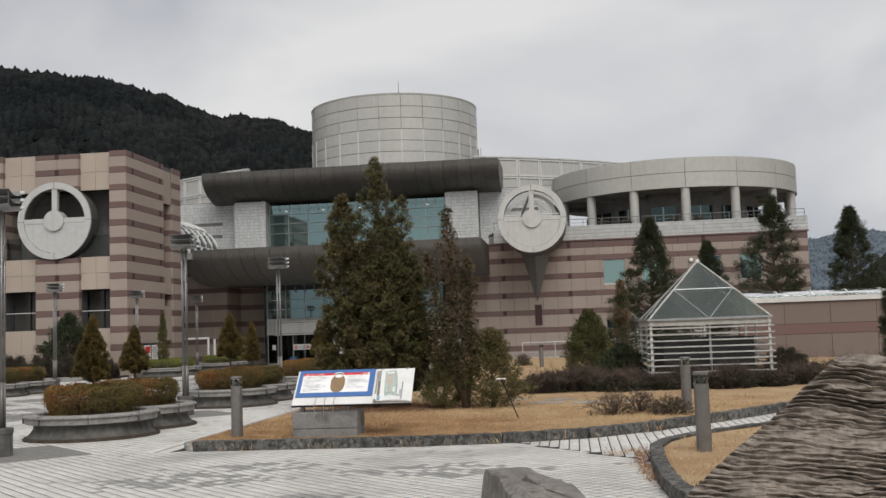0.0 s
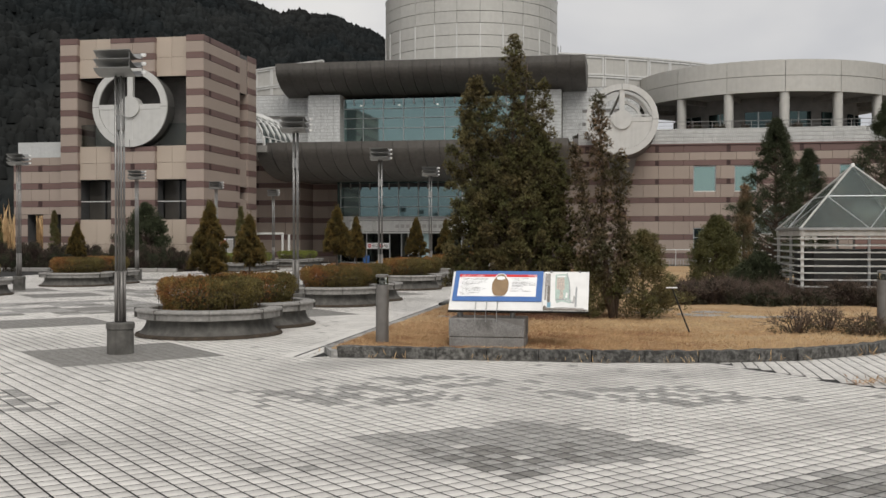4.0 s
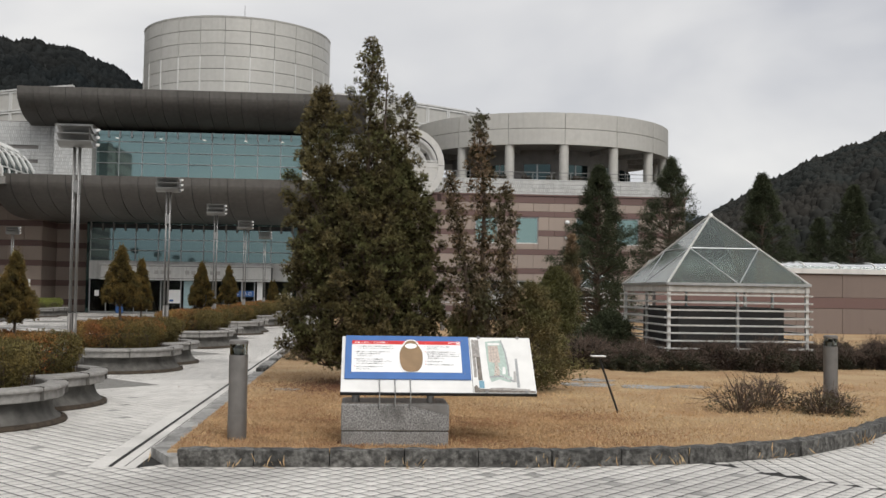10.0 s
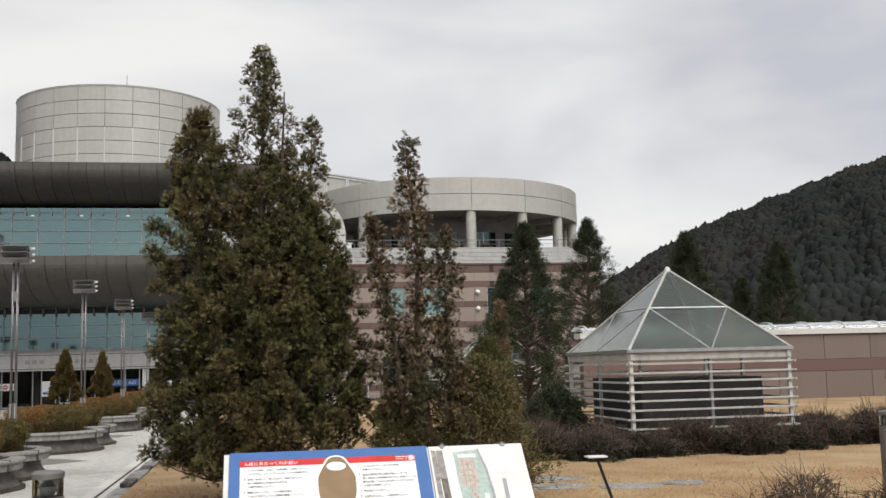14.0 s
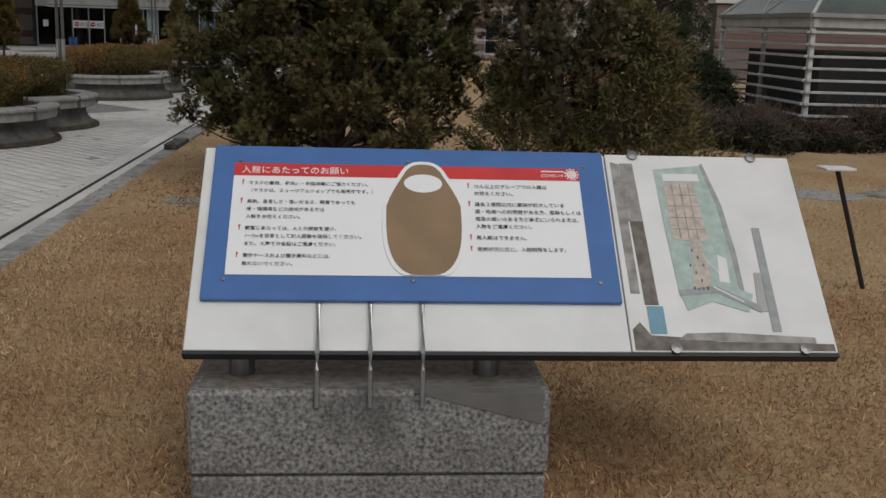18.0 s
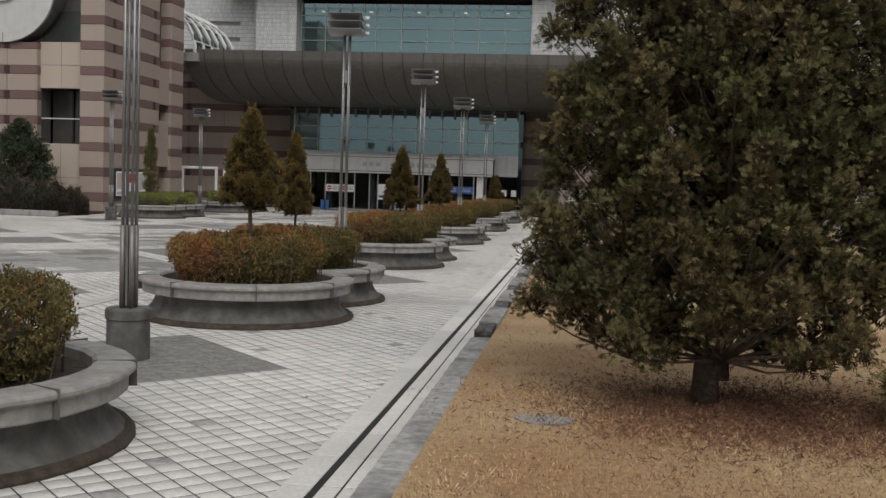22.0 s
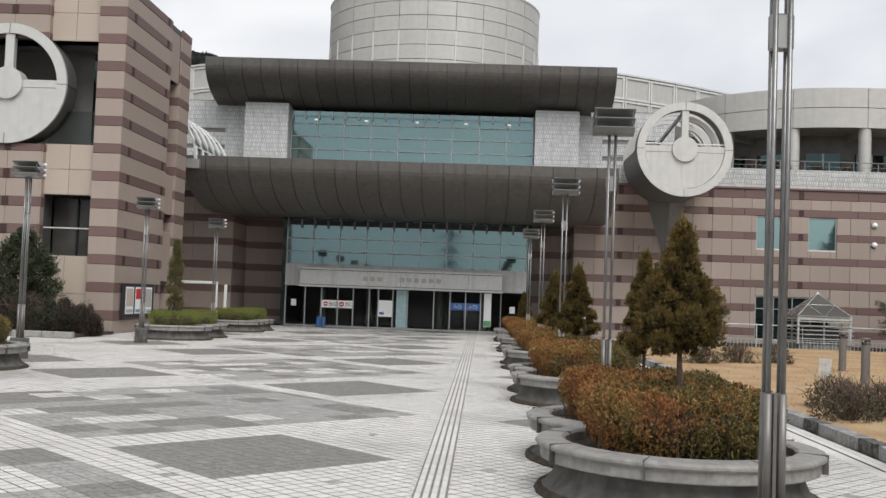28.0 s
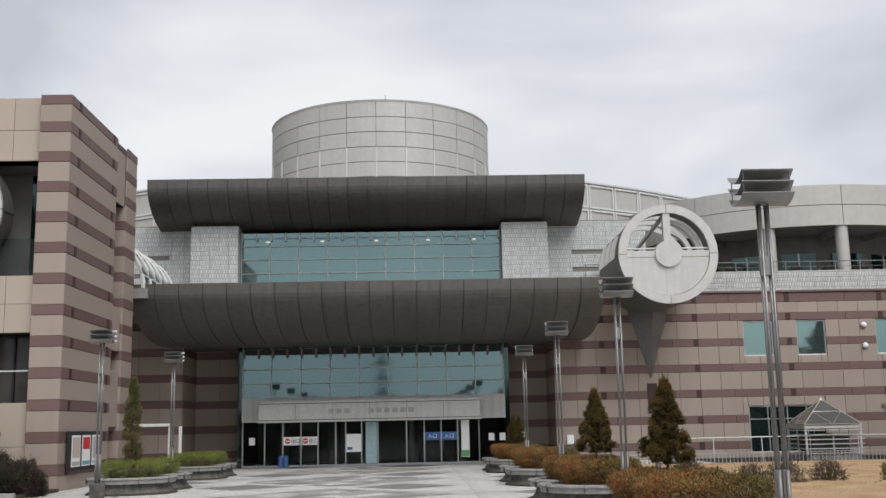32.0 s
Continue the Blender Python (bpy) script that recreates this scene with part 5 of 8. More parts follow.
# notice case on the tower's side
nc = thing("notice_case", "dark glazed notice case with three posters", "notice case", (T1 + 0.06, 38.94, 0))
part("case", Geo().box(0, 0.1, -1.62, 1.62, 0.56, 1.76, 0.01), M["dark"], nc)
for k in range(3):
    pp = part("poster", Geo().box(0.1, 0.106, -1.45 + 1.0 * k, -0.62 + 1.0 * k, 0.68, 1.64), M["paper"], nc, "printed poster")
    part("print", Geo().box(0.107, 0.109, -1.39 + 1.0 * k, -0.68 + 1.0 * k, (0.95, 1.2, 0.9)[k], 1.58), (M["mappink"], M["redink"], M["faded"])[k], pp)
    part("foot_print", Geo().box(0.107, 0.109, -1.39 + 1.0 * k, -0.68 + 1.0 * k, 0.72, 0.84), (M["faded"], M["mapblue"], M["cyan"])[k], pp)
# white goal-shaped gate frame by the recess
gt = thing("gate_frame", "white tubular gate frame beside the wall", "gate", (-14.85, 45.4, 0))
for x in (0, 1.65, 2.05):
    part("post", Geo().box(x, x + 0.12, 0, 0.12, 0, 1.88, 0.02), M["frame"], gt)
part("beam", Geo().box(0, 1.77, 0, 0.12, 1.88, 2.0, 0.02), M["frame"], gt)


# ---- lamps ----
def street_lamp():
    lp = thing("street_lamp", "slim steel plaza lamp with three curved trays", "lamp", group="plaza lamps")
    part("base", Geo().lathe([(0.15, 0.0), (0.188, 0.0), (0.186, 0.355), (0.2, 0.36), (0.2, 0.435), (0.19, 0.45), (0.0, 0.45)], 0, 0, 28), M["bowl"], lp, "weathered round concrete footing")
    rods = [(0.043, 0.042), (-0.043, 0.042), (0.043, -0.042), (-0.043, -0.042)]
    for x, y in rods:
        part("rod", Geo().tube([(x, y, 0.44), (x, y, 4.15)], 0.0155, 10), M["steel"], lp, smooth=True)
    for x, y in rods:
        part("sleeve", Geo().tube([(x, y, 0.46), (x, y, 1.18)], 0.024, 10), M["bollard"], lp, smooth=True)
    part("plate", Geo().box(-0.01, 0.01, -0.05, 0.05, 0.47, 1.18), M["bollard"], lp)
    part("gear_box", Geo().box(-0.07, 0.07, -0.036, 0.036, 3.2, 3.42, 0.012), M["tray"], lp, "pale metal box between the rods")
    for k in range(3):
        z = 3.97 + 0.125 * k
        prof = [(-0.24 + 0.48 * i / 10, z + 0.11 * (abs(2 * i / 10 - 1)) ** 2.2 * (1.0 if i > 5 else 0.85)) for i in range(11)]
        g = Geo()
        g.v = [(x, y, q + t_) for t_ in (0, 0.008) for x in (-0.28, 0.28) for y, q in prof]
        for i in range(10):
            g.f += [(i, i + 1, 12 + i, 11 + i), (22 + i + 1, 22 + i, 33 + i, 34 + i), (i + 1, i, 22 + i, 23 + i), (11 + i, 12 + i, 34 + i, 33 + i)]
        g.f += [(0, 11, 33, 22), (21, 10, 32, 43)]
        tray = part("tray", g, M["tray"], lp, "curved steel tray")
        part("tip_lamp", Geo().lathe([(0.0, 0), (0.035, 0.01), (0.04, 0.05), (0.0, 0.055)], 0, 0, 10), M["paper"], tray, "small white lamp", m=pose(0.29, 0.16, z + 0.05))
    for y in (-0.2, 0.2):
        for x in (-0.25, 0.25):
            part("stay", Geo().tube([(x, y, 4.03), (x, y, 4.30)], 0.006, 5), M["steel"], lp)
    return lp


lamp0 = street_lamp()
for i in range(1, 6):
    copy_thing(lamp0, pose(0, 8 * i, 0))
for i in range(1, 6):
    copy_thing(lamp0, pose(-11.8, 8 * i, 0))


# ---- leaves ----
def kites(centres, ups, length, width, blades, rng, spread=0.9, bend=0.25):
    """Small pointed leaf blades round each centre; returns vertices and faces."""
    n = len(centres)
    c = np.repeat(centres, blades, 0)
    d = np.repeat(ups, blades, 0) + rng.normal(0, spread, (n * blades, 3))
    d /= np.linalg.norm(d, axis=1, keepdims=True) + 1e-9
    s = np.cross(d, rng.normal(0, 1, (n * blades, 3)))
    s /= np.linalg.norm(s, axis=1, keepdims=True) + 1e-9
    nrm = np.cross(d, s)
    ln = length * rng.uniform(0.6, 1.3, (n * blades, 1))
    wd = width * rng.uniform(0.7, 1.3, (n * blades, 1))
    base = c + rng.normal(0, length * 0.3, (n * blades, 3))
    mid = base + d * ln * 0.5 + nrm * ln * bend * 0.3
    tip = base + d * ln
    v = np.stack([base + s * wd, tip, mid - s * wd * 1.2], 1).reshape(-1, 3)
    return v, np.arange(len(v)).reshape(-1, 3)


def conifer_mesh(name, height, radius, base, clusters, per, leaf, width, mat, seed, shape, cluster_r=0.16, gap=0.25, up=0.6, blades=3, lean=(0, 0), spread=0.9, fill=0):
    """Trunk, limbs and a crown of leaf sprays gathered on the limbs. Returns three meshes."""
    rng = np.random.default_rng(seed)
    trunk, limbs = Geo(), Geo()
    k = 9
    wob = rng.normal(0, 0.02 * height / 3, (k, 2)).cumsum(0) * 0.35
    axis = [(wob[i, 0] + lean[0] * i / k, wob[i, 1] + lean[1] * i / k, height * 0.97 * i / (k - 1)) for i in range(k)]
    r0 = 0.016 * height + 0.012
    trunk.tube(axis, [r0 * (1.25 if i == 0 else 1) * (1 - 0.93 * i / (k - 1)) for i in range(k)], 8)
    cen, ups = [], []
    for _ in range(clusters):
        t = rng.uniform(0, 1) ** 0.85
        z = base + (height - base) * t
        a = rng.uniform(0, 2 * math.pi)
        rim = radius * shape(t) * (1 - gap + 2 * gap * (0.5 + 0.5 * math.sin(3 * a + 7 * t + seed) * math.cos(11 * t + 2 * a + seed)))
        f = rng.uniform(0.35, 1.0) ** 0.55
        ii = min(k - 2, int(z / height * (k - 1)))
        ax = axis[ii]
        p = np.array([ax[0] + rim * f * math.cos(a), ax[1] + rim * f * math.sin(a), z])
        if f > 0.6 and rng.uniform() < 0.5:
            zb = max(base * 0.95, z - 0.45 * rim)
            limbs.tube([(ax[0], ax[1], zb), tuple((np.array([ax[0], ax[1], zb]) * 0.45 + p * 0.55) + np.array([0, 0, -0.06 * rim])), tuple(p)], [0.014 * height / 3 + 0.004, 0.008 * height / 3 + 0.003, 0.003], 4, False)
        o = np.array([math.cos(a), math.sin(a), up])
        o /= np.linalg.norm(o)
        u = rng.normal(0, 1, (per, 3))
        u /= np.linalg.norm(u, axis=1, keepdims=True)
        puff = cluster_r * rng.uniform(0.65, 1.5) * (0.6 + 0.55 * shape(t))
        q = u * puff * rng.uniform(0.25, 1.0, (per, 1)) ** 0.5 + (u @ o)[:, None] * o * puff * 0.55
        cen.append(p + q)
        out = q * 0.7 + o * puff * 1.2
        ups.append(out / (np.linalg.norm(out, axis=1, keepdims=True) + 1e-6))
    v, f = kites(np.concatenate(cen), np.concatenate(ups), leaf, width, blades, rng, spread)
    hearts = np.concatenate([c[:16] * 0.4 + c.mean(0) * 0.6 for c in cen])
    outs = np.concatenate([u[:16] for u in ups])
    if fill:
        t = rng.uniform(0.03, 0.85, fill)
        a, r = rng.uniform(0, 6.28, fill), radius * 0.5 * np.array([shape(x) for x in t]) * rng.uniform(0.1, 1, fill) ** 0.5
        ii = np.minimum(k - 2, ((base + (height - base) * t) / height * (k - 1)).astype(int))
        hearts = np.concatenate([hearts, np.c_[np.array(axis)[ii, :2] + np.c_[r * np.cos(a), r * np.sin(a)], base + (height - base) * t]])
        outs = np.concatenate([outs, np.c_[np.cos(a), np.sin(a), np.ones(fill)]])
    v2, f2 = kites(hearts, outs, cluster_r * 0.55, cluster_r * 0.07, 3, rng, 0.9)
    v, f = np.concatenate([v, v2]), np.concatenate([f, f2 + len(v)])
    return trunk.mesh("trunk", M["bark"], True), limbs.mesh("limbs", M["bark"]), quick("crown", v, f, mat)


def fronds(pos, dirs, length, width, rng):
    """Flat feathery sprays: a pointed tip and three pairs of side leaflets each."""
    n = len(pos)
    d = dirs / (np.linalg.norm(dirs, axis=1, keepdims=True) + 1e-9)
    sd = np.cross(d, rng.normal(0, 1, (n, 3)))
    sd /= np.linalg.norm(sd, axis=1, keepdims=True) + 1e-9
    ln = length * rng.uniform(0.6, 1.35, (n, 1))
    tri = [np.stack([pos - sd * width * 0.7, pos + sd * width * 0.7, pos + d * ln], 1)]
    for t, reach in ((0.12, 0.5), (0.38, 0.46), (0.62, 0.32)):
        for q in (1, -1):
            a = pos + d * ln * t
            tri.append(np.stack([a, a + d * width * 1.8, a + d * ln * (reach * 0.75) + sd * q * ln * reach * rng.uniform(0.7, 1.2, (n, 1))], 1))
    v = np.concatenate(tri, 1).reshape(-1, 3)
    return v, np.arange(len(v)).reshape(-1, 3)


def two_tone(name, v, f, mat, v2, f2, mat2):
    """One mesh of outer and inner foliage."""
    me = quick(name, np.concatenate([v, v2]), np.concatenate([f, f2 + len(v)]), mat)
    me.materials.append(mat2)
    me.polygons.foreach_set("material_index", np.r_[np.zeros(len(f), np.int32), np.ones(len(f2), np.int32)])
    return me


def plumed(seed, lobes, stems, per, leaf, width, mat, inner, up=0.7, loose=0.3, tuft=0):
    """A conifer of billowing plumes. lobes: (foot, head, radius, shape, count, plume size); stems: (points, radius)."""
    rng = np.random.default_rng(seed)
    trunk, limbs = Geo(), Geo()
    for pts, r in stems:
        k = len(pts)
        trunk.tube(pts, [r * (1.3 if i == 0 else 1.0 - 0.85 * i / (k - 1)) for i in range(k)], 8)
    pos, dirs, ipos, idirs = [], [], [], []
    for foot, head, radius, shape, count, size in lobes:
        foot, head = np.array(foot, float), np.array(head, float)
        for i in range(count):
            t = ((i + rng.uniform(0, 1)) / count) ** 0.9
            a = i * 2.39996 + rng.normal(0, 0.35)
            core = foot + (head - foot) * t
            rim = radius * shape(t)
            f = rng.uniform(0.55, 1.0) if i % 4 else rng.uniform(0.1, 0.5)
            o = np.array([math.cos(a), math.sin(a), 0.0])
            c = core + o * rim * f
            pr = size * rng.uniform(0.7, 1.3) * (0.5 + 0.55 * shape(t))
            if f > 0.5:
                zb = foot + (head - foot) * max(0.0, t - 0.7 * rim / max(0.3, head[2] - foot[2]))
                limbs.tube([tuple(zb), tuple(zb * 0.45 + c * 0.55 - np.array([0, 0, 0.05 * rim])), tuple(c)], [0.006 + 0.012 * rim, 0.004 + 0.006 * rim, 0.003], 4, False)
            m = max(8, int(per * (pr / size) ** 2))
            u = rng.normal(0, 1, (m, 3))
            u /= np.linalg.norm(u, axis=1, keepdims=True)
            u[:, 2] = np.where(u[:, 2] < -0.35, -u[:, 2], u[:, 2])
            lump = 0.85 + 0.3 * np.sin(u[:, :1] * 5 + i) * np.cos(u[:, 1:2] * 5 + 2 * i)
            pos.append(c + u * pr * np.array([1, 1, 1.25]) * lump * rng.uniform(0.7, 1.0, (m, 1)))
            dirs.append(u * 0.7 + o * 0.35 + np.array([0, 0, up]) + rng.normal(0, loose, (m, 3)))
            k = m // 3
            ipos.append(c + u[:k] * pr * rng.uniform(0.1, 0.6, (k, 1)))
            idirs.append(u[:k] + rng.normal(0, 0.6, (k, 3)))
        for _ in range(tuft):
            c = head + np.array([*rng.normal(0, 0.035, 2), rng.uniform(-0.16, 0.02)])
            pos.append(c + np.linspace(0, 1, 8)[:, None] * np.array([*rng.normal(0, 0.02, 2), 0.11]))
            dirs.append(np.tile((0, 0, 1.0), (8, 1)) + rng.normal(0, 0.3, (8, 3)))
    v, f = fronds(np.concatenate(pos), np.concatenate(dirs), leaf, width, rng)
    # inner fronds take the darker colour, shade painted inside each plume
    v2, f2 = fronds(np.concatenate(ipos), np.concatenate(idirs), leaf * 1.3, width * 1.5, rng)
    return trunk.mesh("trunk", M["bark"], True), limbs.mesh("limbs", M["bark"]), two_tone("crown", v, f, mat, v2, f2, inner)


def tree(name, label, meshes, at, rz=0, s=1.0, group="", category="conifer"):
    tr_ = thing(name, label, category, at, rz, group)
    for nm, me in zip(("trunk", "branchwork", "crown"), meshes):
        o = tagged(part(nm, me, None, tr_), kind="stuff" if nm == "branchwork" else "")
        o.scale = (s, s, s)
    return tr_


def cone(t):
    return max(0.02, min(1.0, t / 0.13 + 0.25) * (1 - t) ** 0.8)


def column_shape(t):
    return max(0.04, min(1.0, t / 0.1 + 0.62) * (1 - t ** 2.6) ** 0.9)


def egg(t):
    return max(0.03, (min(1.0, t / 0.25 + 0.45)) * (1 - t ** 1.7))


def blunt(t):
    return max(0.15, min(1.0, t / 0.18 + 0.7) * (1 - t ** 3.2) ** 0.8)


def spire(t):
    return max(0.08, min(1.0, t / 0.15 + 0.5) * (1 - t) ** 0.62)


def drift(t):
    return max(0.2, (0.65 + 0.35 * math.sin(t * 9)) * (1 - t ** 2.2))


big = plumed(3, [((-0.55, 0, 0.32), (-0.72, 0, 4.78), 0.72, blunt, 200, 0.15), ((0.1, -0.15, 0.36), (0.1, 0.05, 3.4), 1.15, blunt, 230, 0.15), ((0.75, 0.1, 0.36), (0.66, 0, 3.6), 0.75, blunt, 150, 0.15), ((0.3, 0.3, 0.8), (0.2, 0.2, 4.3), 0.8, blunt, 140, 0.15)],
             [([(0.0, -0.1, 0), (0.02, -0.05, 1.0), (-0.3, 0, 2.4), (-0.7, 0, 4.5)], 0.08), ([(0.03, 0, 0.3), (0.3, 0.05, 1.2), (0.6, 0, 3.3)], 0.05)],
             112, 0.055, 0.0062, M["leaf"], M["leaf_inner_shade"], 0.15, 0.55)
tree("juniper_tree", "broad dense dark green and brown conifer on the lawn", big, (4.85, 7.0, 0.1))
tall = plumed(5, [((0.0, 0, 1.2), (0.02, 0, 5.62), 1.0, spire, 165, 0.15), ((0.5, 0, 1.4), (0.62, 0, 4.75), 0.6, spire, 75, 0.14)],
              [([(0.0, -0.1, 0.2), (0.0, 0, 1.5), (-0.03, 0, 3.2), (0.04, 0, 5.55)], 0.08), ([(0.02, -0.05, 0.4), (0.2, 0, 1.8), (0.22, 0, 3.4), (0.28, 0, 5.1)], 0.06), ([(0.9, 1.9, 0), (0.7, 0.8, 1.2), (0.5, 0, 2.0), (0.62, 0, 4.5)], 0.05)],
              84, 0.052, 0.006, M["leaf"], M["leaf_inner_shade"], 0.3, 0.5)
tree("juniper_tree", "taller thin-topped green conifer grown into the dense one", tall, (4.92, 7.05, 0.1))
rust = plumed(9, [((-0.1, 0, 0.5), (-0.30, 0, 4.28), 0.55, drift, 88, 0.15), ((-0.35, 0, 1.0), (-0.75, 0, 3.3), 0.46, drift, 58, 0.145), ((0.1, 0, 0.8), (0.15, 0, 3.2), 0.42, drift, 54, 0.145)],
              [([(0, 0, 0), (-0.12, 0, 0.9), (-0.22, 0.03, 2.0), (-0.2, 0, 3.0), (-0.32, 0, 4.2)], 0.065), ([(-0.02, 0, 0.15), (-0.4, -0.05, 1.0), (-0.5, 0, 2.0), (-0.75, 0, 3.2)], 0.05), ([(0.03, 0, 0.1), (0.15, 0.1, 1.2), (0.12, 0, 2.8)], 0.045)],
              70, 0.055, 0.0065, M["leaf_red"], M["leaf_inner_shade"], -0.1, 0.5)
tree("juniper_tree", "sparse rusty brown conifer with bare leaning limbs", rust, (6.93, 6.2, 0.1))
low = conifer_mesh("juniper", 1.35, 0.6, 0.1, 130, 46, 0.055, 0.006, M["leaf"], 15, egg, 0.12, 0.3, 0.5, 3, spread=0.6)
tree("low_juniper", "low brownish green juniper bush on dry grass", low, (7.5, 6.3, 0.1), 0, 1.2, category="bush")
tree("low_juniper", "low dark juniper bush behind the information board", low, (6.45, 6.3, 0.1), 130, 0.9, category="bush")

fir = conifer_mesh("fir", 5.5, 1.6, 0.3, 420, 40, 0.085, 0.0085, M["leaf_dark"], 21, cone, 0.15, 0.5, 0.1, 3, spread=0.6)
tree("fir_tree", "dark green fir beside the glass skylight", fir, (12.2, 22.1, 0.1))
tree("fir_tree", "dark fir in front of the museum wall", fir, (17.4, 46.5, 0), 60, 1.2)
tree("fir_tree", "dark fir standing beyond the lawn", fir, (22.65, 35.2, 0), 140, 1.28)
tree("fir_tree", "small dark fir behind the retaining wall", fir, (27.3, 36.0, 0), 200, 1.22)
tree("fir_tree", "dark fir at the corner of the museum", fir, (27.5, 40, 0), 250, 1.0)
pine = conifer_mesh("pine", 8.4, 2.0, 1.6, 300, 50, 0.11, 0.010, M["leaf_dark"], 24, egg, 0.26, 0.45, 0.5, 3)
tree("pine_tree", "tall open-branched dark pine by the museum", pine, (20.1, 40.9, 0), category="tree")
yew = conifer_mesh("yew", 2.15, 0.7, 0.1, 300, 34, 0.07, 0.012, M["leaf_bright"], 27, column_shape, 0.1, 0.15, 0.8, 3)
tree("yew_bush", "dense bright green conical yew", yew, (9.75, 16.4, 0.1), category="bush")
spread = conifer_mesh("juniper", 1.35, 1.15, 0.1, 170, 40, 0.09, 0.012, M["leaf_dark"], 29, egg, 0.17, 0.25, 0.5, 3)
tree("spreading_juniper", "broad dark spreading juniper beside the skylight", spread, (10.65, 14.2, 0.1), 0, 0.8, category="bush")
redfir = conifer_mesh("fir", 3.2, 0.42, 0.3, 110, 30, 0.08, 0.012, M["leaf_red"], 31, cone, 0.1, 0.3, 0.4, 3)
tree("rusty_fir", "narrow rusty red conifer in front of the fir", redfir, (10.9, 20.2, 0.1))
cyp = conifer_mesh("cypress", 4.1, 0.5, 0.2, 260, 34, 0.08, 0.012, M["leaf_dark"], 33, column_shape, 0.1, 0.12, 1.6, 3, spread=0.5)
tree("cypress_tree", "narrow dark columnar cypress", cyp, (17.95, 13.3, 0.1), 0, 0.78)
thin = conifer_mesh("cypress", 2.5, 0.22, 0.25, 130, 26, 0.06, 0.010, M["leaf"], 35, column_shape, 0.06, 0.12, 1.6, 3, spread=0.5)
tree("cypress_tree", "thin green cypress growing in a planter", thin, (-11.8, 35.1, 0.42), 0, 1.1)


# ---- planters ----
def outline2(r, gap):
    """The outline of two joined circles in plan, as points."""
    half = math.acos(min(1, gap / 2 / r))
    pts = []
    for cy, a0, a1 in ((0, math.pi / 2 + half, 2.5 * math.pi - half), (gap, -math.pi / 2 + half, 1.5 * math.pi - half)):
        for i in range(25):
            a = a0 + (a1 - a0) * i / 24
            pts.append((r * math.cos(a), cy + r * math.sin(a)))
    return pts


def loft(rings, cap_top=False):
    """Joins outlines of (radius, z) of the two-circle plan into one skin."""
    g = Geo()
    m = 50
    for r, z in rings:
        g.v += [(x, y, z) for x, y in outline2(r, GAP)]
    for k in range(len(rings) - 1):
        g.f += [(k * m + i, k * m + (i + 1) % m, (k + 1) * m + (i + 1) % m, (k + 1) * m + i) for i in range(m)]
    if cap_top:
        g.f.append(tuple((len(rings) - 1) * m + i for i in range(m)))
    return g


GAP = 1.95
def bowl_mesh():
    """A flared bowl of cast segments: each swells between two upright grooves and splays at the foot."""
    g, m = Geo(), 50
    rings = ((1.235, 0.0, 0.035), (1.225, 0.03, 0.04), (1.165, 0.075, 0.045), (1.105, 0.14, 0.035), (1.075, 0.21, 0.025), (1.065, 0.31, 0.012))
    for r, z, dip in rings:
        for k, (x, y) in enumerate(outline2(r, GAP)):
            cy = 0 if k < 25 else GAP
            a = math.atan2(y - cy, x)
            groove = max(0.0, 1 - abs(math.sin(4 * (a - math.pi / 2 - math.pi / 8))) * 3.2)
            fac = 1 - dip * 1.6 * groove / r
            g.v.append((x * fac, cy + (y - cy) * fac, z))
    for k in range(len(rings) - 1):
        g.f += [(k * m + i, k * m + (i + 1) % m, (k + 1) * m + (i + 1) % m, (k + 1) * m + i) for i in range(m)]
    return g.mesh("bowl", M["bowl"], True)


bowl_m = bowl_mesh()
rim_m = loft([(1.06, 0.305), (1.205, 0.305), (1.21, 0.315), (1.21, 0.40), (1.218, 0.408), (1.24, 0.412), (1.252, 0.425), (1.252, 0.445), (1.24, 0.46), (1.22, 0.466), (1.02, 0.474), (0.99, 0.455), (0.985, 0.38)]).mesh("rim", M["rim"])
moss_m = loft([(1.252, 0.0), (1.256, 0.018), (1.236, 0.05), (1.19, 0.06)]).mesh("foot_moss", M["soil"])
soil_m = loft([(1.0, 0.39)], True).mesh("soil", M["soil"])
joint_m = Geo().box(-0.004, 0.004, -1.255, -0.985, 0.308, 0.4745).mesh("rim_joint", M["bowl"])


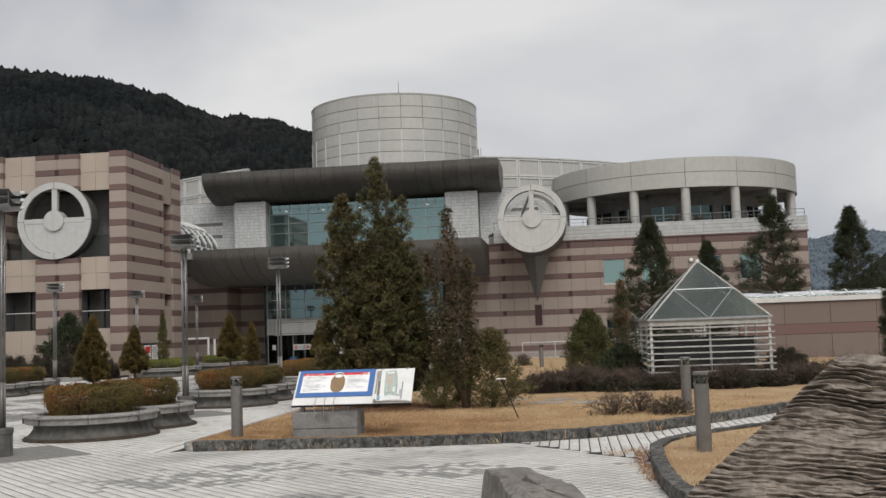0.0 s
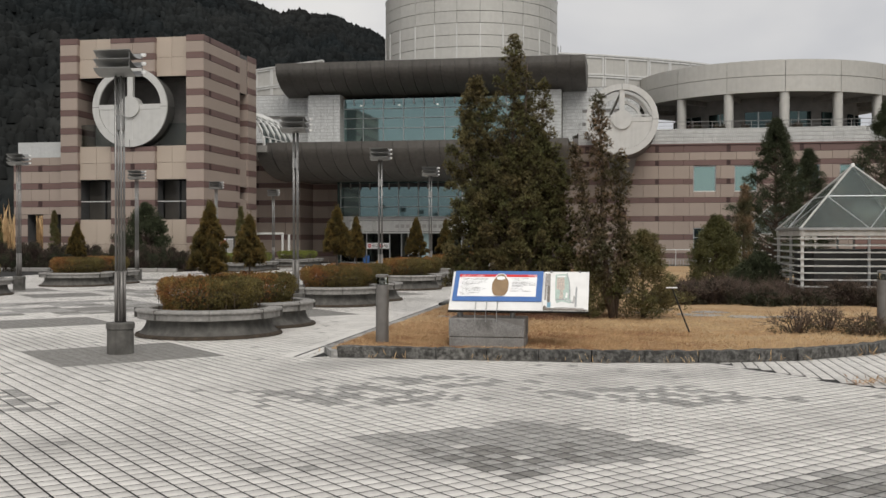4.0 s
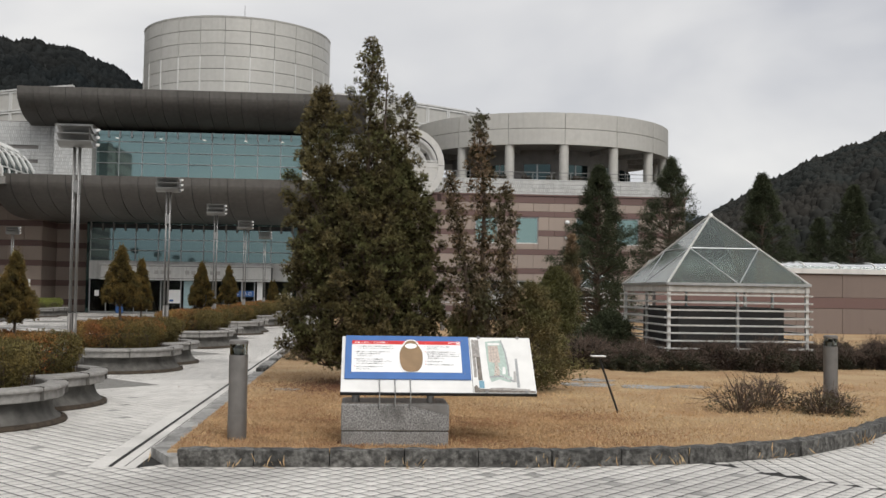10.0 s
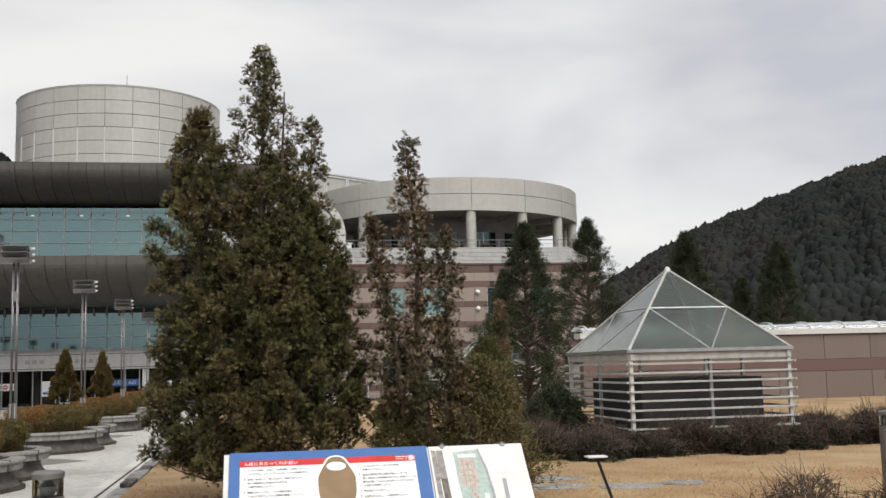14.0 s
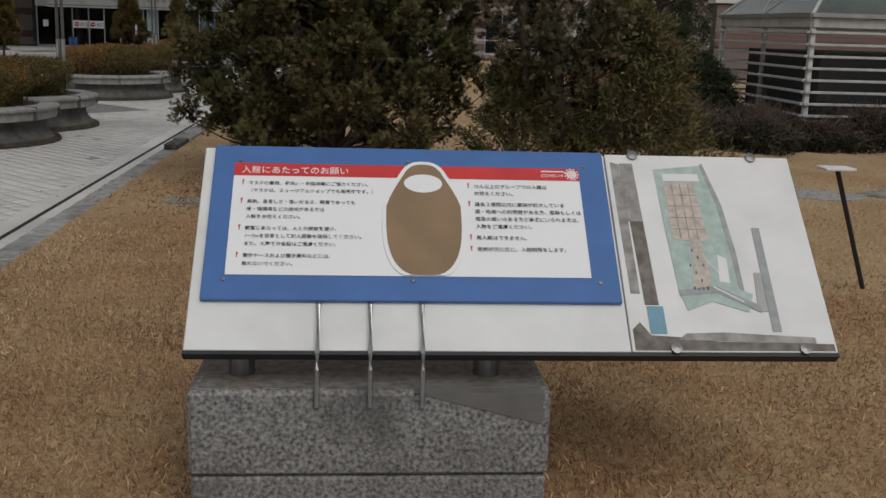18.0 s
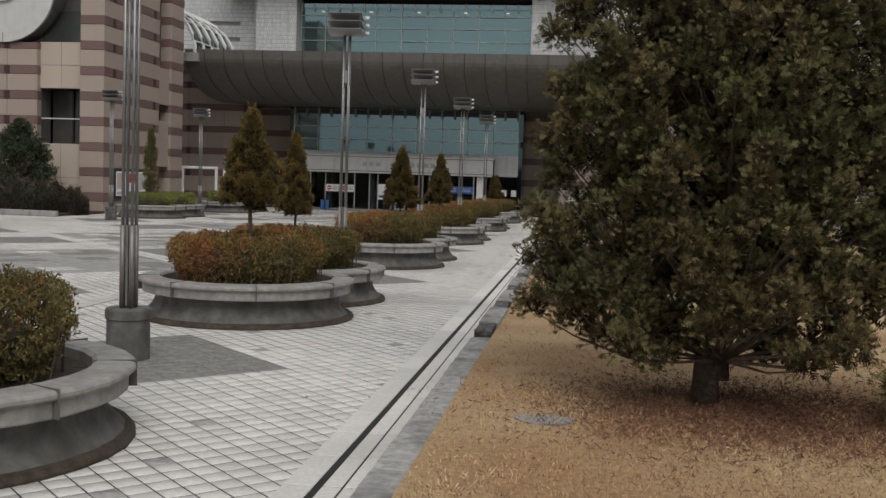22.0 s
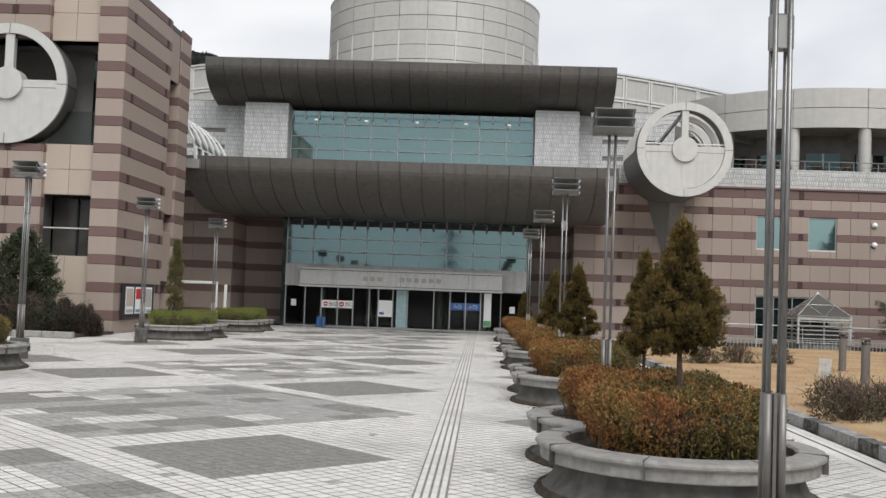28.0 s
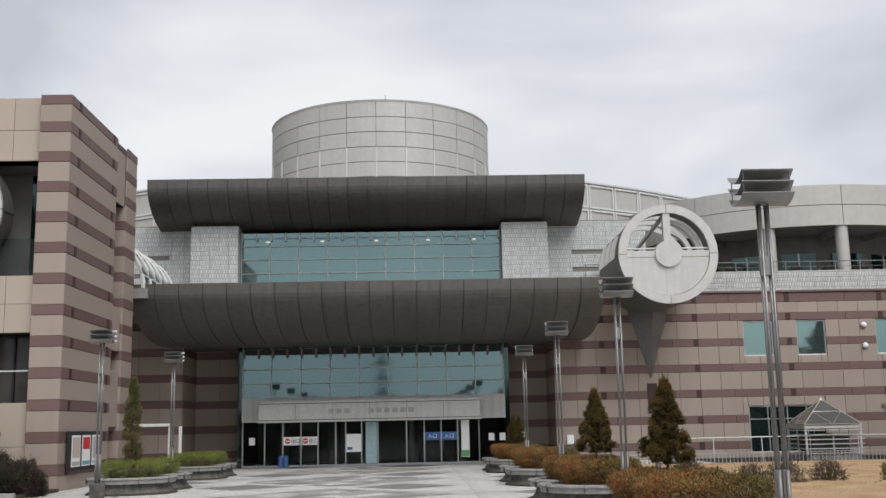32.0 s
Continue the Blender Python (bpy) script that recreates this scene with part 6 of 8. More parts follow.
def hedge_mesh(mat, seed, count, top, mat2=None):
    """Leaves packed through a low clipped hedge over two joined circles."""
    rng = np.random.default_rng(seed)
    p = rng.uniform((-1.05, -1.05, 0.42), (1.05, 3.0, top + 0.03), (count * 7, 3))
    d = np.minimum(np.hypot(p[:, 0], p[:, 1]), np.hypot(p[:, 0], p[:, 1] - GAP))
    lump = 0.05 * np.sin(p[:, 0] * 9 + seed) * np.cos(p[:, 1] * 8) + 0.03 * np.sin(p[:, 0] * 23) * np.sin(p[:, 1] * 21)
    edge = 0.89 + lump - 0.35 * np.clip((p[:, 2] - top + 0.12) / 0.2, 0, 1) ** 2 - 0.12 * np.clip((0.68 - p[:, 2]) / 0.2, 0, 1)
    tall_ = top + lump * 1.2
    keep = (d < edge) & (p[:, 2] < tall_) & ((d > edge - 0.16) | (p[:, 2] > tall_ - 0.14))
    p = p[keep][:count]
    v, f = kites(p, np.tile((0, 0, 0.9), (len(p), 1)), 0.034, 0.008, 3, rng, 0.65)
    if mat2 is None:
        return quick("leaves", v, f, mat)
    rust_ = 0.52 - 0.46 * p[:, 0] + 0.28 * np.sin(p[:, 0] * 3.1 + seed) * np.cos(p[:, 1] * 2.3) + 0.5 * (p[:, 2] - top + 0.15) + rng.normal(0, 0.16, len(p)) > 0.5
    rust_ = np.repeat(rust_, 3)
    return two_tone("leaves", v.reshape(-1, 3, 3)[~rust_].reshape(-1, 3), np.arange(3 * (~rust_).sum()).reshape(-1, 3), mat, v.reshape(-1, 3, 3)[rust_].reshape(-1, 3), np.arange(3 * rust_.sum()).reshape(-1, 3), mat2)


def twig_mesh(seed):
    rng = np.random.default_rng(seed)
    g = Geo()
    for _ in range(150):
        a, r, c = rng.uniform(0, 6.28), rng.uniform(0.3, 0.9), rng.choice((0, GAP))
        x, y = r * math.cos(a), c + r * math.sin(a)
        if min(math.hypot(x, y), math.hypot(x, y - GAP)) < 0.9:
            g.tube([(x, y, 0.36), (x + rng.normal(0, 0.05), y + rng.normal(0, 0.05), rng.uniform(0.6, 0.95))], 0.006, 4, False)
    return g.mesh("stems", M["twig"])


hedges = [hedge_mesh(M["hedge"], 41, 26000, 0.96, M["hedge_rust"]), hedge_mesh(M["hedge"], 43, 26000, 0.94, M["hedge_rust"]), hedge_mesh(M["hedge_green"], 47, 9000, 0.9)]
stems = twig_mesh(5)
# dark solid added inside the hedge, in place of its inner shade
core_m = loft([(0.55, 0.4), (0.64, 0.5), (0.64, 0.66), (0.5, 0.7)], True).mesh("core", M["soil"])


def plume(t):
    return max(0.05, (min(1.0, t / 0.2 + 0.6)) * (1 - t ** 1.15))


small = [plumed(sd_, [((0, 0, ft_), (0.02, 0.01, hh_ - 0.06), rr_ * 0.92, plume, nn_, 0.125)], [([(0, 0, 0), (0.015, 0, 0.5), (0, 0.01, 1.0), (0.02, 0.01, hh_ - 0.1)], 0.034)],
                560, 0.031, 0.0036, M["leaf_gold"], M["leaf_inner_shade"], 0.75, 0.28, 16) for hh_, rr_, nn_, sd_, ft_ in ((1.98, 0.47, 82, 51, 0.64), (1.76, 0.37, 50, 53, 0.74), (2.1, 0.33, 54, 57, 0.8))]


def planter(at, rz, which, heights, green=False):
    pl = thing("planter", "weathered concrete planter of two joined bowls", "planter", at, rz, group="plaza planters")
    part("bowl", bowl_m, None, pl, "stained flared concrete bowl")
    rm = part("rim", rim_m, None, pl, "pale overhanging concrete rim")
    for c in (0, GAP):
        for k in range(8):
            a = 22.5 + 45 * k
            x, y = 1.1 * math.sin(radians(a)), c - 1.1 * math.cos(radians(a))
            if math.hypot(x, y - (GAP - c)) > 1.2:
                part("rim_joint", joint_m, None, rm, m=pose(0, c, 0.0005, 0, 0, a))
    part("soil", soil_m, None, pl)
    part("foot_moss", moss_m, None, pl, "dark mossy dirt along the foot")
    hd = thing("hedge", "clipped low hedge turning from green to rust" if not green else "clipped fresh green low hedge", "hedge", at, rz, group="planter hedges")
    part("foliage", hedges[2] if green else hedges[which % 2], None, hd)
    part("core", core_m, None, hd, "solid dark filler in place of the hedge's shaded inside")
    tagged(part("stem_tangle", stems, None, hd), kind="stuff")
    for k, hgt in enumerate(heights):
        if hgt:
            me = small[(which + k) % 3]
            hh = (1.98, 1.76, 2.1)[(which + k) % 3]
            c = Matrix.Rotation(radians(rz), 4, "Z") @ Vector((0, GAP * k, 0))
            tree("planter_conifer", "small golden green conifer growing in a planter", me, (at[0] + c.x, at[1] + c.y, 0.44), 70 * which + 130 * k, (hgt - 0.44) / hh, group="planter conifers")


for i, hts in enumerate(((2.27, 2.1), (2.43, 2.24), (0, 2.35), (2.4, 0), (0, 0), (2.0, 2.0))):
    planter((0.05, 3.1 + 8 * i, 0), 0, i, hts)
planter((-11.75, 11.4, 0), 0, 1, (0, 0))
planter((-11.75, 19.4, 0), 0, 0, (2.2, 0))
planter((-11.75, 35.1, 0), 0, 2, (0, 0), True)
planter((-11.75, 43.1, 0), 0, 2, (0, 0), True)


# ---- bollards ----
def bollard():
    bo = thing("bollard", "grey steel bollard light with a clear collar", "bollard", group="bollards")
    part("shaft", Geo().lathe([(0.097, 0.0), (0.097, 0.25), (0.095, 0.252), (0.095, 0.86), (0.08, 0.86)], 0, 0, 28), M["bollard"], bo, smooth=False)
    part("collar", Geo().lathe([(0.09, 0.86), (0.09, 0.975), (0.0, 0.975)], 0, 0, 24), M["glass2"], bo, "clear lamp collar")
    part("lamp_core", Geo().lathe([(0.03, 0.86), (0.045, 0.92), (0.02, 0.96)], 0, 0, 12), M["tray"], bo)
    part("cap", Geo().lathe([(0.095, 0.97), (0.097, 1.0), (0.085, 1.012), (0.0, 1.015)], 0, 0, 28), M["bollard"], bo)
    return bo


bol = bollard()
bol.matrix_world = pose(3.63, 0.98, 0.115)
for x, y in ((10.85, -2.2), (11.32, 4.1), (20, 15.5), (7.84, 29.4), (6.63, 24.5), (4.95, 18.4), (4.1, 38.8)):
    copy_thing(bol, pose(x, y, 0.115))


# ---- information board ----
sign = thing("information_board", "slanted white information board with a blue notice on granite", "sign", (4.678, 0.59, 0.645))
SLOPE = math.atan2(1.172 - 0.645, 1.113 - 0.59)
LEN = math.hypot(1.172 - 0.645, 1.113 - 0.59)
tilt = pose(0, 0, 0, math.degrees(SLOPE))


def flat(x0, x1, v0, v1, z0, z1, c=0.0):
    return Geo().box(x0, x1, v0, v1, z0, z1, c)


part("board", flat(0, 1.323, 0, LEN, -0.03, 0.0, 0.003), M["board"], sign, "white painted metal board", m=tilt)
part("edge", flat(-0.002, 1.965, -0.012, 0.0, -0.035, 0.0), M["dark"], sign, m=tilt)
mp = part("map_board", flat(1.326, 1.962, 0.0, LEN, -0.022, 0.004, 0.002), M["board"], sign, "weathered white map panel", m=tilt)
part("map_strip", Geo().slab([(1.372, 0.47), (1.421, 0.47), (1.415, 0.704), (1.372, 0.704)], 0.005, 0.006), M["mapdirt"], mp, "mottled peeling strip")
part("map_strip", Geo().slab([(1.385, 0.16), (1.428, 0.16), (1.421, 0.47), (1.378, 0.47)], 0.005, 0.006), M["maprust"], mp, "dark weathered strip")
part("map_patch", flat(1.389, 1.44, 0.06, 0.155, 0.005, 0.0062), M["mapblue"], mp, "faded blue patch")
part("map_dirt", Geo().slab([(1.335, 0.004), (1.955, 0.004), (1.955, 0.028), (1.6, 0.035), (1.47, 0.05), (1.39, 0.055), (1.36, 0.10), (1.335, 0.075)], 0.0042, 0.005), M["maprust"], mp, "dark grime along the lower edge")
part("map_dirt", Geo().slab([(1.47, 0.04), (1.9, 0.03), (1.9, 0.05), (1.62, 0.066), (1.5, 0.062)], 0.0051, 0.0056), M["mapdirt"], mp)
part("map_dirt", Geo().slab([(1.345, 0.2), (1.375, 0.2), (1.37, 0.7), (1.34, 0.71)], 0.0042, 0.0048), M["mapdirt"], mp)
part("map_area", Geo().slab([(1.4855, 0.681), (1.49, 0.446), (1.50, 0.211), (1.517, 0.141), (1.6, 0.174), (1.71, 0.136), (1.734, 0.2), (1.693, 0.22), (1.69, 0.352), (1.676, 0.54), (1.644, 0.70)], 0.0058, 0.0064), M["mapgreen"], mp, "faded green map area")
part("map_area", Geo().slab([(1.5115, 0.622), (1.508, 0.409), (1.57, 0.39), (1.625, 0.399), (1.62, 0.5), (1.613, 0.63)], 0.0066, 0.0071), M["mappink"], mp, "faded beige map building")
part("map_area", Geo().slab([(1.512, 0.634), (1.635, 0.634), (1.633, 0.664), (1.51, 0.664)], 0.0066, 0.0071), M["board"], mp)
part("map_area", Geo().slab([(1.545, 0.20), (1.60, 0.21), (1.61, 0.26), (1.60, 0.39), (1.565, 0.39), (1.56, 0.3)], 0.0066, 0.0071), M["mappink"], mp)
part("map_area", Geo().slab([(1.635, 0.245), (1.668, 0.24), (1.672, 0.33), (1.645, 0.345)], 0.0066, 0.0071), M["board"], mp)
part("map_road", Geo().slab([(1.644, 0.70), (1.676, 0.54), (1.69, 0.352), (1.693, 0.22), (1.709, 0.21), (1.708, 0.352), (1.693, 0.54), (1.655, 0.71)], 0.0066, 0.007), M["maproad"], mp)
part("map_road", Geo().slab([(1.5, 0.192), (1.62, 0.205), (1.75, 0.135), (1.75, 0.16), (1.62, 0.23), (1.5, 0.212)], 0.0073, 0.0077), M["maproad"], mp)
part("map_road", Geo().slab([(1.772, 0.07), (1.80, 0.07), (1.803, 0.45), (1.778, 0.45)], 0.0058, 0.0062), M["maproad"], mp)
part("map_road", Geo().slab([(1.74, 0.14), (1.772, 0.14), (1.772, 0.28), (1.752, 0.28)], 0.0058, 0.0062), M["faded"], mp)
for k in range(24):
    u, q = 1.548 + 0.014 * (k % 4), 0.215 + 0.028 * (k // 4)
    part("map_block", flat(u, u + 0.006, q, q + 0.011, 0.0073, 0.0077), M["mapgreen"] if k % 3 else M["maprust"], mp)
for k in range(4):
    part("map_line", flat(1.515, 1.617, 0.44 + 0.045 * k, 0.443 + 0.045 * k, 0.0072, 0.0075), M["mapdirt"], mp)
for k in range(3):
    part("map_line", flat(1.535 + 0.028 * k, 1.538 + 0.028 * k, 0.405, 0.62, 0.0076, 0.0079), M["mapdirt"], mp)
part("map_line", Geo().slab([(1.60, 0.33), (1.603, 0.33), (1.66, 0.25), (1.657, 0.25)], 0.0072, 0.0075), M["paper"], mp)
part("map_line", Geo().slab([(1.61, 0.225), (1.70, 0.17), (1.70, 0.174), (1.61, 0.229)], 0.0079, 0.0082), M["paper"], mp)
for u, q in ((1.42, LEN - 0.005), (1.83, LEN - 0.005), (1.46, 0.01), (1.86, 0.01)):
    part("clip", Geo().lathe([(0.018, -0.01), (0.018, 0.012), (0.0, 0.014)], u, q, 12), M["steel"], sign, "steel clip", m=tilt)
pn = part("notice_panel", flat(0.035, 1.312, 0.160, LEN - 0.004, 0.004, 0.018, 0.002), M["blue"], sign, "blue framed notice panel", m=tilt)
B0, B1, V0, V1 = 0.102, 1.224, 0.245, 0.665
part("sheet", flat(B0, B1, V0, V1, 0.018, 0.0215), M["paper"], pn, "white printed sheet")
part("heading_bar", flat(B0, B1, V1 - 0.05, V1, 0.022, 0.0224), M["redink"], pn, "red heading bar")
for u, q in ((0.118, V1 + 0.012), (0.66, V1 + 0.02), (1.245, V1 + 0.012), (0.098, V0 - 0.015), (0.67, V0 - 0.015), (1.25, V0 - 0.015)):
    part("screw", Geo().lathe([(0.0065, 0.018), (0.006, 0.022), (0.0, 0.0225)], u, q, 10), M["steel"], pn)


def body_shape(n=48, grow=0.0):
    """A plain rounded cut-out: wide below, narrow above."""
    pts = []
    for i in range(n):
        a = 2 * math.pi * i / n
        cx, sy = math.cos(a), math.sin(a)
        x, y = math.copysign(abs(cx) ** 0.75, cx), math.copysign(abs(sy) ** 0.75, sy)
        wd = 0.119 - 0.034 * max(0.0, min(1.0, (y - 0.25) / 0.5))
        pts.append((0.708 + (wd + grow) * x, max(V0 + 0.002 - 0.1 * grow, 0.455 + (0.212 + grow) * y)))
    return pts


part("cut_out_edge", Geo().slab(body_shape(grow=0.013), 0.0216, 0.0262), M["paper"], pn, "white rim of the cut-out")
part("cut_out", Geo().slab(body_shape(), 0.0264, 0.028), M["brown"], pn, "plain brown cut-out shape")
part("cut_out_band", Geo().slab([(0.708 + 0.062 * math.cos(a), 0.59 + 0.036 * math.sin(a)) for a in np.linspace(0, 2 * math.pi, 24)[:-1]], 0.0282, 0.0288), M["paper"], pn, "plain white band")


def line(text, u, q, size, mat=None):
    words("lettering", text, size, mat or M["ink"], pn, pose(u, q, 0.0228))


line("入館にあたってのお願い", 0.125, V1 - 0.038, 0.0312, M["paper"])
line("COVID-19", 1.098, V1 - 0.036, 0.0165, M["paper"])
part("heading_note", flat(1.098, 1.175, V1 - 0.0155, V1 - 0.011, 0.0225, 0.0229), M["paper"], pn, "tiny line of white print")
LEFT = [("マスクの着用、手洗い・手指消毒にご協力ください。", 1), ("（マスクは、ミュージアムショップでも販売中です。）", 0), ("", 0), ("発熱、息苦しさ・強いだるさ、軽度であっても", 1), ("咳・咽頭痛などの症状がある方は", 0), ("入館をお控えください。", 0), ("", 0),
        ("観覧にあたっては、人との接触を避け、", 1), ("1〜2mを目安として対人距離を確保してください。", 0), ("また、大声での会話はご遠慮ください。", 0), ("", 0), ("展示ケースおよび展示資料などには、", 1), ("触れないでください。", 0)]
RIGHT = [("10人以上のグループでの入館は", 1), ("お控えください。", 0), ("", 0), ("過去２週間以内に感染が拡大している", 1), ("国・地域への訪問歴がある方、感染もしくは", 0), ("感染の疑いのある方が身近にいられる方は、", 0), ("入館をご遠慮ください。", 0), ("", 0), ("再入館はできません。", 1), ("", 0), ("混雑状況に応じ、入館制限をします。", 1)]
for rows_, u0, drop, tall_ in ((LEFT, 0.150, 0.0288, 0.0163), (RIGHT, 0.872, 0.0284, 0.0172)):
    q = V1 - 0.085
    for text, mark in rows_:
        if not text:
            q -= drop * 0.5
            continue
        line(text, u0, q, tall_)
        if mark:
            part("mark", Geo().slab([(u0 - 0.0185, q + 0.0065), (u0 - 0.0155, q + 0.0065), (u0 - 0.0135, q + 0.018), (u0 - 0.0205, q + 0.018)], 0.0222, 0.0228), M["redink"], pn)
            part("mark_dot", Geo().lathe([(0.0026, 0.0226), (0.0, 0.0228)], u0 - 0.017, q + 0.0025, 8), M["redink"], pn)
        q -= drop
vb_ = part("badge", Geo().lathe([(0.0165, 0.0226), (0.0, 0.0229)], 1.2, V1 - 0.024, 20), M["paper"], pn, "round white spiked badge")
for k in range(11):
    a = 2 * math.pi * k / 11
    part("spike", Geo().lathe([(0.0034, 0.0226), (0.0, 0.0229)], 1.2 + 0.0215 * math.cos(a), V1 - 0.024 + 0.0215 * math.sin(a), 8), M["paper"], vb_)
for k in range(7):
    a = 2 * math.pi * k / 6
    part("red_spot", Geo().lathe([(0.0024, 0.023), (0.0, 0.0232)], 1.2 + (0.0095 * math.cos(a) if k < 6 else 0), V1 - 0.024 + (0.0095 * math.sin(a) if k < 6 else 0), 8), M["redink"], vb_)
base = thing("granite_block", "speckled grey granite block carrying the board", "stone block", (4.69, 0.56, 0.1))
part("block", Geo().box(0, 1.07, 0.0, 0.62, 0.164, 0.43, 0.012), M["block"], base)
# dark plate painted in for the shaded hollow of the stained top
part("stained_top", Geo().box(0.03, 1.04, 0.03, 0.6, 0.43, 0.433), M["maprust"], base, "stained dark plate in place of the top's shaded hollow")
part("corner_plate", Geo().add([(0.66, -0.004, 0.428), (1.045, -0.004, 0.428), (1.045, -0.004, 0.33), (0.66, 0.06, 0.436), (1.045, 0.06, 0.436), (1.045, 0.02, 0.33)], [(0, 2, 1), (3, 4, 5), (0, 1, 4, 3), (1, 2, 5, 4), (2, 0, 3, 5)]), M["bollard"], base, "dull metal corner plate")
part("footing", Geo().box(0.005, 1.065, 0.004, 0.616, 0.0, 0.16, 0.008), M["block"], base)
for x in (0.12, 0.87):
    part("bracket", Geo().lathe([(0.04, 0.43), (0.04, 0.60)], x + 0.02, 0.16, 14), M["steel"], base)
for k in range(3):
    hk = thing("towel_hook", "bent chrome hook bar over the board's foot", "hook", (5.066 + 0.154 * k, 0.70, 0.742), group="chrome hooks")
    part("bar", Geo().tube([(0, 0.012, -0.01), (0, -0.005, 0.022), (0, -0.022, 0.018), (0, -0.135, -0.098), (0, -0.152, -0.14), (0, -0.152, -0.255)], 0.0075, 8), M["chrome"], hk)

# small label on a leaning stake
st = thing("plant_label", "small metal label on a leaning black stake", "label", (8.19, 3.44, 0.1))
part("stake", Geo().tube([(0.0, 0, 0), (-0.29, -0.09, 0.752)], 0.014, 6), M["ink"], st)
part("plate", Geo().box(-0.385, -0.205, -0.16, -0.02, 0.745, 0.76, 0.003), M["board"], st)
st = thing("plant_label", "small dark label on a short post", "label", (7.2, 10.6, 0.1))
part("stake", Geo().tube([(0.0, 0, 0), (0, 0, 0.34)], 0.012, 6), M["ink"], st)
part("plate", Geo().box(-0.11, 0.11, -0.01, 0.0, 0.26, 0.44, 0.003), M["dim"], st)
# flat stepping stones and cover plates in the grass
for k, (x, y, s) in enumerate(((7.6, 7.9, 0.5), (8.6, 7.3, 0.6), (9.5, 7.0, 0.55), (8.9, 8.2, 0.5), (10.3, 7.1, 0.45), (7.9, 8.7, 0.4), (3.75, 6.1, 0.26), (5.2, 14, 0.3))):
    pts = [(s * (0.75 + 0.12 * math.sin(3 * a + k)) * math.cos(a), s * (0.6 + 0.1 * math.cos(2 * a + k)) * math.sin(a)) for a in np.linspace(0, 6.283, 15)[:-1]]
    lone("stepping_stone", Geo().slab(pts, 0.0, 0.03), M["kerb_pale"], "flat grey stepping stone set in dry grass", "stone", "stepping stones", m=pose(x, y, 0.1))


# ---- glass skylights ----
def skylight(at, rz, half, z_base, z_eave, z_top, slats, pane_mat, fat=1.0):
    sk = thing("skylight", "glazed pyramid skylight on a white slatted base", "skylight", at, rz, group="skylights")
    e = half + 0.06
    corners = [(-e, -e), (e, -e), (e, e), (-e, e)]
    for i in range(4):
        a, b = Vector((*corners[i], z_eave)), Vector((*corners[(i + 1) % 4], z_eave))
        top = Vector((0, 0, z_top))
        sd = part("roof_side", Geo().tube([a, b], 0.04 * fat, 4), M["alu"], sk)
        part("hip", Geo().tube([a, top], 0.026 * fat, 6), M["slat"], sd)
        la, lb, mid = a.lerp(top, 0.5), b.lerp(top, 0.5), a.lerp(b, 0.5)
        for p, q in ((la, lb), (la, mid), (lb, mid)):
            part("glazing_bar", Geo().tube([p, q], 0.014 * fat, 5), M["alu"], sd)
        for tri in ((la, lb, top), (a, mid, la), (mid, b, lb), (la, mid, lb)):
            n = (tri[1] - tri[0]).cross(tri[2] - tri[0]).normalized() * 0.012
            part("pane", Geo().add([*tri, *[p - n for p in tri]], [(0, 1, 2), (5, 4, 3), (0, 3, 4, 1), (1, 4, 5, 2), (2, 5, 3, 0)]), pane_mat, sd)
        d = (b - a).normalized()
        tm = Matrix.Translation(Vector((*(Vector(corners[i]) * (half / e)), 0))) @ Matrix.Rotation(math.atan2(d.y, d.x), 4, "Z")
        part("eave_beam", Geo().box(-0.06, 2 * half + 0.06, -0.03, 0.05, z_eave - 0.17, z_eave - 0.03, 0.01), M["slat"], sk, m=tm)
        part("corner_post", Geo().box(-0.035, 0.035, -0.035, 0.035, z_base, z_eave - 0.17, 0.006), M["frame"], sk, m=tm)
        part("mid_post", Geo().box(half - 0.03, half + 0.03, 0.0, 0.06, z_base, z_eave - 0.17, 0.006), M["alu"], sk, m=tm)
        for k in range(slats):
            z = z_base + 0.05 + (z_eave - 0.3 - z_base) * k / (slats - 1)
            part("slat", Geo().box(-0.12, 2 * half + 0.12, -0.075, -0.045, z, z + 0.036, 0.004), M["slat"], sk, m=tm)
        part("plinth", Geo().box(-0.02, 2 * half, -0.02, 0.15, 0.0, z_base, 0.01), M["concrete"], sk, m=tm)
    part("shaft_floor", Geo().box(-half, half, -half, half, 0.0, 0.05), M["black"], sk)
    # added black box: the dark seen between the slats, put in as colour
    part("shaft_core", Geo().box(-half + 0.35, half - 0.35, -half + 0.35, half - 0.35, 0.05, z_eave - 0.5), M["black"], sk, "black box added to darken the gaps between the slats")
    part("finial", Geo().lathe([(0.08, -0.05), (0.05, 0.04), (0, 0.06)], 0, 0, 4), M["frame"], sk, m=pose(0, 0, z_top, 0, 0, 45))
    return sk


skylight((12.76, 13.28, 0.1), 0.5, 1.58, 0.35, 1.78, 3.38, 8, M["skyglass"]).scale = (0.95, 1.1, 1.0)
skylight((13.8, 33.6, 0.1), -4, 1.5, 0.3, 1.74, 3.2, 8, M["skyglass"])
skylight((12.85, 47.0, -0.05), -2, 1.08, 0.3, 1.5, 2.5, 6, M["tint"], 0.55)
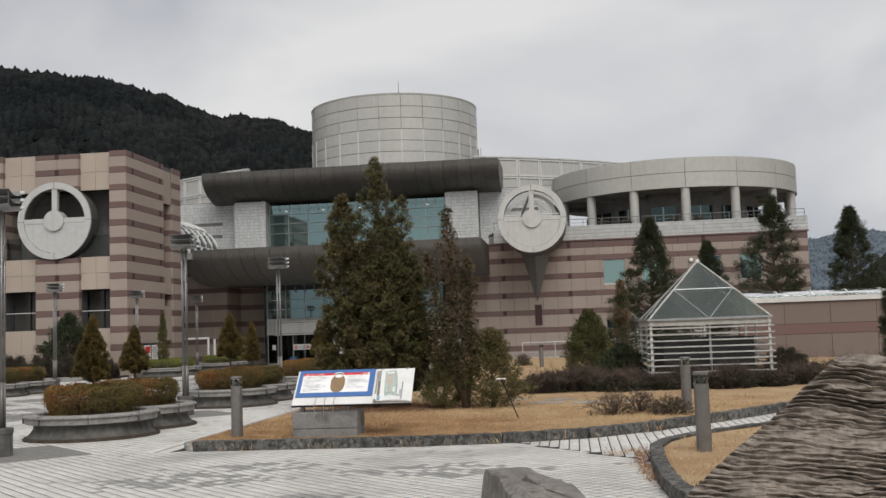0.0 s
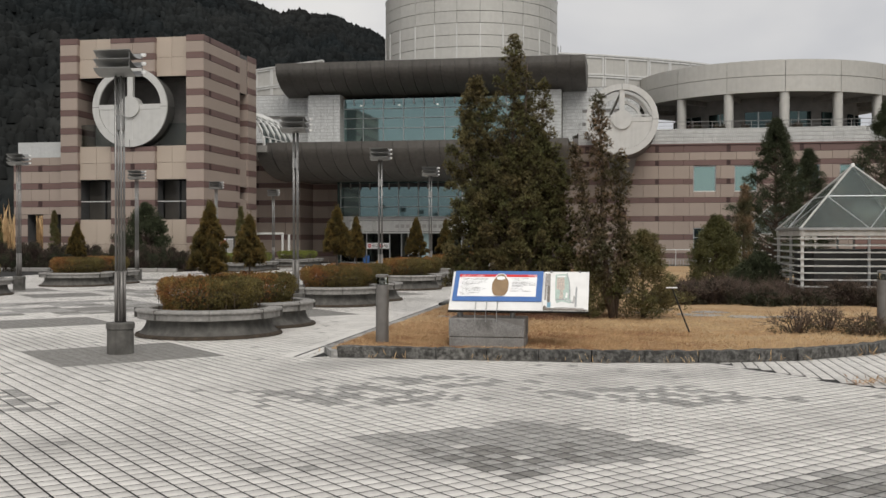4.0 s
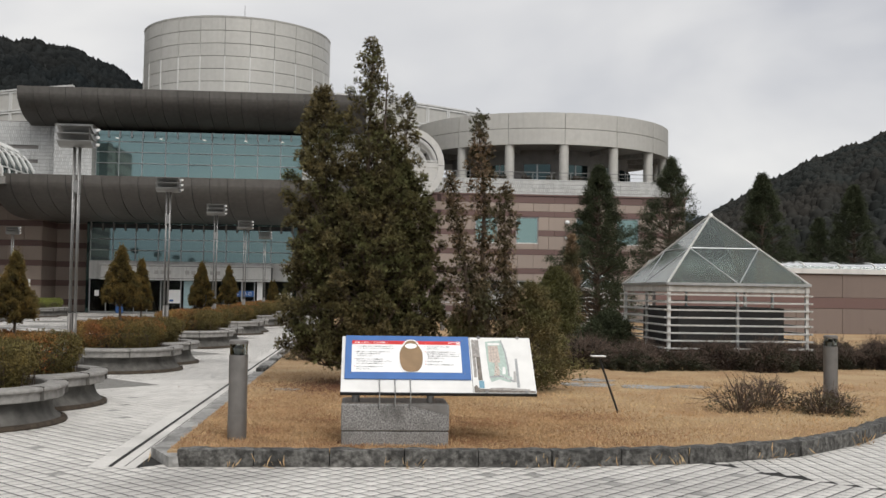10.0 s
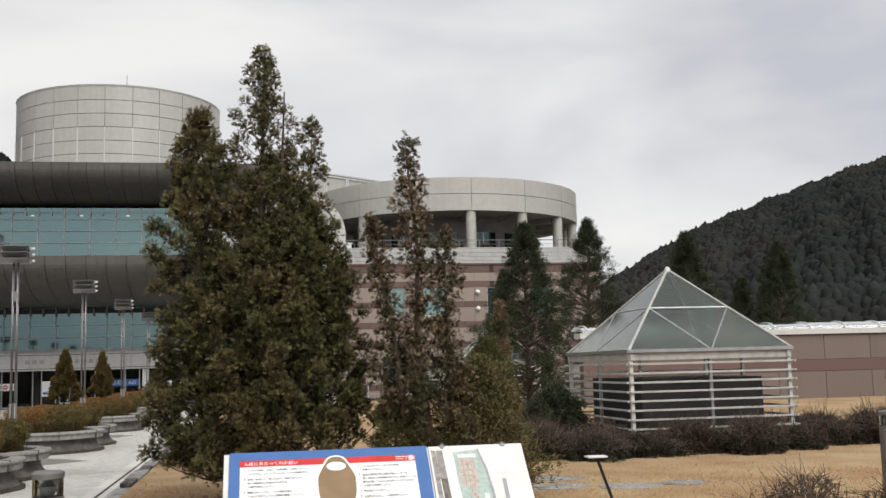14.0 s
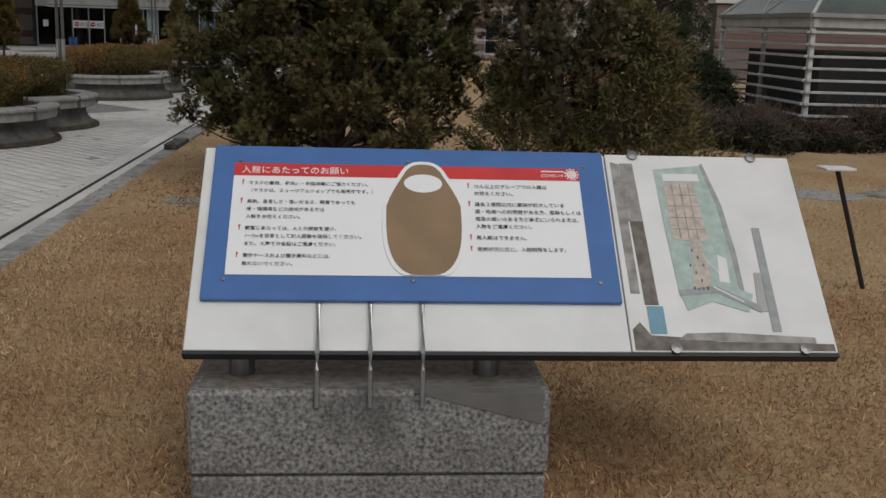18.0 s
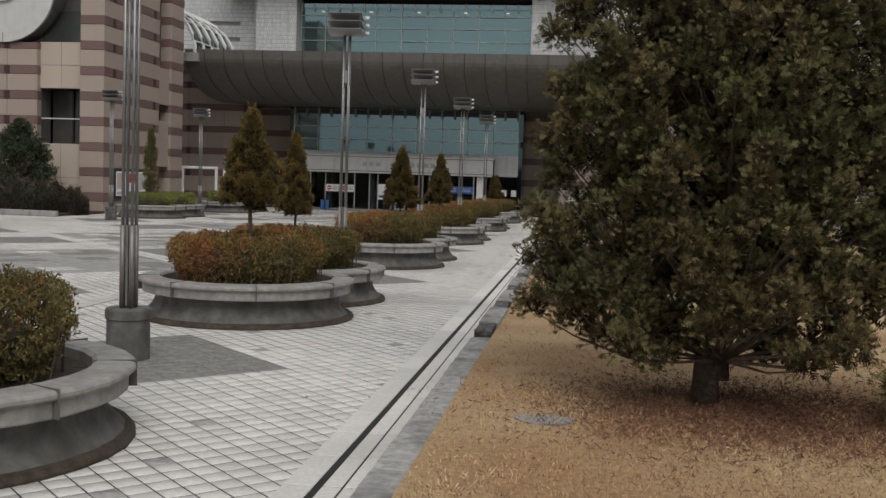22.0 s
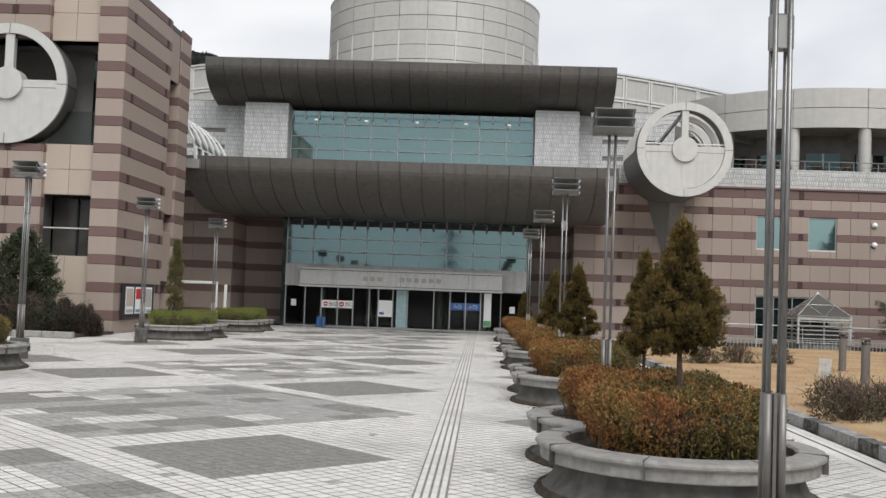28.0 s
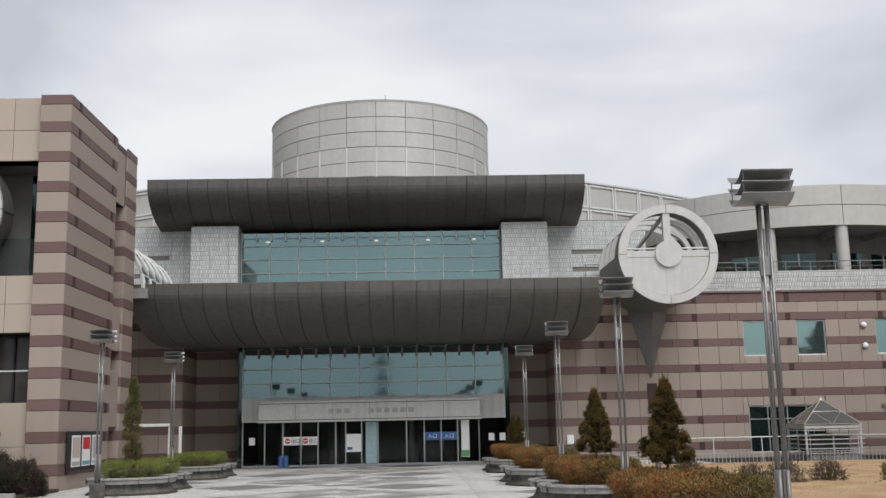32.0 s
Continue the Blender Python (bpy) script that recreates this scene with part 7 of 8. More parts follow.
# low retaining wall with a glazed ridge beyond the lawn
rw = thing("retaining_wall", "long pink granite garden wall with a glazed top", "wall", kind="structure")
part("core", Geo().box(16.6, 60, 31.1, 31.5, -0.05, 2.6), M["joint"], rw)
clad(rw, (16.6, 31.1), (42.0, 31.1), 0.0, 2.55, [(1.15, 1.6)], 1.9, light=M["wallstone"])
part("coping", Geo().box(16.5, 60, 30.95, 31.7, 2.58, 2.78), M["frame"], rw)
part("vault", Geo().add([(x, 31.75 - 0.75 * math.cos(a), 2.78 + 0.28 * math.sin(a)) for x in (16.6, 60) for a in np.linspace(0, math.pi, 9)], [(i, i + 1, i + 10, i + 9) for i in range(8)]), M["skyglass"], rw)
for k in range(18):
    part("vault_rib", Geo().tube([(16.8 + 1.5 * k, 31.75 - 0.77 * math.cos(a), 2.79 + 0.29 * math.sin(a)) for a in np.linspace(0, math.pi, 9)], 0.03, 4), M["frame"], rw)

# round wall lamps, a white marker on the lawn, planting on the terrace
for z in (4.94, 5.89):
    wl_ = thing("wall_lamp", "small round white lamp on the striped wall", "lamp", (17.04, 51.78, z), group="wall lamps")
    part("back_plate", Geo().lathe([(0.0, 0.0), (0.15, 0.0), (0.15, 0.05), (0.0, 0.05)], 0, 0, 20), M["alu"], wl_, m=pose(0, 0, 0, 90))
    part("cover", Geo().lathe([(0.13, 0.05), (0.12, 0.09), (0.07, 0.13), (0.0, 0.145)], 0, 0, 20), M["paper"], wl_, "domed white cover", True, m=pose(0, 0, 0, 90))
mk = thing("lawn_marker", "small white marker board on a short post", "sign", (5.6, 24.0, 0.11), -15)
part("post", Geo().box(-0.02, 0.02, 0.0, 0.03, 0.0, 0.5), M["slat"], mk)
part("plate", Geo().box(-0.13, 0.13, -0.012, 0.0, 0.18, 0.56, 0.004), M["slat"], mk)

# fence and handrail by the museum's lawn side
fn = thing("railing", "thin white handrail and low picket fence by the wall", "railing", (0, 0, 0))
part("hand_rail", Geo().tube([(6.2, 46.4, 1.0), (22, 46.4, 1.0)], 0.025, 6), M["frame"], fn)
for k in range(9):
    part("rail_post", Geo().tube([(6.2 + 1.95 * k, 46.4, 0), (6.2 + 1.95 * k, 46.4, 1.0)], 0.02, 6), M["frame"], fn)
bal = Geo().box(-0.012, 0.012, -0.012, 0.012, 0, 0.42).mesh("picket", M["alu"])
for k in range(110):
    part("picket", bal, None, fn, m=pose(4.6 + 0.15 * k, 45.0, 0.0))
part("fence_rail", Geo().box(4.5, 21.2, 44.98, 45.02, 0.42, 0.45), M["alu"], fn)
lone("terrace_paving", Geo().box(2.9, 60, 44.0, 52, -0.05, -0.004), M["rim"], "pale paved strip along the museum wall", "paving", kind="structure")


# ---- shrubs ----
def shrub_mesh(seed, rx, ry, rz_, leaves, mat, leaf=0.05, twigs=60, tw_mat=None):
    """A low mound of twigs and small leaves."""
    rng = np.random.default_rng(seed)
    g = Geo()
    for _ in range(twigs):
        a = rng.uniform(0, 6.28)
        e = rng.uniform(0.15, 1.0)
        p = np.array([rx * e * math.cos(a), ry * e * math.sin(a), rz_ * math.sqrt(max(0.05, 1.15 - e * e))])
        q = p * np.array([0.25, 0.25, 0.0])
        mid = (p + q) / 2 + rng.normal(0, 0.05, 3)
        mid[2] = abs(mid[2]) + 0.02
        g.tube([tuple(q), tuple(mid), tuple(p)], [0.009, 0.006, 0.003], 4, False)
        for _k in range(3):
            t_ = p + rng.normal(0, 0.11, 3)
            t_[2] = max(0.02, t_[2])
            g.tube([tuple(mid * 0.3 + p * 0.7), tuple(t_)], [0.004, 0.002], 3, False)
    u = rng.normal(0, 1, (leaves, 3))
    u /= np.linalg.norm(u, axis=1, keepdims=True)
    u[:, 2] = abs(u[:, 2])
    p = u * np.array([rx, ry, rz_]) * (rng.uniform(0.55, 1.0, (leaves, 1)) ** 0.5) * (0.85 + 0.25 * np.sin(u[:, :1] * 9 + seed) * np.cos(u[:, 1:2] * 8))
    v, f = kites(p, u + np.array([0, 0, 0.4]), leaf, leaf * 0.28, 2, rng, 0.8)
    return g.mesh("twigs", tw_mat or M["twig"]), quick("leaves", v, f, mat)


def shrub(label, meshes, at, rz=0, s=(1, 1, 1), group=""):
    sh = thing("shrub", label, "shrub", at, rz, group)
    for nm, me in zip(("twig_tangle", "foliage"), meshes):
        tagged(part(nm, me, None, sh), kind="stuff").scale = s


bare = shrub_mesh(61, 0.8, 0.6, 0.55, 5200, M["leaf_brown"], 0.045, 200)
sparse = shrub_mesh(63, 0.5, 0.42, 0.42, 700, M["leaf_grey"], 0.045, 60)
evergreen = shrub_mesh(67, 1.0, 0.9, 0.8, 16000, M["leaf_brown"], 0.05, 50)
for k in range(15):
    x = 8.4 + 0.95 * k
    y = 11.0 + 0.30 * max(0, x - 13) + 0.25 * math.sin(k * 2.1)
    shrub("low brown winter shrub with bare twigs", bare, (x, y, 0.1), 47 * k, (1.0, 1.0, 0.85 + 0.2 * math.sin(k * 1.7)), "brown shrubs")
    shrub("low brown winter shrub with bare twigs", bare, (x + 0.4, y + 0.9, 0.1), 31 * k + 9, (1.1, 1.0, 0.9), "brown shrubs")
airy = shrub_mesh(65, 0.55, 0.45, 0.5, 420, M["leaf_grey"], 0.04, 46)
for x, y, r in ((9.9, 3.7, 0), (10.45, 4.2, 70), (10.95, 3.5, 140)):
    shrub("sparse leafy shrub beside a bollard", sparse if r == 140 else airy, (x, y, 0.1), r, (1.0, 1.0, 0.75), "sparse shrubs")
edgy = shrub_mesh(69, 0.62, 0.5, 0.5, 1000, M["leaf_grey"], 0.045, 60)
for x, y, r in ((3.65, 17.0, 40), (4.25, 17.6, 20), (4.0, 18.7, 80), (4.9, 17.5, 0), (5.4, 18.5, 60), (3.75, 12.6, 0), (4.5, 13.6, 60), (4.1, 15.0, 20), (5.2, 15.6, 90), (4.4, 30.5, 40), (5.6, 31.5, 0), (6.9, 32, 80), (4.6, 37, 10)):
    shrub("low twiggy shrub at the lawn's edge", sparse if r % 20 else edgy, (x, y, 0.1), r, (1.1, 1.0, 1.0), "edge shrubs")
for x, y, s in ((-14.75, 34.8, 0.85), (-15.4, 34.5, 1.0), (-16.3, 33.9, 1.05), (-17.6, 33.7, 1.1), (-19.2, 33.7, 1.1), (-20.9, 33.7, 1.1), (-22.6, 33.8, 1.2), (-24.5, 34.0, 1.2), (-26.5, 34.2, 1.2), (-28.5, 34.2, 1.3)):
    shrub("dark clipped evergreen shrub before the tower", evergreen, (x, y, 0.0), 53 * x, (1.2 * s, 0.95 * s, 1.5 * s), "tower shrubs")
CAM_TREE = conifer_mesh("camellia", 2.7, 1.15, 0.8, 150, 34, 0.09, 0.02, M["leaf_dark"], 71, egg, 0.17, 0.3, 0.6, 3)
shrub("dark rounded bush by the retaining wall", evergreen, (16.7, 22.0, 0.1), 20, (0.8, 0.8, 0.9))
tree("camellia_tree", "round dark green broadleaf tree by the tower", CAM_TREE, (-16.9, 35.1, 0.05), 0, 1.22, category="tree")
for x, y, s in ((-25.2, 35.0, 1.3), (-21.9, 35.0, 1.2)):
    tree("planter_conifer", "slim dark conifer before the side wing", thin, (x, y, 0.0), 20 * x, s)
for x, y, s_ in ((9.7, 54.2, 0.75), (4.9, 53.4, 0.6)):
    tp = thing("terrace_planter", "long dark planter box on the terrace", "planter", (x, y, 7.5))
    part("box", Geo().box(-1.0, 1.0, -0.35, 0.35, 0.0, 0.62, 0.03), M["bollard"], tp)
    shrub("brown clipped shrub in a terrace planter", evergreen, (x, y, 8.1), 0, (1.0, 0.5, s_), "terrace shrubs")
for k in range(5):
    shrub("brown clipped shrub behind the terrace rail", evergreen, (11.6 + 1.55 * k, 53.2, 7.5), 40 * k, (0.9, 0.6, 1.75), "terrace shrubs")
cb = thing("bed_kerb", "low pale stone kerb of the planting bed", "kerb", kind="structure")
for k in range(18):
    part("kerb_stone", Geo().box(0, 0.96, 0, 0.18, 0, 0.2, 0.02), M["rim"], cb, m=pose(-31.6 + 0.97 * k, 32.7, 0))
part("bed_soil", Geo().box(-32, -14.3, 32.9, 36.6, -0.04, 0.1), M["soil"], cb)
reeds = np.c_[RNG.uniform(-36, -24, 2600), RNG.uniform(45, 52, 2600), np.zeros(2600)]
v, f = kites(reeds, np.tile((0, 0, 3.0), (2600, 1)), 2.1, 0.035, 2, RNG, 0.5)
lone("pampas_grass", quick("pampas_grass", v, f, M["blade"]), None, "pale dry reeds beyond the side wing", "grass", kind="stuff")

# ---- rocks by the start of the path ----
def ridged_rock():
    """A great rock on the island bed whose front climbs in thin broken layers."""
    g = Geo()
    nx, ny, layers = 130, 448, 32
    crest = ((10.02, -6.35, -0.05), (10.25, -6.0, 0.22), (11.26, -5.5, 0.95), (11.8, -5.05, 1.33), (11.97, -4.85, 1.385))
    marks = (0.0, 0.19, 0.70, 0.965, 1.0)

    def edge(w):
        k = min(3, sum(w > q for q in marks[1:-1]))
        f = (w - marks[k]) / (marks[k + 1] - marks[k])
        return Vector(crest[k]).lerp(Vector(crest[k + 1]), f)

    for j in range(ny + 1):
        for i in range(nx + 1):
            u, w = i / nx, j / ny
            reach = 3.1 * u
            wave = 0.9 * noise.noise(Vector((reach * 0.7, w * 3, 1.0))) + 0.75 * noise.noise(Vector((reach * 3.2, w * 11, 4.0))) + 0.3 * noise.noise(Vector((reach * 11, w * 30, 4.5)))
            lay = w * layers + wave
            base = math.floor(lay)
            fr = lay - base
            chip = noise.noise(Vector((reach * 2.2, base * 3.1, 2.0))) + 0.7 * noise.noise(Vector((reach * 9, base * 1.7, 6.0)))
            tread = min(0.45, max(0.08, 0.22 + 0.12 * chip))
            flat = min(1.0, fr / tread)
            climb = max(0.0, (fr - tread) / (1 - tread))
            strong = 0.9 + 0.7 * noise.noise(Vector((reach * 0.9, w * 5, 8.0)))
            p = edge(min(1.0, max(0.0, (base + climb - wave) / layers * strong + w * (1 - strong))))
            q = edge(min(1.0, max(0.0, (base + flat - wave) / layers * strong + w * (1 - strong))))
            lip = 0.10 * strong * (1 - climb) * (0.6 + 0.8 * chip) * (flat > 0.98) - 0.035 * chip * (w > 0.02)
            x = 0.5 * (p.x + q.x) + reach + 0.02 * noise.noise(Vector((w * 60, base, 5.0)))
            y = q.y - reach * (0.42 - 0.30 * w) + lip + 0.03 * noise.noise(Vector((reach * 5, w * 40, 7.0)))
            z = p.z - reach * (0.02 + 0.12 * w) + 0.05 * w * noise.noise(Vector((reach * 2, w * 4, 9.0))) + 0.006 * noise.noise(Vector((reach * 22, w * 90, 3.0)))
            g.v.append((x, y, z))
    for j in range(ny):
        for i in range(nx):
            c = j * (nx + 1) + i
            g.f.append((c, c + 1, c + nx + 2, c + nx + 1))
    rim_ = [j * (nx + 1) for j in range(ny + 1)] + [ny * (nx + 1) + i for i in range(1, nx + 1)] + [j * (nx + 1) + nx for j in range(ny - 1, -1, -1)]
    k = len(g.v)
    for q in rim_:
        x, y, z = g.v[q]
        g.v.append((x + 0.5 * max(0.0, z), y + 1.15 * max(0.0, z), -0.06))
    n = len(rim_)
    g.f += [(k + i, rim_[i], rim_[i + 1], k + i + 1) for i in range(n - 1)]
    return g


lone("ridged_rock", ridged_rock(), M["rock"], "great brown layered rock with broken ridges", "rock")


def slab_rock():
    """A long low boulder with a hewn side."""
    g = Geo()
    foot = [(8.54, -8.12), (8.72, -8.02), (9.05, -8.5), (9.30, -9.4), (9.46, -10.2), (8.95, -10.3), (8.82, -9.3), (8.7, -8.7)]
    pts = []
    for (xa, ya), (xb, yb) in zip(foot, foot[1:] + foot[:1]):
        pts += [(xa + (xb - xa) * k / 6, ya + (yb - ya) * k / 6) for k in range(6)]
    n = len(pts)
    mx, my = 8.93, -9.2
    for r, z in ((1.03, 0.0), (1.02, 0.25), (1.0, 0.5), (1.0, 0.66), (0.95, 0.735), (0.6, 0.76), (0.25, 0.77)):
        for x, y in pts:
            q = noise.noise_vector(Vector((x * 4, y * 4, z * 4))) * 0.035
            g.v.append((mx + (x - mx) * r + q.x, my + (y - my) * r + q.y, max(0, z + q.z * (z > 0.1))))
    for k in range(6):
        g.f += [(k * n + i, (k + 1) * n + i, (k + 1) * n + (i + 1) % n, k * n + (i + 1) % n) for i in range(n)]
    g.f.append(tuple(6 * n + i for i in range(n))[::-1])
    return g


lone("slab_rock", slab_rock(), M["rock2"], "low grey boulder with a rough hewn side", "rock")

# ---- grass ----
gp = RNG.uniform((3.1, 0.3), (12.5, 9.5), (90000, 2))
gp = gp[inside(gp[:, 0], gp[:, 1], LAWN_POLY)]
gp = gp[RNG.uniform(0, 1, len(gp)) < np.clip(1.25 - (np.hypot(gp[:, 0] - 5, gp[:, 1] - 1.5)) / 8.5, 0.12, 1)]
v, f = kites(np.c_[gp, np.full(len(gp), 0.112)], np.tile((0, 0, 0.75), (len(gp), 1)), 0.042, 0.0026, 2, RNG, 0.75)
v[:, 2] = np.maximum(v[:, 2], 0.114)
lone("dry_grass", quick("dry_grass", v, f, M["blade"]), None, "short dry winter grass blades", "grass", kind="stuff")
gp = RNG.uniform((3.1, 0.3), (9.2, 5.8), (330000, 2))
gp = gp[inside(gp[:, 0], gp[:, 1], LAWN_POLY)]
gp = gp[RNG.uniform(0, 1, len(gp)) < np.clip(1.3 - np.hypot(gp[:, 0] - 4.9, gp[:, 1] - 1.2) / 3.3, 0.0, 1)]
v, f = kites(np.c_[gp, np.full(len(gp), 0.115)], np.tile((0, 0, 0.6), (len(gp), 1)), 0.036, 0.0015, 1, RNG, 0.8)
v[:, 2] = np.maximum(v[:, 2], 0.118)
lone("brown_grass", quick("brown_grass", v, f, M["thatch"]), None, "matted reddish brown winter grass round the board", "grass", kind="stuff")
gp = np.concatenate([RNG.uniform((3.1, 9.5), (22, 44), (14000, 2)), RNG.uniform((10, -8), (20, 8), (14000, 2))])
gp = gp[inside(gp[:, 0], gp[:, 1], LAWN_POLY) | inside(gp[:, 0], gp[:, 1], ISLAND_POLY)]
v, f = kites(np.c_[gp, np.full(len(gp), 0.112)], np.tile((0, 0, 0.7), (len(gp), 1)), 0.06, 0.005, 2, RNG, 0.8)
lone("far_grass", quick("far_grass", v, f, M["blade"]), None, "dry winter grass further off", "grass", kind="stuff")
wp = [(p.x + RNG.normal(0, 0.03) - d.y * -0.12, p.y + RNG.normal(0, 0.03) - d.x * 0.13) for p, d in run_of(EDGE[1:7], 0.06) if RNG.uniform() < 0.5 * (0.5 + 0.5 * math.sin(p.x * 5))]
v, f = kites(np.array([(x, y, 0.0) for x, y in wp]), np.tile((0, -0.3, 1.0), (len(wp), 1)), 0.11, 0.004, 4, RNG, 0.5)
lone("kerb_weeds", quick("kerb_weeds", v, f, M["blade"]), None, "dry weeds along the kerb", "grass", kind="stuff")

iw_ = [(p.x + RNG.normal(-0.1, 0.05), p.y + RNG.normal(0, 0.05)) for p, d in run_of([(9.75, -1.45), (10.25, -1.25), (10.14, -2.4), (10.16, -3.6), (10.3, -4.6)], 0.03)]
v, f = kites(np.array([(x, y, 0.0) for x, y in iw_]), np.tile((0, 0, 0.8), (len(iw_), 1)), 0.09, 0.004, 5, RNG, 0.7)
v[:, 2] = np.maximum(v[:, 2], 0.003)
lone("joint_weeds", quick("joint_weeds", v, f, M["thatch"]), None, "brown dry weeds in the joint beside the small lawn", "grass", kind="stuff")
lp_ = RNG.normal(0, 1, (15000, 2)) * np.array([0.75, 0.6]) + np.array([5.2, 6.6])
v, f = kites(np.c_[lp_, np.full(len(lp_), 0.124)], np.tile((0, 0, 0.15), (len(lp_), 1)), 0.05, 0.003, 2, RNG, 0.7)
v[:, 2] = np.clip(v[:, 2], 0.123, 0.16)
lone("needle_litter", quick("needle_litter", v, f, M["litter"]), None, "fallen reddish brown needles under the conifers", "litter", kind="stuff")

# ---- hills ----
def hill(name, label, az, el, far, near_, mat, trees, seed, size):
    """A wooded slope whose ridge rises as given: degrees of azimuth and of height seen from the plaza."""
    rng = np.random.default_rng(seed)
    a = np.linspace(az[0], az[-1], 120)
    ridge = np.tan(np.radians(np.interp(a, az, el))) * far + 1.7
    ridge += size * 0.35 * (np.sin(a * 3.1) + 0.6 * np.sin(a * 7.7 + 1))
    k = 26
    vv = []
    for t_ in np.linspace(0, 1, k):
        r = near_ + (far - near_) * t_
        h_ = ridge * t_ ** 0.8 * (1 + 0.06 * np.sin(a * 2.3 + t_ * 9) * (1 - t_))
        vv.append(np.c_[r * np.sin(np.radians(a)), r * np.cos(np.radians(a)), h_ - 2])
    vv = np.array(vv)
    n = len(a)
    f_ = [(j * n + i, j * n + i + 1, (j + 1) * n + i + 1, (j + 1) * n + i) for j in range(k - 1) for i in range(n - 1)]
    hl = lone(name, quick(name, vv.reshape(-1, 3), f_, mat, True), None, label, "hill", kind="structure")
    tj, ti = rng.uniform(0.0, 1, trees) ** 0.75 * (k - 1.001), rng.uniform(0, n - 1.001, trees)
    tj[: trees // 6] = k - 1.01
    j0, i0 = tj.astype(int), ti.astype(int)
    fj, fi = (tj - j0)[:, None], (ti - i0)[:, None]
    p = (vv[j0, i0] * (1 - fi) + vv[j0, i0 + 1] * fi) * (1 - fj) + (vv[np.minimum(j0 + 1, k - 1), i0] * (1 - fi) + vv[np.minimum(j0 + 1, k - 1), i0 + 1] * fi) * fj
    s = size * rng.uniform(0.45, 1.35, (trees, 1))
    seg = 5
    ang = np.arange(seg) * 2 * math.pi / seg
    lo_ = np.stack([p + np.c_[np.cos(x) * s * 0.75, np.sin(x) * s * 0.75, -s * 0.3] for x in ang], 1)
    hi_ = np.stack([p + np.c_[np.cos(x + 0.4) * s * 0.58, np.sin(x + 0.4) * s * 0.58, s * 0.55] for x in ang], 1)
    tp = (p + np.c_[np.zeros(trees), np.zeros(trees), 1.0 * np.ones(trees)] * s * (0.85 + 0.7 * rng.uniform(0, 1, (trees, 1)) ** 4))[:, None, :]
    vt_ = np.concatenate([lo_, hi_, tp], 1).reshape(-1, 3)
    fq = np.array([(i, (i + 1) % seg, seg + (i + 1) % seg, seg + i) for i in range(seg)] + [(seg + i, seg + (i + 1) % seg, 2 * seg, 2 * seg) for i in range(seg)])
    fall = ((np.arange(trees) * (2 * seg + 1))[:, None, None] + fq[None])
    quads, tris = fall[:, :seg].reshape(-1, 4), fall[:, seg:, :3].reshape(-1, 3)
    me = bpy.data.meshes.new("woods")
    me.from_pydata(vt_.tolist(), [], quads.tolist() + tris.tolist())
    me.materials.append(mat)
    me.shade_smooth()
    tagged(part("woods", me, None, hl, "dark dense woods on the slope"), kind="stuff")


hill("hill_west", "dark wooded hill behind the museum", (-75, -50, -38.8, -36, -33, -30.6, -25.3, -22.6, -20.3, -19, -17.4, -15.7, -13.4, -9, -4, 2), (12, 17.2, 16.2, 15.9, 15.3, 15.0, 14.7, 14.1, 13.3, 12.7, 12.9, 12.6, 11.8, 9.0, 4, 1), 420, 150, M["hill"], 20000, 81, 1.9)
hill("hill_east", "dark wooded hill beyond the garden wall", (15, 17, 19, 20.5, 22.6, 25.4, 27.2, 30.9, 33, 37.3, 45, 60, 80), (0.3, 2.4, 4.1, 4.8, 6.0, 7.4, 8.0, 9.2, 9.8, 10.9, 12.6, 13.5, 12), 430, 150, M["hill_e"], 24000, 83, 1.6)
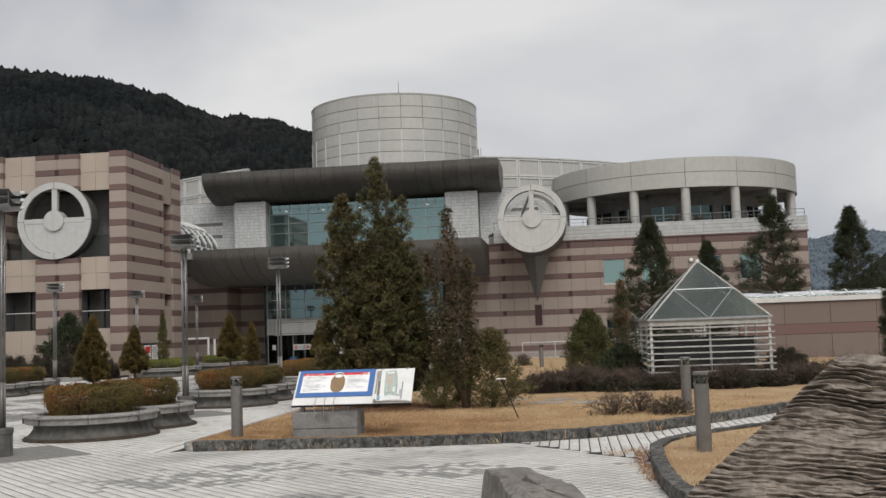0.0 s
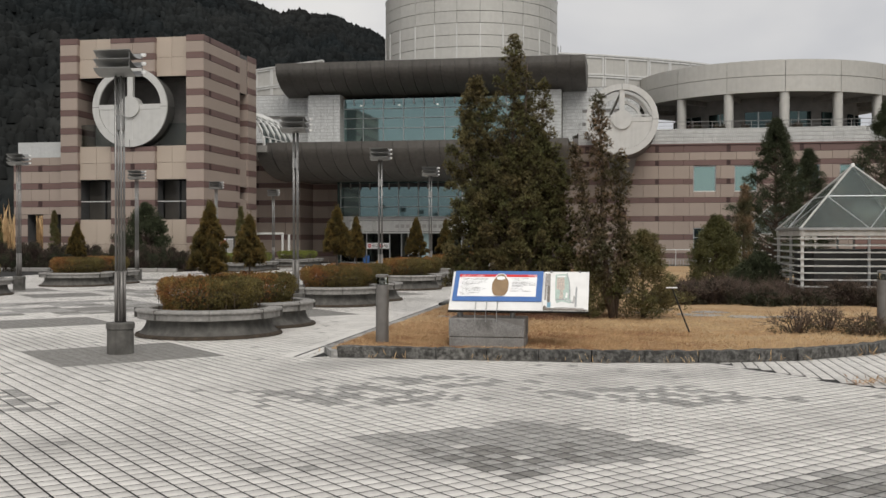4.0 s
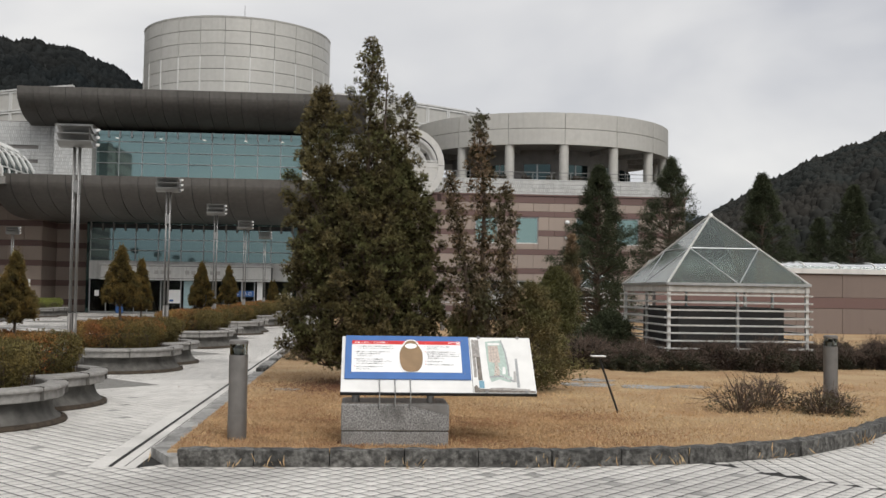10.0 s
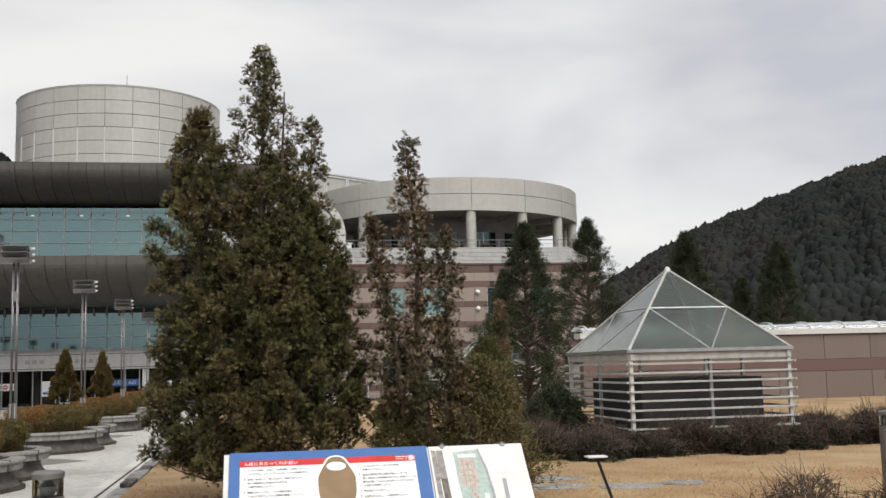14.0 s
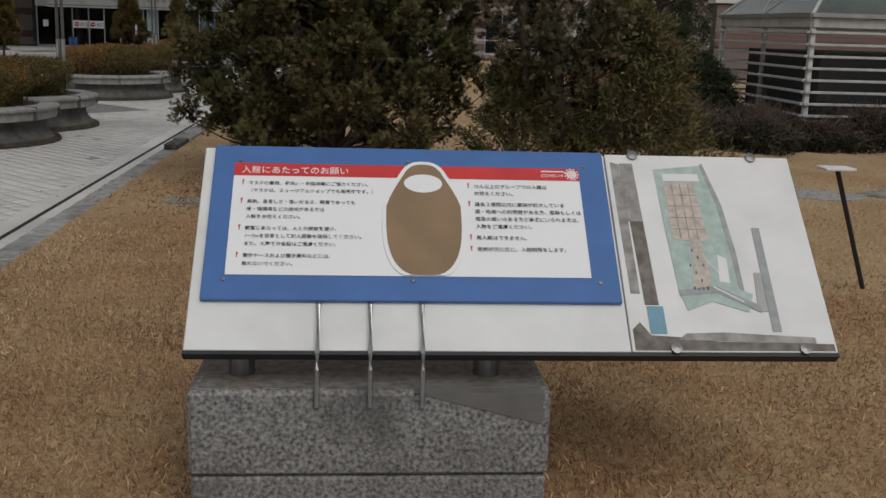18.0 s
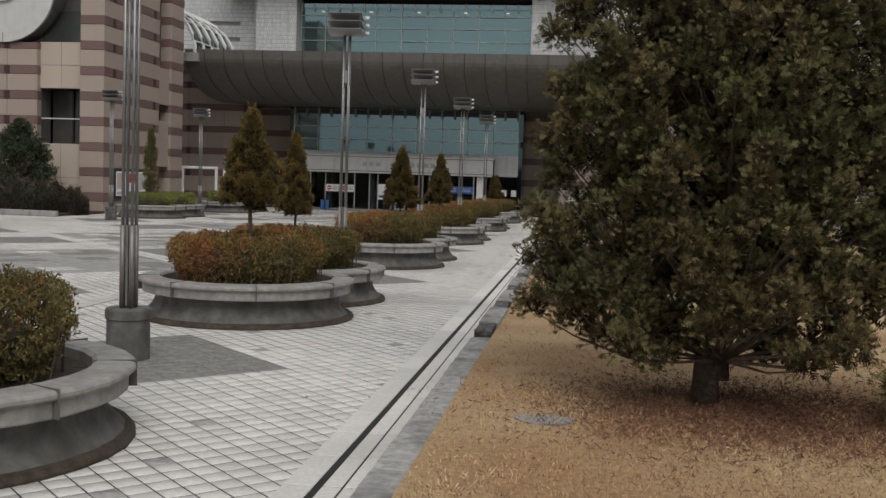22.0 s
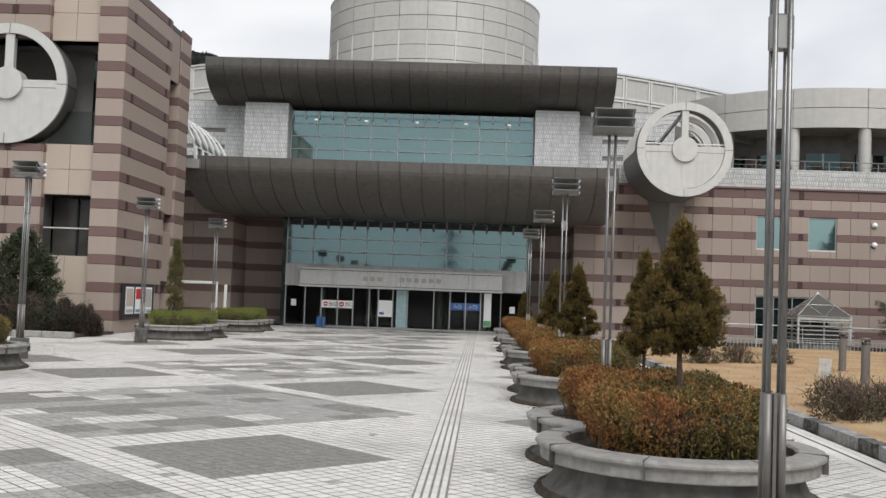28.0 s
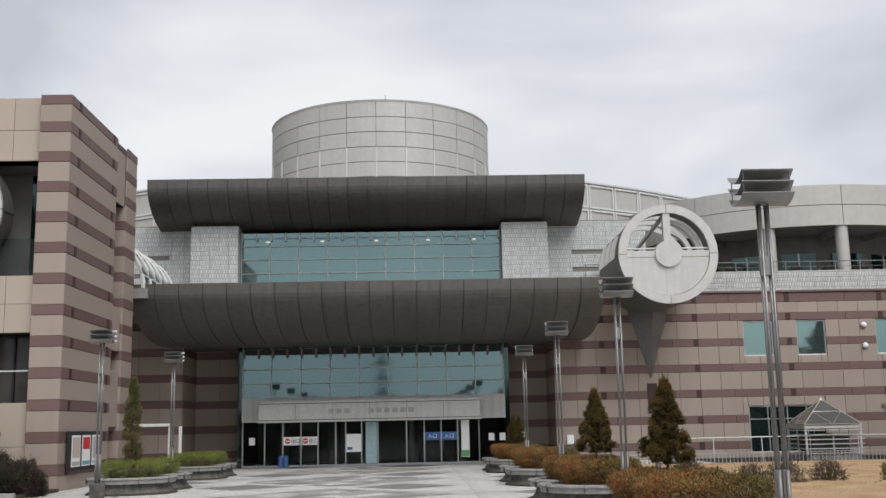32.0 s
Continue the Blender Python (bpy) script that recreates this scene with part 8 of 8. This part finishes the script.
hill("hill_far", "far ridge coloured pale blue for haze", (6, 12, 16, 20, 24, 30), (2, 4.2, 4.6, 3.9, 3.2, 2), 1500, 900, M["hill_far"], 5000, 85, 3.5)
hill("hill_south", "low wooded hill behind the plaza", (120, 140, 160, 180, 200, 220, 240), (3, 1.6, 1.2, 1.1, 1.2, 1.6, 3), 300, 120, M["hill"], 2500, 87, 2.4)
tp_ = thing("transmission_tower", "tall dark lattice power pylon far behind the plaza", "pylon", (-19.5, -437, -1))
for sx, sy in ((1, 1), (1, -1), (-1, 1), (-1, -1)):
    part("leg", Geo().tube([(4.5 * sx, 4.5 * sy, 0), (1.6 * sx, 1.6 * sy, 20), (0.7 * sx, 0.7 * sy, 41)], 0.32, 4), M["hill"], tp_)
for k in range(8):
    z0_, z1_ = 5.0 * k, 5.0 * k + 5
    w0_, w1_ = np.interp((z0_, z1_), (0, 20, 41), (4.5, 1.6, 0.7))
    for q_ in (1, -1):
        part("brace", Geo().tube([(-w0_ * q_, w0_, z0_), (w1_ * q_, w1_, z1_)], 0.2, 4), M["hill"], tp_)
for z_ in (19.5, 27.2, 35):
    part("cross_arm", Geo().add([(-6.0, 0, z_), (6.0, 0, z_), (0.8, 0.5, z_ + 2), (-0.8, 0.5, z_ + 2), (0.8, -0.5, z_ + 0.2), (-0.8, -0.5, z_ + 0.2)], [(0, 5, 4, 1), (0, 1, 2, 3), (1, 4, 2), (0, 3, 5), (5, 3, 2, 4)]), M["hill"], tp_)
    for q_ in (1, -1):
        part("insulator", Geo().tube([(5.6 * q_, 0, z_), (5.6 * q_, 0, z_ - 2.6)], 0.2, 4), M["hill"], tp_)
# ---- single tiles nearest to the walk ----
tile1 = tile_mesh("tile", np.zeros(1), np.zeros(1), M["tile_one"])
tile2 = tile_mesh("tile", np.zeros(1), np.zeros(1), M["tile_one_dark"])
tile3 = tile_mesh("tile", np.zeros(1), np.zeros(1), M["tile_one_mid"])
for i in near[:300]:
    part("tile", (tile1, tile3, tile2)[tdark[i]], None, bed, m=pose(tx[i], ty[i], 0))
